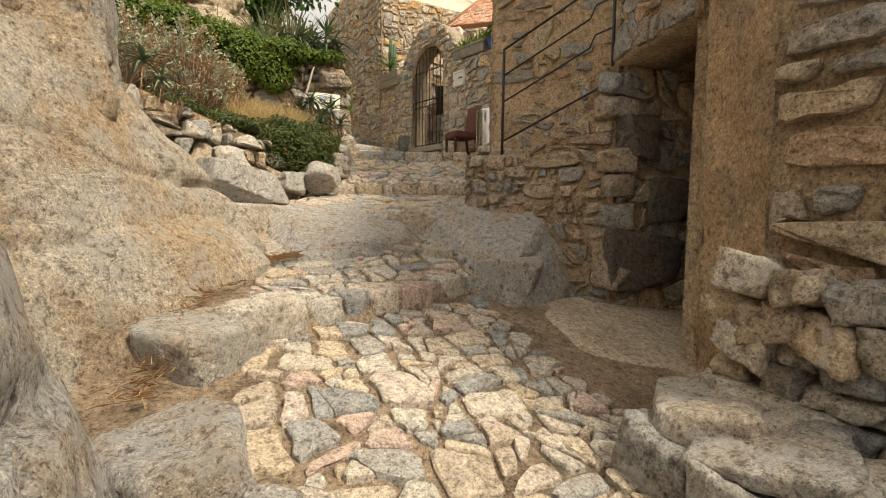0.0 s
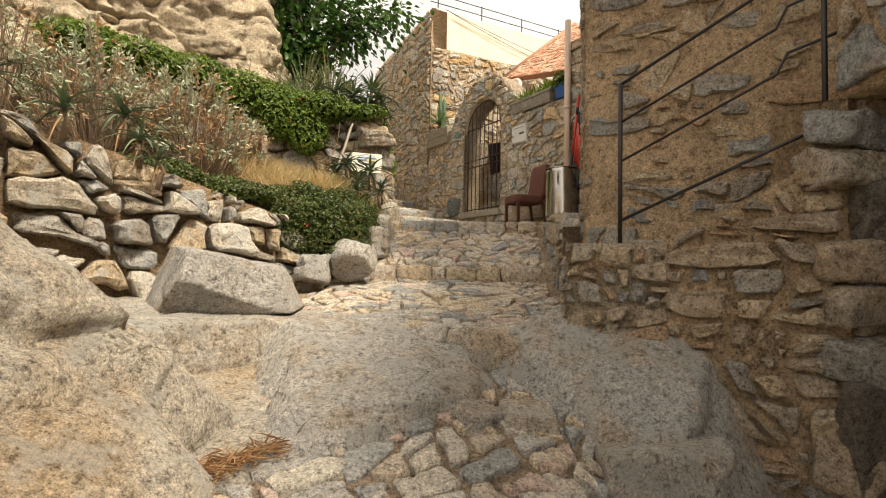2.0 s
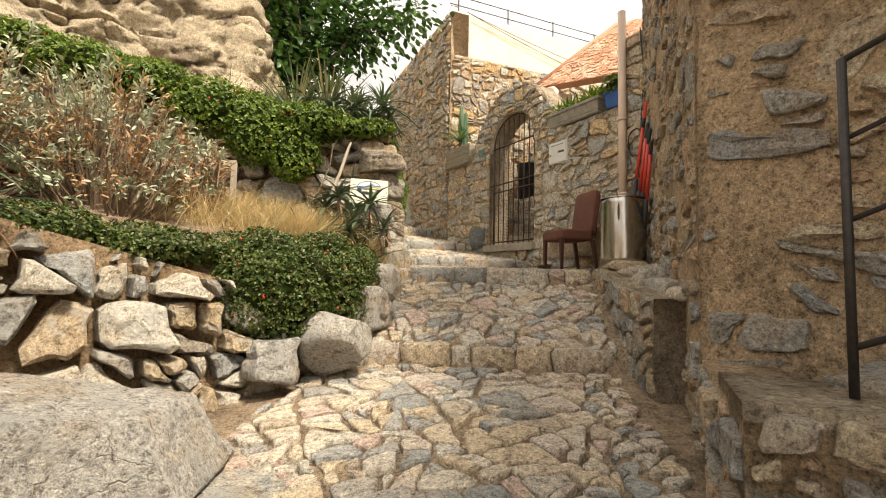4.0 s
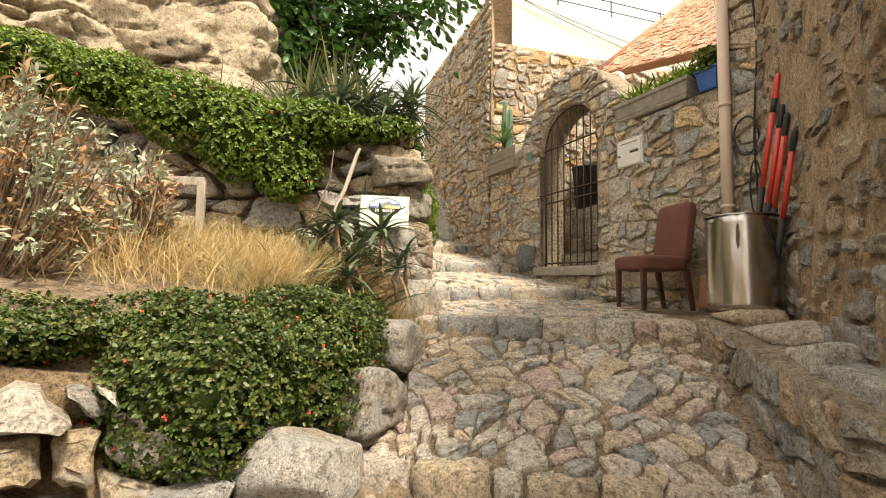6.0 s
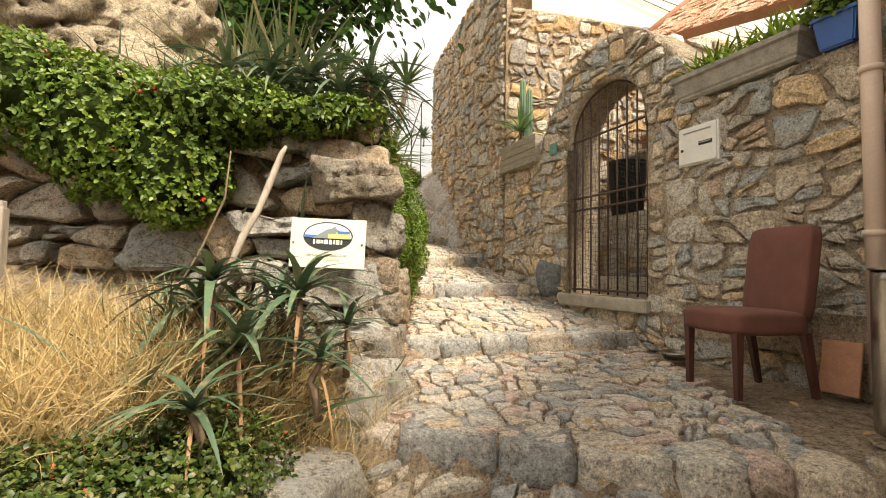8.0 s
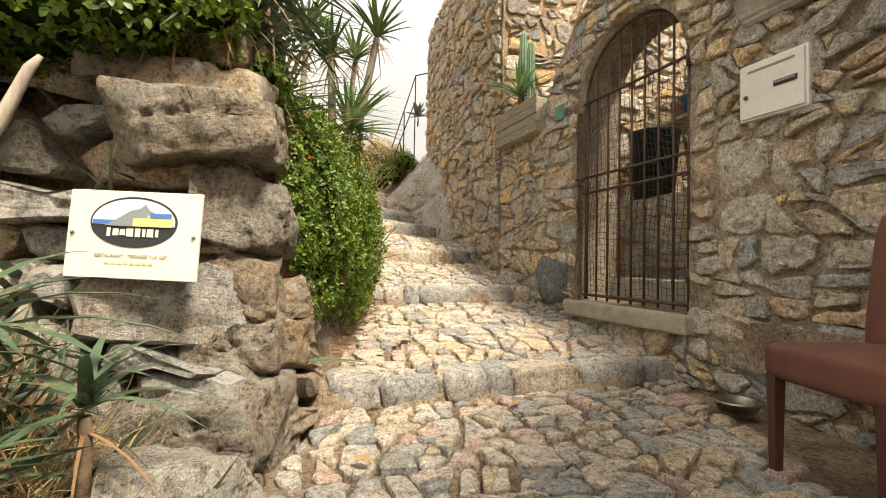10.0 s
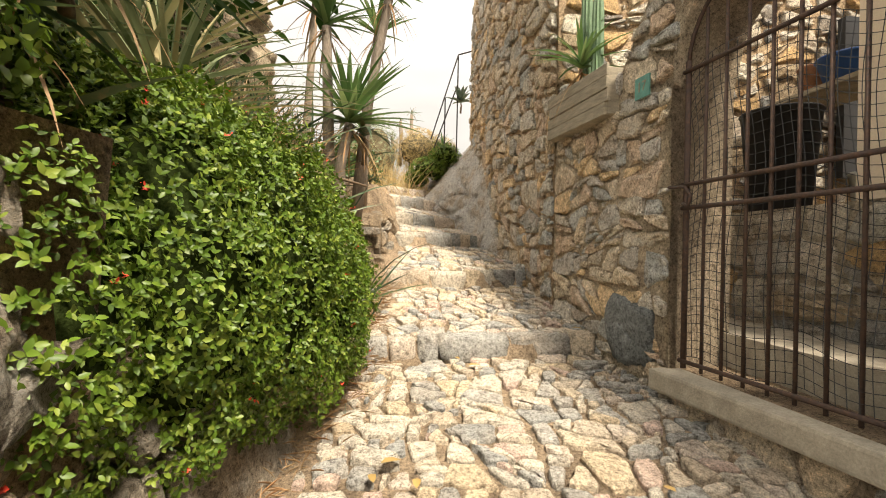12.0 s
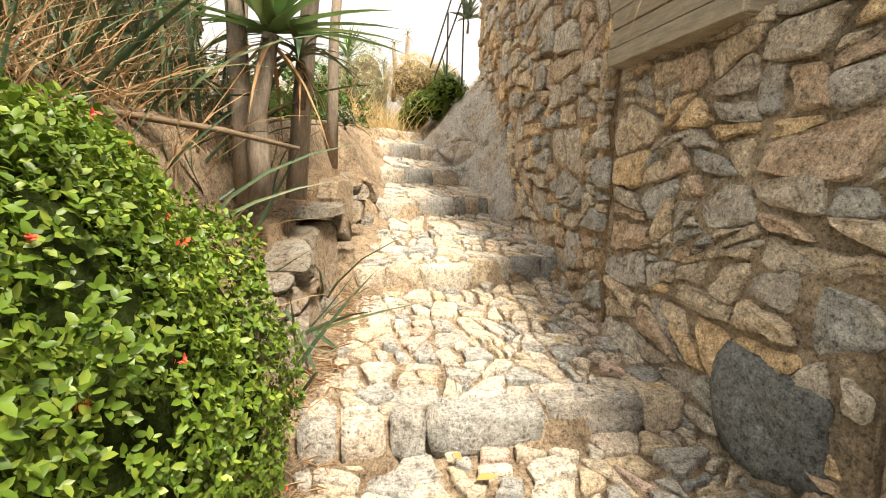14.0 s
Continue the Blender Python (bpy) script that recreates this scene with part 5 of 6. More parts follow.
def silver_bush(label, centre, size, stems, seed):
    """A shrub of dry brown twigs with silvery leaf tufts at the tips."""
    r = random.Random(seed)
    t = thing("silver_bush", label, "shrub")
    bm = bmesh.new()
    tips, withered = [], []
    c = Vector(centre)
    for _ in range(stems):
        d = Vector((r.gauss(0, 0.8), r.gauss(0, 0.8), r.uniform(0.15, 1.2))).normalized()
        e = Vector((d.x * size[0], d.y * size[1], d.z * size[2])) * r.uniform(0.65, 1.1)
        root = c + Vector((d.x * size[0] * 0.25, d.y * size[1] * 0.25, -0.1))
        tip = c + e
        mid = root.lerp(tip, 0.55) + Vector((r.gauss(0, 0.06), r.gauss(0, 0.06), -0.05))
        tb = tube_bm([root, mid, tip], [0.009, 0.006, 0.003], 4, False)
        me = bpy.data.meshes.new("tmp")
        tb.to_mesh(me)
        tb.free()
        bm.from_mesh(me)
        bpy.data.meshes.remove(me)
        green = r.random() < 0.62
        for k in range(26):
            s = r.uniform(0.72, 1.02) if green else r.uniform(0.35, 1.0)
            p = mid.lerp(tip, s) + Vector((r.gauss(0, 0.018), r.gauss(0, 0.018), r.gauss(0, 0.018)))
            dd = (d + Vector((r.gauss(0, 0.8), r.gauss(0, 0.8), r.gauss(0, 0.6)))).normalized()
            (tips if green else withered).append((p, dd, Vector((r.gauss(0, 1), r.gauss(0, 1), 1)), r.uniform(0.03, 0.062)))
    tagged(part("twig_tangle", bm, M_TWIG, t, "tangle of dry brown twigs"), kind="stuff")
    leaves_object("leaves", tips, M_SILVER, t, "silvery grey-green leaf tufts", seed, 0.35, 0.1)
    leaves_object("withered_leaves", withered, M_BROWNLEAF, t, "withered pinkish brown leaves", seed, 0.35, 0.15)
    return t


for i, (c, sz, n) in enumerate([((0.30, 6.50, 2.6), (0.60, 0.45, 1.10), 190), ((-0.40, 6.40, 2.7), (0.6, 0.5, 1.15), 170), ((-1.15, 6.6, 2.9), (0.7, 0.6, 1.2), 150), ((0.80, 6.95, 2.75), (0.32, 0.3, 0.6), 60), ((-0.1, 7.3, 3.0), (0.5, 0.35, 0.9), 90)]):
    silver_bush("silvery shrub with withered brown twigs on the terrace", c, sz, n, 200 + i)


def tree(label, base, limbs, leaves, length, seed, spread_r=0.5):
    r = random.Random(seed)
    t = thing("tree", label, "tree")
    b = Vector(base)
    spots = []
    for k, (a, c) in enumerate(limbs):
        a, c = Vector(a), Vector(c)
        mid = a.lerp(c, 0.5) + Vector((r.gauss(0, 0.12), r.gauss(0, 0.12), 0.08))
        part("trunk" if k == 0 else "limb", tube_bm([a, a.lerp(mid, 0.5), mid, mid.lerp(c, 0.5), c], [0.09, 0.08, 0.065, 0.05, 0.03] if k == 0 else [0.05, 0.042, 0.034, 0.025, 0.012], 8), M_BARK, t, "", True)
        for _ in range(leaves // len(limbs)):
            s = r.uniform(0.35, 1.1)
            p = a.lerp(c, s) + Vector((r.gauss(0, 1), r.gauss(0, 1), r.gauss(0, 0.8))) * spread_r * (0.25 + 0.5 * r.random())
            d = (p - a.lerp(c, s) + Vector((r.gauss(0, 0.3), r.gauss(0, 0.3), -0.15))).normalized()
            spots.append((p, d, Vector((r.gauss(0, 0.5), r.gauss(0, 0.5), 1)), length * r.uniform(0.6, 1.2)))
    leaves_object("crown", spots, M_LEAF_DARK, t, "lobed dark green leaves", seed, 0.6, 0.15)
    return t


tree("fig tree with lobed dark leaves behind the crag", (1.7, 10.6, 4.1), [((1.6, 10.6, 4.0), (1.9, 10.5, 6.0)), ((1.75, 10.6, 5.2), (2.9, 10.2, 6.75)), ((1.85, 10.5, 5.8), (3.6, 10.3, 6.9)), ((1.7, 10.5, 5.4), (1.35, 10.2, 6.9)), ((1.9, 10.5, 6.0), (2.3, 10.6, 7.6)), ((1.8, 10.5, 5.5), (1.7, 11.2, 6.6)), ((1.9, 10.5, 6.0), (1.4, 10.8, 7.7)), ((1.6, 10.5, 4.6), (1.5, 10.1, 5.6))], 5600, 0.15, 221, 0.6)
leafy_mound("far_bush", "olive-grey bush beyond the top of the steps", [(3.15, 16.9, 5.35, 0.42, 0.5, 0.85), (2.6, 17.4, 5.3, 0.6, 0.6, 0.8)], 9000, 0.05, 231, 0, mat=M_OLIVE, core=0.72, core_mat=M_DRYCORE, width=0.22)
leafy_mound("far_bush", "dry straw-brown bush on the rock bank", [(3.95, 16.4, 5.45, 0.45, 0.45, 0.42), (4.35, 16.5, 5.4, 0.4, 0.4, 0.36)], 7000, 0.05, 232, 0, mat=M_STRAW, core=0.72, core_mat=M_DRYCORE, width=0.16)
leafy_mound("far_bush", "low green bush at the top of the bank", [(4.15, 15.85, 4.98, 0.36, 0.4, 0.2), (4.42, 15.75, 5.22, 0.28, 0.4, 0.2), (3.92, 16.0, 4.82, 0.22, 0.3, 0.16)], 7000, 0.03, 233, 0, core=0.72)
strap_plant("agave", "blue-grey agave rosette perched on the wall corner", (4.66, 15.5, 6.02), 22, 0.30, 0.36, 0.10, M_AGAVE, 236, 1.0, 0.10, None, "agave")
strap_plant("yucca", "pale green spiky yucca beyond the steps", (2.85, 17.2, 5.2), 60, 0.6, 0.07, 0.2, M_YUCCA, 237, 1.1, 0.75, None, "yucca", 10)
strap_plant("yucca", "low green spiky plant on the bank", (4.40, 15.95, 5.35), 34, 0.36, 0.09, 0.2, M_YUCCA, 238, 1.0, 0.05, None, "yucca", 4)
for i, (x, y, z, h) in enumerate([(3.62, 17.0, 5.3, 0.85), (3.85, 17.0, 5.3, 1.0), (3.45, 17.3, 5.3, 0.6)]):
    strap_plant("dead_yucca", "small withered yucca head on a thin stalk", (x, y, z), 14, 0.22, 0.08, 0.5, M_STRAP, 270 + i, 0.8, h, None, "yucca", 12)
leafy_mound("far_bush", "leafy bush beside the upper terrace", [(2.3, 13.5, 4.3, 0.7, 0.8, 0.7), (1.4, 12.2, 4.6, 0.9, 0.8, 0.9), (2.6, 15.5, 4.7, 0.7, 0.8, 0.7)], 5200, 0.06, 234, 0, mat=M_LEAF_DARK, core=0.7)

# ---------------------------------------------------------------- things along the downhill side
M_STEEL = plain_mat("brushed_steel", (0.50, 0.47, 0.43), 0.24, 1.0, 0.18, 5, 0.06, stretch=(1, 1, 0.15), fine=40)
M_FABRIC = plain_mat("brown_stretch_cover", (0.14, 0.050, 0.032), 0.85, 0, 0.25, 6, 0.25, fine=260)
M_LEGWOOD = plain_mat("reddish_wood", (0.075, 0.025, 0.016), 0.5, 0, 0.35, 20, 0.15, stretch=(1, 1, 0.2))
M_PVC = plain_mat("beige_plastic_pipe", (0.62, 0.47, 0.36), 0.5, 0, 0.12, 6, 0.05)
M_WHITE = plain_mat("off_white_metal", (0.68, 0.66, 0.60), 0.45, 0, 0.1, 8, 0.05)
M_CONCRETE = plain_mat("weathered_concrete", (0.33, 0.30, 0.25), 0.9, 0, 0.35, 12, 0.5)
M_BLUEPOT = plain_mat("blue_plastic", (0.03, 0.10, 0.32), 0.4, 0, 0.15, 6, 0.05)
M_RED = plain_mat("red_enamel", (0.62, 0.055, 0.035), 0.35, 0, 0.2, 14, 0.05)
M_BLACK = plain_mat("black_rubber", (0.018, 0.018, 0.019), 0.6, 0, 0.2, 14, 0.1)
M_PLANK = plain_mat("weathered_plank", (0.34, 0.29, 0.21), 0.85, 0, 0.45, 7, 0.5, stretch=(1, 1, 6), second=(0.20, 0.17, 0.12))
M_CREAM = plain_mat("cream_enamel", (0.76, 0.73, 0.58), 0.4, 0, 0.08, 10, 0.03)
M_INK = plain_mat("black_ink", (0.02, 0.022, 0.025), 0.5, 0, 0.1)
M_PLATE = plain_mat("green_plate", (0.10, 0.27, 0.22), 0.6, 0, 0.3, 30, 0.1)
M_CACTUS = plain_mat("cactus_skin", (0.12, 0.20, 0.10), 0.6, 0, 0.3, 20, 0.2)
M_SILL = plain_mat("worn_sill", (0.40, 0.35, 0.27), 0.85, 0, 0.35, 8, 0.5)
M_TERRA = plain_mat("terracotta_pot", (0.42, 0.20, 0.11), 0.8, 0, 0.25, 12, 0.2)
M_SOIL = plain_mat("potting_soil", (0.06, 0.045, 0.03), 0.95, 0, 0.4, 30, 0.8)
M_LITTER = leaf_mat("fallen_leaf", [(0.60, 0.42, 0.06), (0.30, 0.36, 0.08), (0.42, 0.24, 0.10), (0.55, 0.36, 0.10)], 0.6, 0.2)

gate_run = Vector((G1[0] - G0[0], G1[1] - G0[1], 0)).normalized()
gate_out = Vector((gate_run.y, -gate_run.x, 0))


def on_gate_wall(u, z, w=0.0):
    """A point u along the gate wall from the tall house, at height z, w out towards the lane."""
    p = Vector((G0[0], G0[1], 0)) + gate_run * u + gate_out * w
    return Vector((p.x, p.y, z))


GATE_TURN = math.degrees(math.atan2(gate_run.y, gate_run.x))

# sill
sill = part("gate_sill", box_bm(GB - GA + 0.10, 0.42, 0.12, (0, 0, 0), 0.018), M_SILL)
sill.matrix_basis = Matrix.Translation(on_gate_wall((GA + GB) / 2, SILL_Z - 0.035, -0.12)) @ Matrix.Rotation(radians(GATE_TURN), 4, "Z")
tagged(sill, "worn pale stone sill under the iron gate", "sill")

# iron gate
gate = thing("iron_gate", "rusty wrought iron bar gate, closed, with black netting", "gate")
bars = 9
W_GATE = -0.06
for k in range(bars):
    u = GA + 0.05 + (GB - GA - 0.10) * k / (bars - 1)
    rad = 0.016 if k in (0, bars - 1) else 0.009
    top = arch(u) - 0.05 if 0 < k < bars - 1 else SPRING + 0.12
    part("bar", tube_bm([on_gate_wall(u, SILL_Z + 0.04, W_GATE), on_gate_wall(u, top, W_GATE)], rad, 8), M_IRON, gate, "", True)
for z0 in (SILL_Z + 0.08, 3.76, 3.89, 4.52):
    part("crossbar", tube_bm([on_gate_wall(GA + 0.03, z0, W_GATE + 0.012), on_gate_wall(GB - 0.03, z0, W_GATE + 0.012)], 0.012, 8), M_IRON, gate, "", True)
part("arch_bar", tube_bm([on_gate_wall(ARCH_C + (ARCH_R - 0.05) * math.cos(a), SPRING + 0.1 + (ARCH_R - 0.12) * math.sin(a), W_GATE) for a in np.linspace(0, math.pi, 19)], 0.011, 8), M_IRON, gate, "", True)
for z0 in (3.1, 4.5):
    hinge = part("hinge", tube_bm([on_gate_wall(GB - 0.03, z0 - 0.05, W_GATE + 0.02), on_gate_wall(GB - 0.03, z0 + 0.05, W_GATE + 0.02)], 0.026, 10), M_IRON, gate, "", True)
latch = part("latch", tube_bm([on_gate_wall(GA - 0.02, 3.88, 0.0), on_gate_wall(GA + 0.10, 3.87, 0.0), on_gate_wall(GA + 0.15, 3.82, 0.0), on_gate_wall(GA + 0.13, 3.76, 0.0), on_gate_wall(GA + 0.09, 3.78, 0.0)], 0.009, 8), M_IRON, gate, "iron latch hook", True)
net = bmesh.new()


def net_point(s, q):
    """Netting hung behind the bars, sagging between its ties."""
    sag = 0.02 * math.sin(9 * s) + 0.02 * math.sin(7 * q + 2 * s)
    return on_gate_wall(GA + 0.04 + (GB - GA - 0.08) * s, SILL_Z + 0.1 + (1.55 + 0.12 * math.sin(4 * s)) * q, W_GATE - 0.03 + sag)


NS, NQ = 22, 34
for across in (True, False):
    for k in range((NQ if across else NS) + 1):
        n = NS if across else NQ
        pts = []
        for q in range(n + 1):
            a, b = (q / NS, k / NQ) if across else (k / NS, q / NQ)
            pts.append(net_point(a + 0.012 * math.sin(11 * b + 3 * a), b + 0.010 * math.sin(13 * a)))
        tb = tube_bm(pts, 0.0019, 3, False)
        me = bpy.data.meshes.new("tmp")
        tb.to_mesh(me)
        tb.free()
        net.from_mesh(me)
        bpy.data.meshes.remove(me)
part("netting", net, M_BLACK, gate, "slack black mesh netting tied behind the bars")

# letterbox in the wall
mb = thing("letterbox", "off-white metal letterbox set into the stone wall", "letterbox", at=Matrix.Translation(on_gate_wall((G0[1] - 8.11) * 1.009, 4.10, 0.02)) @ Matrix.Rotation(radians(GATE_TURN + 180), 4, "Z"))
part("frame", box_bm(0.35, 0.05, 0.31, (0, 0, 0), 0.008), M_WHITE, mb)
door = part("door", box_bm(0.325, 0.014, 0.285, (0, 0.031, 0), 0.004), M_WHITE, mb)
part("slot", box_bm(0.115, 0.006, 0.030, (-0.075, 0.040, 0.0), 0.002), M_INK, door, "dark letter slot")
part("slot_flap", box_bm(0.10, 0.006, 0.010, (-0.075, 0.044, 0.004), 0.002), M_CONCRETE, door)
part("crease", box_bm(0.24, 0.003, 0.012, (0.0, 0.039, 0.105), 0.001), M_CONCRETE, door, "pressed rib along the top")
lk = bmesh.new()
bmesh.ops.create_cone(lk, cap_ends=True, segments=14, radius1=0.012, radius2=0.010, depth=0.012, matrix=Matrix.Translation((0.125, 0.043, -0.03)) @ Matrix.Rotation(radians(90), 4, "X"))
part("lock", lk, M_STEEL, door, "round lock")

# number plate
npl = thing("number_plate", "small green enamel house number plate", "plate", at=Matrix.Translation(on_gate_wall((G0[1] - 9.93) * 1.009, 4.50, 0.065)) @ Matrix.Rotation(radians(GATE_TURN + 180), 4, "Z"))
part("plate", box_bm(0.13, 0.012, 0.13, (0, 0, 0), 0.003), M_PLATE, npl)


def lettering(text, size, mat, parent, at, label=""):
    cu = bpy.data.curves.new("lettering", "FONT")
    cu.body, cu.size, cu.extrude, cu.align_x, cu.align_y = text, size, 0.0012, "CENTER", "CENTER"
    ob = new("lettering_source", cu)
    bpy.context.view_layer.update()
    me = bpy.data.meshes.new_from_object(ob)
    bpy.data.objects.remove(ob)
    me.materials.clear()
    me.materials.append(mat)
    res = new("lettering", me)
    res.parent = parent
    res.matrix_basis = at
    if label:
        res["label"] = label
    return res


lettering("17", 0.085, M_PLANK, npl, pose(0, 0.008, 0, 90, 0, 180))


# planters on the wall
def trough(length, mat, name, label, at):
    t = thing(name, label, "planter", at=at)
    bm = bmesh.new()
    prof = [(0.10, 0.0), (0.115, 0.02), (0.115, 0.035), (0.125, 0.05), (0.145, 0.15), (0.165, 0.165), (0.165, 0.20), (0.145, 0.20), (0.135, 0.17)]
    rings = []
    for hw, z in prof:
        hl = length / 2 - 0.165 + hw
        rings.append([bm.verts.new((sx * hl, sy * hw, z)) for sx, sy in ((-1, -1), (1, -1), (1, 1), (-1, 1))])
    for a, b in zip(rings, rings[1:]):
        for k in range(4):
            bm.faces.new((a[k], a[(k + 1) % 4], b[(k + 1) % 4], b[k]))
    bm.faces.new(rings[0][::-1])
    part("trough", bm, mat, t)
    bs = box_bm(length - 0.09, 0.24, 0.02, (0, 0, 0.165))
    part("soil", bs, M_SOIL, t)
    return t


wall_turn = Matrix.Rotation(radians(GATE_TURN), 4, "Z")
trough(0.98, M_CONCRETE, "planter_trough", "moulded grey concrete planter trough on the wall top", Matrix.Translation(on_gate_wall((G0[1] - 7.83) * 1.009, 4.47, -0.06)) @ wall_turn)
rp = random.Random(31)
for k in range(9):
    p = on_gate_wall((G0[1] - 8.25 + 0.1 * k) * 1.009, 4.65, -0.06 + rp.uniform(-0.05, 0.05))
    strap_plant("potted_plant", "bright green leafy plant in the planter trough", p, 30, 0.27, 0.13, 0.22, M_LEAF, 240 + k, 1.05)
blue = thing("blue_pot", "square blue plastic flower pot on the wall top", "flower pot", at=Matrix.Translation(on_gate_wall((G0[1] - 7.19) * 1.009, 4.47, -0.06)) @ wall_turn)
bb = bmesh.new()
bmesh.ops.create_cone(bb, cap_ends=True, segments=4, radius1=0.13, radius2=0.165, depth=0.2, matrix=Matrix.Translation((0, 0, 0.1)) @ Matrix.Rotation(radians(45), 4, "Z"))
bmesh.ops.bevel(bb, geom=bb.edges[:], offset=0.01, segments=2, affect="EDGES")
part("pot", bb, M_BLUEPOT, blue)
part("rim", box_bm(0.25, 0.25, 0.025, (0, 0, 0.195), 0.008), M_BLUEPOT, blue)
pb = on_gate_wall((G0[1] - 7.19) * 1.009, 4.72, -0.06)
leafy_mound("potted_plant", "dense green plant in the blue pot", [(pb.x, pb.y, pb.z + 0.04, 0.17, 0.2, 0.13)], 1100, 0.035, 251, 0, core=0.7)

# wooden box with cactus
wood_u = (G0[1] - 10.66) * 1.009
wb = thing("wooden_planter", "weathered grey plank planter box on the wall", "planter", at=Matrix.Translation(on_gate_wall(wood_u, 4.42, -0.03)) @ wall_turn)
for k in range(4):
    part("plank", box_bm(0.82 + 0.03 * (k % 2), 0.022, 0.083, (0.01 * (k % 3), 0.005 * (k % 2) - 0.13, 0.045 + 0.087 * k), 0.004, 1), M_PLANK, wb)
for sx in (-0.40, 0.40):
    part("end_board", box_bm(0.022, 0.24, 0.32, (sx, 0, 0.17), 0.004, 1), M_PLANK, wb)
part("soil", box_bm(0.78, 0.22, 0.04, (0, 0, 0.30)), M_SOIL, wb)
part("base_board", box_bm(0.80, 0.25, 0.02, (0, 0, 0.012), 0.003, 1), M_PLANK, wb)
for k, (du, h) in enumerate([(-0.18, 0.98), (-0.02, 0.80)]):
    cac = thing("column_cactus", "slender ribbed column cactus in the plank box", "cactus", at=Matrix.Translation(on_gate_wall(wood_u + du, 4.72, -0.10)))
    bm = bmesh.new()
    n = 20
    rings = []
    for j, z in enumerate((0, 0.2, 0.5, 0.8, 0.95, 1.0)):
        rr = (0.042, 0.046, 0.046, 0.044, 0.034, 0.008)[j]
        rings.append([bm.verts.new(((rr * (1 if i % 2 else 0.78)) * math.cos(6.2832 * i / n), (rr * (1 if i % 2 else 0.78)) * math.sin(6.2832 * i / n), z * h)) for i in range(n)])
    for a, b in zip(rings, rings[1:]):
        for i in range(n):
            bm.faces.new((a[i], a[(i + 1) % n], b[(i + 1) % n], b[i]))
    bm.faces.new(rings[-1])
    part("stem", bm, M_CACTUS, cac)
strap_plant("spiky_plant", "spiky green rosette plant in the plank box", on_gate_wall(wood_u - 0.08, 4.72, 0.0), 34, 0.46, 0.10, 0.25, M_YUCCA, 261, 1.0, 0.2, None, "plant", 12)

# downpipe, cable, tools, bin
pipe = thing("downpipe", "beige plastic downpipe on the stone wall", "pipe")
pu = (G0[1] - 7.0) * 1.009
part("pipe", tube_bm([on_gate_wall(pu, 2.45, 0.085), on_gate_wall(pu, 5.6, 0.085)], 0.048, 20), M_PVC, pipe, "", True)
for z in (3.32, 4.24):
    part("collar", tube_bm([on_gate_wall(pu, z - 0.018, 0.085), on_gate_wall(pu, z + 0.018, 0.085)], 0.056, 20), M_PVC, pipe, "", True)
cable = thing("cable", "black looped cable hanging down the wall", "cable")
cu0 = GL - 0.06
part("run", tube_bm([on_gate_wall(cu0 + 0.02 * math.sin(3 * z), z, 0.05 + 0.01 * math.sin(5 * z)) for z in np.linspace(5.3, 2.9, 24)], 0.009, 6), M_BLACK, cable, "", True)
part("loop", tube_bm([on_gate_wall(cu0 - 0.08 + 0.10 * math.cos(a), 3.92 + 0.17 * math.sin(a), 0.06 + 0.01 * math.sin(3 * a)) for a in np.linspace(0.2, 6.6, 30)], 0.008, 6), M_BLACK, cable, "", True)
part("loop", tube_bm([on_gate_wall(cu0 - 0.01 + 0.045 * math.cos(a), 3.45 + 0.24 * math.sin(a), 0.07) for a in np.linspace(0, 6.28, 26)], 0.007, 6), M_BLACK, cable, "", True)

BIN = Vector((4.74, 6.38, 2.45))
steel = thing("steel_bin", "brushed stainless steel cylinder bin with a dented seam", "bin", at=Matrix.Translation(BIN))
bm = bmesh.new()
n, rows_n = 64, 12
rings = []
for j in range(rows_n + 1):
    z = 0.66 * j / rows_n
    ring = []
    for i in range(n):
        a = 6.2832 * i / n
        rr = 0.228 + 0.0025 * math.sin(3 * a + 4 * z) + 0.003 * math.sin(2 * a)
        da = (a - 3.75 + math.pi) % (2 * math.pi) - math.pi
        rr -= 0.012 * math.exp(-(da / 0.06) ** 2) * (0.6 + 0.5 * math.sin(14 * z + 1))
        ring.append(bm.verts.new((rr * math.cos(a), rr * math.sin(a), z)))
    rings.append(ring)
inner = [bm.verts.new((v.co.x * 0.985, v.co.y * 0.985, 0.66)) for v in rings[-1]]
deep = [bm.verts.new((v.co.x * 0.985, v.co.y * 0.985, 0.05)) for v in rings[0]]
for a, b in list(zip(rings, rings[1:])) + [(rings[-1], inner), (inner, deep)]:
    for i in range(n):
        bm.faces.new((a[i], a[(i + 1) % n], b[(i + 1) % n], b[i]))
bm.faces.new(deep)
bm.faces.new(rings[0][::-1])
part("body", bm, M_STEEL, steel, "", True)
part("rim", tube_bm([(0.229 * math.cos(a), 0.229 * math.sin(a), 0.66) for a in np.linspace(0, 2 * math.pi, 49)], 0.006, 6, False), M_STEEL, steel, "", True)

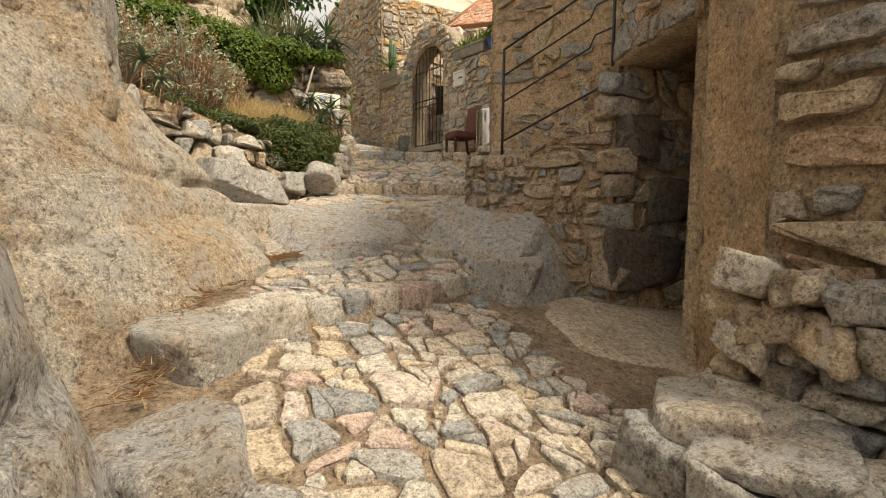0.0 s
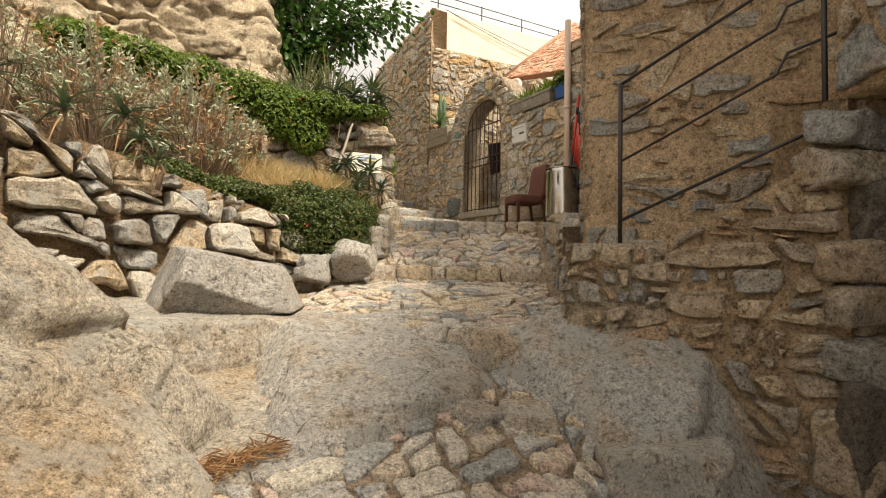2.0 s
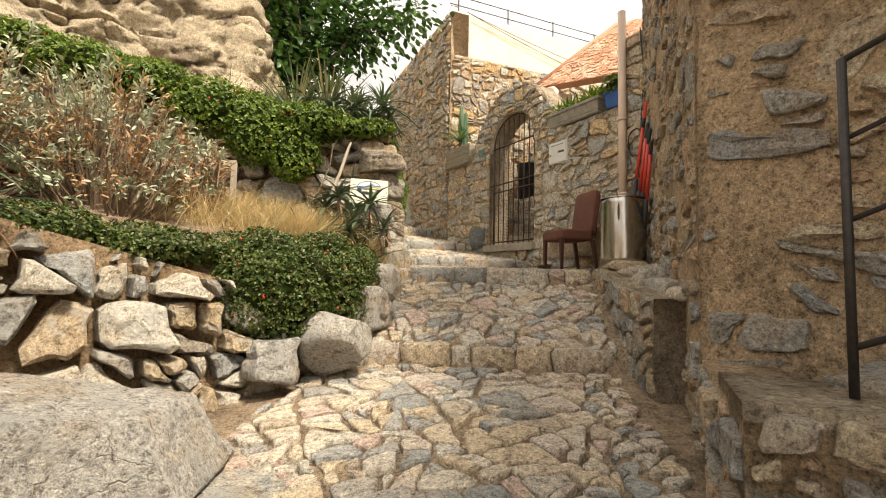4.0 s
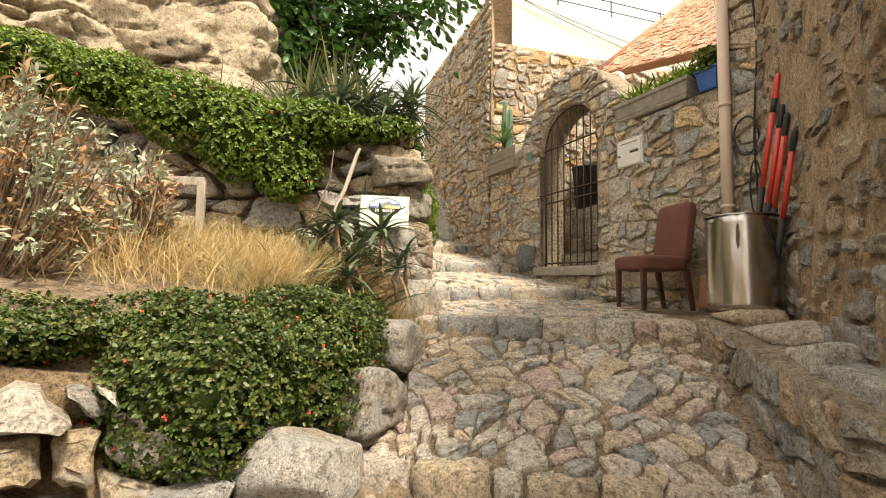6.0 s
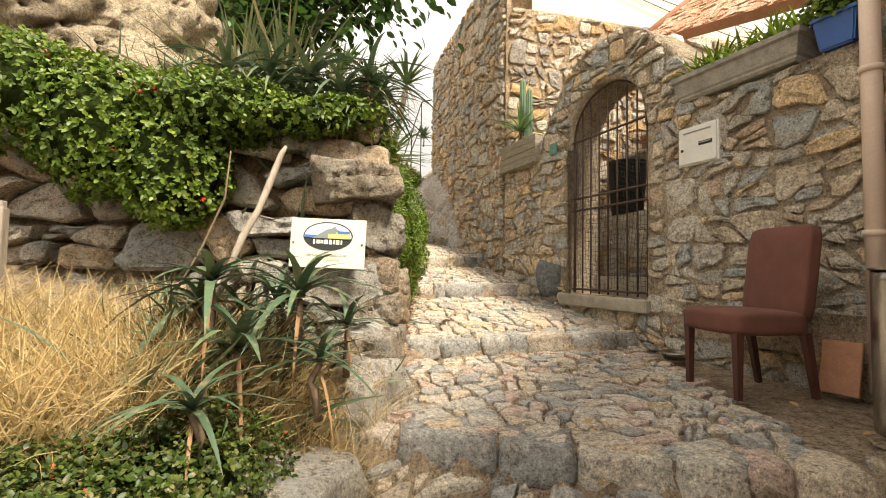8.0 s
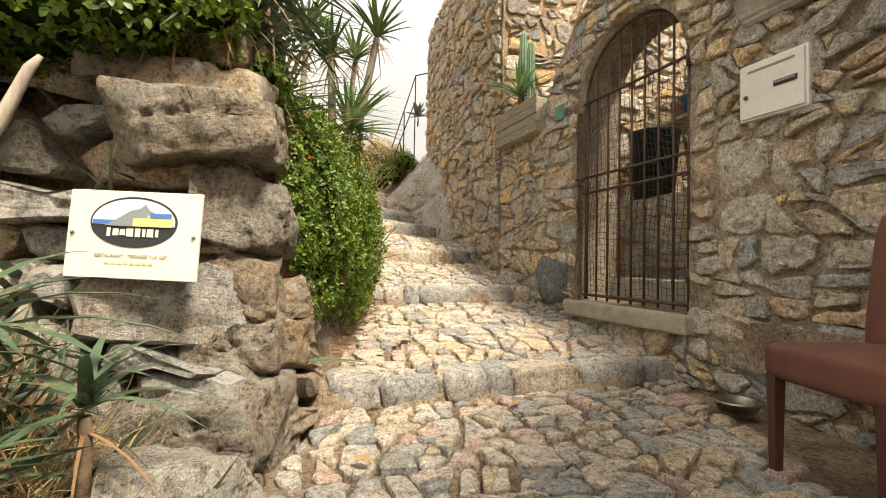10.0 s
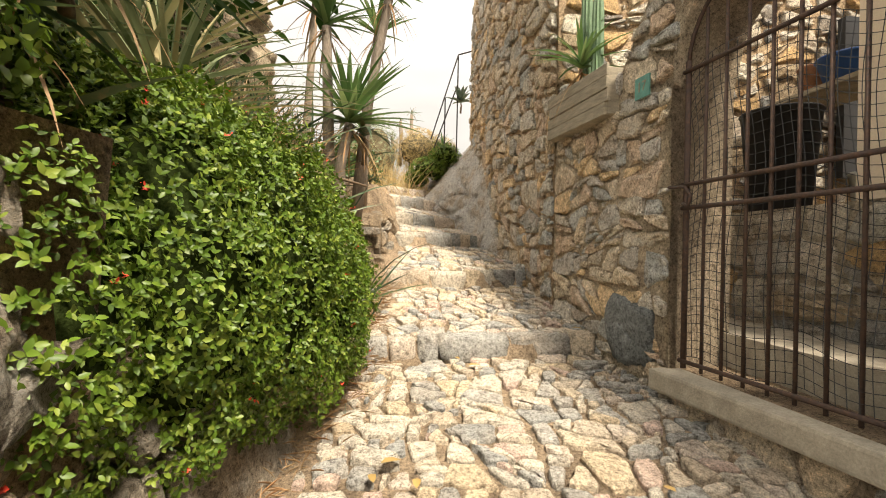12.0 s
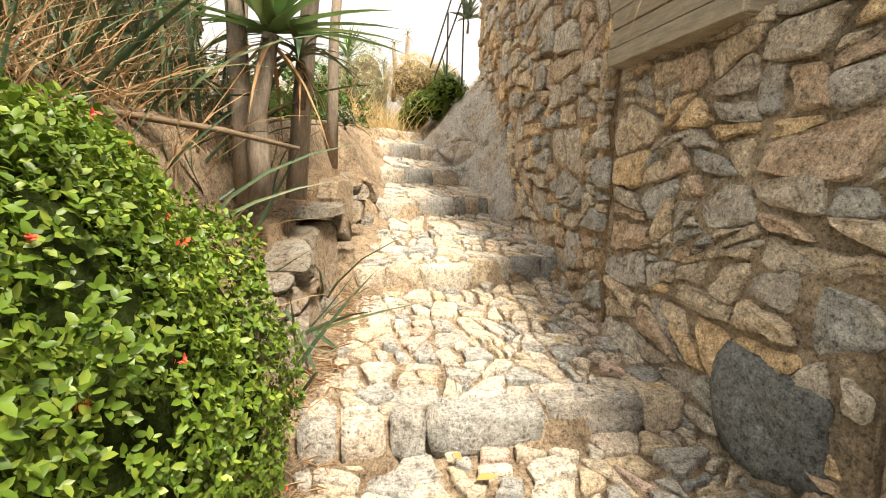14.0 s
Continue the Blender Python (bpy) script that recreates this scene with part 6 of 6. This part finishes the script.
for k, (bx, by, top) in enumerate([(4.84, 6.44, (4.74, 6.07, 4.04)), (4.87, 6.40, (4.74, 6.05, 3.82)), (4.89, 6.36, (4.71, 6.00, 3.74)), (4.90, 6.30, (4.60, 5.88, 3.58))]):
    t = thing("long_handled_tool", "red long-handled tool with black grip standing in the steel bin", "tool", "tools in the bin")
    a, b = Vector((bx, by, BIN.z + 0.06)), Vector(top)
    part("shaft", tube_bm([a.lerp(b, 0.5), a.lerp(b, 0.9)], 0.017, 10), M_RED, t, "red tube", True)
    part("socket", tube_bm([a, a.lerp(b, 0.25), a.lerp(b, 0.52)], [0.022, 0.020, 0.021], 10), M_BLACK, t, "", True)
    grip_mat = M_RED if k == 0 else M_BLACK
    part("grip", tube_bm([a.lerp(b, 0.89), a.lerp(b, 0.90), a.lerp(b, 0.985), b], [0.018, 0.020, 0.019, 0.012], 10), grip_mat, t, "", True)
    if k == 0:
        part("band", tube_bm([a.lerp(b, 0.84), a.lerp(b, 0.9)], 0.0195, 10), M_BLACK, t, "black band", True)

# chair in a stretch cover
CH = Matrix.Translation((4.82, 7.35, 2.405)) @ Matrix.Rotation(radians(-8), 4, "Z")
chair = thing("chair", "brown fabric-covered dining chair with dark wooden legs", "chair", at=CH)


def cushion(sx, sy, sz, centre, puff, turn=None):
    bm = bmesh.new()
    bmesh.ops.create_cube(bm, size=1.0)
    bmesh.ops.subdivide_edges(bm, edges=bm.edges[:], cuts=7, use_grid_fill=True)
    for v in bm.verts:
        s = v.co * 2
        q = Vector((s.x, s.y, s.z))
        e = [abs(c) for c in q]
        k = 1 - 0.055 * max(0, e[0] ** 6 + e[1] ** 6 + e[2] ** 6 - 1)
        q *= k
        bulge = puff * (1 - s.x ** 2) * (1 - s.y ** 2) if abs(s.z) > 0.99 else 0
        v.co = Vector((q.x * sx / 2, q.y * sy / 2, q.z * sz / 2 + math.copysign(bulge, s.z)))
        v.co += Vector((1, 1, 1)) * 0.002 * noise.noise(Vector(v.co) * 14)
    bmesh.ops.transform(bm, matrix=Matrix.Translation(centre) @ (turn or Matrix.Identity(4)), verts=bm.verts[:])
    return bm


part("seat", cushion(0.46, 0.46, 0.13, (-0.02, 0, 0.41), 0.012), M_FABRIC, chair, "", True)
part("backrest", cushion(0.56, 0.45, 0.09, (0.235, 0, 0.69), 0.008, Matrix.Rotation(radians(-82), 4, "Y")), M_FABRIC, chair, "", True)
for x, y, k in ((-0.21, -0.20, 0), (-0.21, 0.20, 0), (0.20, -0.20, 1), (0.20, 0.20, 1)):
    part("leg", tube_bm([(x + 0.06 * k, y, 0.0), (x, y, 0.36)], [0.021, 0.030], 4), M_LEGWOOD, chair)
bowl = thing("metal_bowl", "shallow stainless steel bowl on the paving", "bowl", at=Matrix.Translation((5.02, 8.12, 2.44)))
bm = bmesh.new()
rings = []
for rr, z in ((0.0, 0.006), (0.07, 0.006), (0.10, 0.05), (0.118, 0.055), (0.120, 0.050), (0.108, 0.045), (0.085, 0.0), (0.0, 0.0)):
    rings.append([bm.verts.new((max(rr, 0.001) * math.cos(6.2832 * i / 32), max(rr, 0.001) * math.sin(6.2832 * i / 32), z)) for i in range(32)])
for a, b in zip(rings, rings[1:]):
    for i in range(32):
        bm.faces.new((a[i], a[(i + 1) % 32], b[(i + 1) % 32], b[i]))
part("body", bm, M_STEEL, bowl, "", True)
tile = part("terracotta_tile", box_bm(0.20, 0.02, 0.30, (0, 0, 0.15), 0.006), M_TERRA)
tile.matrix_basis = pose(5.22, 7.12, 2.42, 10, 0, 96)
tagged(tile, "terracotta tile leaning on the wall behind the chair", "tile")

# ---------------------------------------------------------------- handrail of the house stair
rail = thing("stair_rail", "thin dark iron handrail with sloping bars beside the stair", "railing")
RA, RB, RC = Vector((2.76, 3.51, 1.93)), Vector((3.22, 2.66, 2.36)), Vector((3.50, 2.10, 2.60))
for p, h in ((RA, 0.98), (RB, 1.02)):
    part("post", tube_bm([p, p + Vector((0, 0, h))], 0.013, 8), M_RAIL, rail, "", True)
for k, h in enumerate((0.975, 0.74, 0.50, 0.14)):
    a, b = RA + Vector((0, 0, h)), RB + Vector((0, 0, h + (0.02 if k < 3 else 0.0)))
    c = RC + Vector((0, 0, h))
    if k in (1, 2):
        part("bar", tube_bm([a, a.lerp(b, 0.80), a.lerp(b, 0.85) + Vector((0, 0, 0.08)), b + Vector((0, 0, 0.05)), c], 0.008, 8), M_RAIL, rail, "", True)
    else:
        part("bar", tube_bm([a, b, c], 0.010, 8), M_RAIL, rail, "", True)

# ---------------------------------------------------------------- beyond the gate wall
roof = thing("tiled_roof", "sloping terracotta roof with crumbled pale tiles", "roof")
rr = random.Random(41)
E0, UPV, ALONG = Vector((5.95, 9.75, 5.80)), Vector((0.76, 0.0, 0.65)), Vector((0.10, -1.0, -0.24)).normalized()
NORM = ALONG.cross(UPV).normalized()
if NORM.z < 0:
    NORM = -NORM
bm = bmesh.new()
corners = [E0, E0 + ALONG * 3.2, E0 + ALONG * 3.2 + UPV * 2.6, E0 + UPV * 2.6]
lo = [bm.verts.new(p - NORM * 0.10) for p in corners]
hi = [bm.verts.new(p) for p in corners]
bm.faces.new(lo[::-1])
bm.faces.new(hi)
for i in range(4):
    bm.faces.new((lo[i], lo[(i + 1) % 4], hi[(i + 1) % 4], hi[i]))
part("deck", bm, M_TERRA, roof)
inside_roof = lambda u, v: 0 < u < 3.2 and 0 < v < 2.6
geos = [stone_geo(c, 0.006, 0.012 * rr.uniform(0.6, 1.6), 0.02, rr, 0.004, 0.1, 0.15, 1.0) for c in split_cells(inside_roof, 0, 3.2, 0, 2.6, 0.11, 1.2, rr)]
vs, fs = [], []
for g in geos:
    if g:
        o = len(vs)
        vs += [E0 + ALONG * u + UPV * v + NORM * w for u, v, w in g[0]]
        fs += [tuple(i + o for i in f) for f in g[1]]
tagged(mesh_object("tile_shards", vs, fs, M_ROOF, roof, "crumbled terracotta tile shards", False), kind="stuff")
part("verge", tube_bm([E0 - ALONG * 0.02, E0 - ALONG * 0.02 + UPV * 2.6], 0.05, 8), M_TERRA, roof, "", True)
drain = thing("roof_drain", "white bent plastic roof drain pipe", "pipe")
part("pipe", tube_bm([(5.88, 9.45, 5.62), (5.82, 9.2, 5.52), (5.80, 9.0, 5.47), (5.79, 8.93, 5.42), (5.79, 8.91, 5.3), (5.79, 8.91, 4.6)], 0.05, 12), M_PVC, drain, "", True)
rl = thing("roof_rail", "thin iron rail on the parapet of the tall house", "railing")
for x in (5.1, 6.3, 7.5, 8.7):
    part("post", tube_bm([(x, 11.3, 7.78), (x, 11.3, 8.25)], 0.014, 6), M_RAIL, rl)
for z in (8.22, 8.02):
    part("bar", tube_bm([(4.9, 11.3, z), (9.2, 11.3, z)], 0.010, 6), M_RAIL, rl)
wire = thing("overhead_cable", "thin black cable sagging across the stucco", "cable")
for k in range(2):
    part("strand", tube_bm([(5.2 + t * 4.2, 11.08, 7.78 - 0.9 * t + 0.25 * k * t - 0.08 * math.sin(math.pi * t)) for t in np.linspace(0, 1, 12)], 0.007, 5), M_BLACK, wire)
# courtyard: stone bench, black tub, pots
stone_wall("wall_court_bench", (5.95, 10.7), (5.95, 8.4), [(0, 2.3, const(2.86), const(3.81))], 1.2, (M_LIGHT, M_LIGHT_I), 0.20, 1.9, "pale stone block bench inside the courtyard", gap=0.008, out=0.02, mortar=M_MORTAR_GREY, seed=91, slant=0.1)
prism("court_step", [(5.45, 8.3), (5.95, 8.3), (5.95, 10.5), (5.4, 10.5)], 2.86, 3.05, M_SILL, "low stone step inside the courtyard", "step")
prism("court_pillar", [(6.2, 9.30), (6.42, 9.30), (6.42, 9.74), (6.2, 9.74)], 3.52, 5.6, M_STUCCO, "cream plastered pillar inside the courtyard", "pillar")


def bucket(name, label, at, r0, r1, h, mat, category="bucket"):
    t = thing(name, label, category, at=Matrix.Translation(at))
    bm = bmesh.new()
    prof = [(r0, 0), (r1, h), (r1 + 0.012, h), (r1 + 0.012, h - 0.03), (r1, h - 0.03)]
    rings = [[bm.verts.new((a * math.cos(6.2832 * i / 28), a * math.sin(6.2832 * i / 28), z)) for i in range(28)] for a, z in prof[:3]]
    rings.append([bm.verts.new((r1 * 0.95 * math.cos(6.2832 * i / 28), r1 * 0.95 * math.sin(6.2832 * i / 28), h - 0.02)) for i in range(28)])
    for a, b in zip(rings, rings[1:]):
        for i in range(28):
            bm.faces.new((a[i], a[(i + 1) % 28], b[(i + 1) % 28], b[i]))
    bm.faces.new(rings[0][::-1])
    bm.faces.new(rings[-1])
    part("body", bm, mat, t, "", True)
    part("lip", tube_bm([(r1 * math.cos(a), r1 * math.sin(a), h) for a in np.linspace(0, 6.2832, 29)], 0.010, 6, False), mat, t, "", True)
    return t


tub = bucket("black_tub", "large black plastic tub on the courtyard bench", (6.28, 10.38, 3.82), 0.19, 0.25, 0.72, M_BLACK, "tub")
bucket("white_bucket", "white plastic bucket behind the gate", (6.62, 10.0, 3.82), 0.11, 0.13, 0.24, M_WHITE)
bucket("blue_bowl", "blue glazed flower pot on a shelf behind the gate", (6.9, 10.45, 4.82), 0.14, 0.20, 0.20, M_BLUEPOT, "flower pot")
bucket("terracotta_pot", "terracotta pot on a shelf behind the gate", (6.95, 10.75, 4.82), 0.10, 0.14, 0.24, M_TERRA, "flower pot")
shelf = thing("plant_shelf", "simple wooden shelf with pots in the courtyard", "shelf")
part("board", box_bm(0.5, 0.9, 0.04, (6.95, 10.55, 4.80), 0.006), M_PLANK, shelf)
for y in (10.15, 10.95):
    part("upright", box_bm(0.05, 0.05, 0.98, (6.95, y, 4.30), 0.006), M_PLANK, shelf)
# solid slab, no hole: the dark inside of the opening is its black colour
prism("opening_dark", [(7.35, 10.9), (8.0, 10.9), (8.0, 10.97), (7.35, 10.97)], 4.2, 5.6, M_BLACK, "flat black slab standing in for a window's dark inside", "window")

# ---------------------------------------------------------------- things on the uphill side
SIGN = Matrix.Translation((2.432, 7.80, 3.215)) @ Matrix.Rotation(radians(-14), 4, "Z") @ Matrix.Rotation(radians(-3), 4, "X") @ Matrix.Rotation(radians(1.5), 4, "Y") @ Matrix.Scale(0.88, 4)
sign = thing("sign_board", "cream enamelled sign board with an oval landscape emblem", "sign", at=SIGN)
part("board", box_bm(0.47, 0.012, 0.31, (0, 0, 0), 0.003), M_CREAM, sign)


def flat_shape(points, y, mat, name, parent, label=""):
    bm = bmesh.new()
    a = [bm.verts.new((x, y, z)) for x, z in points]
    b = [bm.verts.new((x, y + 0.0015, z)) for x, z in points]
    bm.faces.new(a)
    bm.faces.new(b[::-1])
    for i in range(len(points)):
        bm.faces.new((a[i], b[i], b[(i + 1) % len(points)], a[(i + 1) % len(points)]))
    bmesh.ops.recalc_face_normals(bm, faces=bm.faces[:])
    return part(name, bm, mat, parent, label)


oval = lambda a, b, lo=0.0, hi=6.2832, n=40: [(a * math.cos(t), 0.045 + b * math.sin(t)) for t in np.linspace(lo, hi, n, endpoint=hi < 6.28)]
M_SKYBLUE = plain_mat("pale_blue_ink", (0.55, 0.60, 0.72), 0.5, 0, 0.05)
M_SEABLUE = plain_mat("sea_blue_ink", (0.05, 0.16, 0.45), 0.5, 0, 0.05)
M_GREYINK = plain_mat("grey_green_ink", (0.22, 0.25, 0.24), 0.5, 0, 0.05)
M_YELLOWINK = plain_mat("yellow_ink", (0.62, 0.52, 0.22), 0.5, 0, 0.05)
M_TAN = plain_mat("faded_print", (0.42, 0.38, 0.28), 0.6, 0, 0.05)
flat_shape([(0.155 * math.cos(t), 0.045 + 0.090 * math.sin(t)) for t in np.linspace(0, 6.2832, 48)[:-1]], -0.0085, M_INK, "emblem", sign, "black oval emblem")
flat_shape([(0.147 * math.cos(t), 0.045 + 0.082 * math.sin(t)) for t in np.linspace(-0.15, 3.29, 30)], -0.0105, M_SKYBLUE, "emblem_sky", sign, "pale sky of the emblem")
flat_shape([(-0.144, 0.035), (-0.144, 0.050), (-0.05, 0.050), (-0.05, 0.035)], -0.0122, M_SEABLUE, "emblem_sea", sign)
flat_shape([(-0.10, 0.030), (-0.045, 0.062), (-0.01, 0.085), (0.02, 0.092), (0.04, 0.108), (0.055, 0.088), (0.10, 0.068), (0.10, 0.030)], -0.0138, M_GREYINK, "emblem_hill", sign, "grey hill of the emblem")
flat_shape([(0.0, 0.030), (0.0, 0.058), (0.05, 0.060), (0.05, 0.070), (0.140, 0.072), (0.140, 0.030)], -0.0152, M_YELLOWINK, "emblem_houses", sign)
flat_shape([(0.06, 0.062), (0.06, 0.078), (0.135, 0.078), (0.135, 0.062)], -0.0166, M_SEABLUE, "emblem_roof", sign)
for k, (x, w, h) in enumerate([(-0.085, 0.012, 0.030), (-0.060, 0.020, 0.024), (-0.036, 0.018, 0.020), (-0.010, 0.024, 0.028), (0.018, 0.018, 0.030), (0.040, 0.010, 0.026), (0.062, 0.022, 0.028), (0.086, 0.010, 0.026)]):
    flat_shape([(x - w / 2, 0.008 - h / 2), (x - w / 2, 0.008 + h / 2), (x + w / 2, 0.008 + h / 2), (x + w / 2, 0.008 - h / 2)], -0.0115, M_CREAM, "emblem_stroke", sign)
lettering("RESTAURANT - TERRASSE VUE 360°", 0.0165, M_TAN, sign, pose(0, -0.0075, -0.075, 90, 0, 0), "faded brown capital lettering")
for k in range(8):
    flat_shape([(-0.09 + 0.022 * k, -0.104), (-0.09 + 0.022 * k, -0.096), (-0.075 + 0.022 * k, -0.096), (-0.075 + 0.022 * k, -0.104)], -0.0085, M_YELLOWINK, "print_mark", sign)
for x in (-0.215, 0.215):
    sc = bmesh.new()
    bmesh.ops.create_uvsphere(sc, u_segments=10, v_segments=6, radius=0.008, matrix=Matrix.Translation((x, -0.007, 0.0)))
    part("screw", sc, M_STEEL, sign)
drift = part("dead_branch", tube_bm([(1.94, 7.52, 2.95), (2.02, 7.60, 3.22), (2.08, 7.66, 3.36), (2.13, 7.70, 3.52), (2.18, 7.72, 3.68), (2.20, 7.73, 3.72)], [0.014, 0.019, 0.017, 0.019, 0.015, 0.008], 9), M_DRIFT, None, "", True)
tagged(drift, "bleached grey dead branch leaning on the terrace wall", "branch")
twig = part("dead_branch", tube_bm([(1.72, 7.45, 2.85), (1.86, 7.5, 3.15), (1.95, 7.52, 3.40), (1.97, 7.5, 3.62)], [0.006, 0.006, 0.005, 0.003], 7), M_TWIG, None, "", True)
tagged(twig, "thin brown dead stem beside the sign", "branch")
brown = part("dead_branch", tube_bm([(2.35, 10.0, 3.95), (2.7, 10.3, 4.02), (3.05, 10.45, 3.98), (3.3, 10.55, 3.93)], [0.012, 0.014, 0.012, 0.008], 7), M_TWIG, None, "", True)
tagged(brown, "thin reddish dead branch lying over the hedge", "branch")
# broken wooden bench in the dry grass
bench = thing("broken_bench", "broken weathered wooden bench in dry grass", "bench")
for p, q, w in [((0.45, 7.62, 3.02), (1.08, 7.55, 3.02), 0.07), ((0.62, 7.60, 3.31), (1.08, 7.55, 3.31), 0.06), ((0.45, 7.50, 2.88), (1.05, 7.42, 2.88), 0.06)]:
    p, q = Vector(p), Vector(q)
    bm = box_bm((q - p).length, 0.03, w, (0, 0, 0), 0.004)
    ob = part("rail", bm, M_DRIFT, bench)
    ob.matrix_basis = Matrix.Translation((p + q) / 2) @ Matrix.Rotation(math.atan2(q.y - p.y, q.x - p.x), 4, "Z")
for x in (0.48, 1.06):
    part("post", box_bm(0.055, 0.05, 0.62, (x, 7.55, 3.0), 0.005), M_DRIFT, bench)
for k in range(5):
    bm = box_bm(0.055, 0.02, 0.55, (0, 0, 0), 0.003)
    ob = part("slat", bm, M_DRIFT, bench)
    ob.matrix_basis = pose(0.46 + 0.09 * k, 7.50, 3.08, 0, -38 + 5 * k, 0)
# fallen leaves
rl2 = random.Random(77)
for k in range(26):
    y = rl2.uniform(6.5, 11.2)
    x = rl2.uniform(left_edge_x(y) + 0.15, 4.8)
    p = Vector((x, y, path_z((x, y)) + 0.03))
    ob = leaves_object("fallen_leaf", [(Vector((0, 0, 0)), Vector((1, 0, 0.1)), Vector((0, 0, 1)), rl2.uniform(0.05, 0.09))], M_LITTER, None, "", k, 0.5, 0.12)
    ob.matrix_basis = Matrix.Translation(p) @ Matrix.Rotation(rl2.uniform(0, 6.28), 4, "Z")
    tagged(ob, "curled yellow-brown fallen leaf on the paving", "leaf", "fallen leaves")
# rail at the top of the steps
tr = thing("top_rail", "thin black handrail at the top of the steps", "railing")
for a, b in [((4.38, 15.5, 5.1), (4.38, 15.5, 6.2)), ((4.60, 15.5, 5.2), (4.60, 15.5, 6.98)), ((4.14, 15.5, 5.45), (4.60, 15.5, 6.98)), ((4.20, 15.5, 5.3), (4.60, 15.5, 6.45)), ((4.60, 15.5, 6.98), (4.84, 15.5, 7.06))]:
    part("bar", tube_bm([a, b], 0.012, 6), M_RAIL, tr)
M_BLUESTONE = stone_mat("blue_grey_stone", [(0.15, 0.165, 0.165), (0.16, 0.17, 0.17)], stain=(0.10, 0.11, 0.11), stain_amount=0.6)
# dark round stone at the foot of the gate wall
block_rock("corner_stone", (5.0, 10.06, 3.0), (0.065, 0.22, 0.21), 8, M_BLUESTONE, "dark blue-grey rounded stone at the wall foot", 401, (0, -8), 4, 0.02)
# tufts by the start
dry_tangle("dry_tuft", "dry grass tuft on the small wall", [((1.95, 0.45), (2.05, 0.7), 0.05)], 10, 0.1, 188, M_STRAW)

M_BLUEDOOR = plain_mat("blue_door_paint", (0.05, 0.11, 0.26), 0.6, 0, 0.3, 12, 0.2)
leaf_door = thing("door_leaf", "faded blue wooden door, closed, inside the dark doorway", "door", at=pose(3.72, 1.66, 0.72, 0, 0, -13))
for k in range(4):
    part("board", box_bm(0.138, 0.035, 1.74, (-0.21 + 0.14 * k, 0, 0.87), 0.004, 1), M_BLUEDOOR, leaf_door)
part("ledge", box_bm(0.56, 0.02, 0.10, (0, -0.028, 0.4), 0.004, 1), M_BLUEDOOR, leaf_door)
part("ledge", box_bm(0.56, 0.02, 0.10, (0, -0.028, 1.4), 0.004, 1), M_BLUEDOOR, leaf_door)


# ---------------------------------------------------------------- paving
pavement = tagged(new("pavement"), "irregular granite paving stones of the stepped lane", "paving", kind="structure")


def pave(parent, seed):
    r = random.Random(seed)
    geos = []
    for k in range(len(STEPS) - 1):
        a, b = STEPS[k], STEPS[k + 1]
        xs = [q[0] for q in (a[0], a[1], b[0], b[1])]
        ys = [q[1] for q in (a[0], a[1], b[0], b[1])]
        size = (0.30, 0.145, 0.14, 0.15, 0.135, 0.13, 0.125, 0.12, 0.12, 0.13, 0.15, 0.17, 0.3)[k]
        inside = lambda u, v, k=k: in_tread(k, (u, v), 0.01)
        for c in split_cells(inside, min(xs), max(xs), min(ys), max(ys), size, 1.2, r, 0.38, 0.55):
            g = stone_geo(c, 0.009 * r.uniform(0.5, 2.0), 0.026 * r.uniform(0.6, 1.35), 0.04, r, 0.010, 0.08, 0.04, 1.0)
            if g:
                geos.append(g)
    lay_stones(parent, "paving_stone", geos, lambda u, v, w: (u, v, path_z((u, v)) - 0.026 + w), M_PAVE, M_PAVE_I, near_path, 300, "small_paving_stones")


pave(pavement, 71)


def kerb_row(parent, k, seed):
    """The row of blocks that makes a step's front."""
    r = random.Random(seed)
    (lx, ly), (rx, ry), zb, zt = STEPS[k]
    run = Vector((rx - lx, ry - ly, 0))
    ln = run.length
    run.normalize()
    back = Vector((-run.y, run.x, 0))
    u = ln * 0.52 if k == 3 else 0.0
    while u < ln - 0.08:
        w = min(r.choice((r.uniform(0.14, 0.26), r.uniform(0.26, 0.5))), ln - u)
        d = r.uniform(0.22, 0.34)
        h = zt - zb + 0.05
        bm = bmesh.new()
        bmesh.ops.create_cube(bm, size=1.0)
        bmesh.ops.subdivide_edges(bm, edges=bm.edges[:], cuts=3, use_grid_fill=True)
        for v in bm.verts:
            s = v.co.copy()
            m = max(abs(s.x), abs(s.y), abs(s.z)) or 1
            rnd = s.normalized() * 0.62
            s = s.lerp(rnd, 0.2)
            s += 0.075 * Vector((fbm(s * 2 + Vector((u * 9 + k, 1, 0)), 1.0, 2), fbm(s * 2 + Vector((u * 9 + k, 7, 3)), 1.0, 2), 0.5 * fbm(s * 2 + Vector((k, u * 5, 9)), 1.0, 2)))
            v.co = Vector((s.x * (w - 0.015), s.y * d, s.z * h))
        ob = part("step_stone", bm, M_PAVE, parent, smooth=True)
        c = Vector((lx, ly, 0)) + run * (u + w / 2) + back * (d / 2 - 0.03 + r.uniform(-0.025, 0.025))
        ob.matrix_basis = Matrix.Translation((c.x, c.y, zt - h / 2 + r.uniform(-0.012, 0.012))) @ Matrix.Rotation(math.atan2(run.y, run.x), 4, "Z")
        u += w


for k in range(2, len(STEPS) - 1):
    kerb_row(pavement, k, 80 + k)
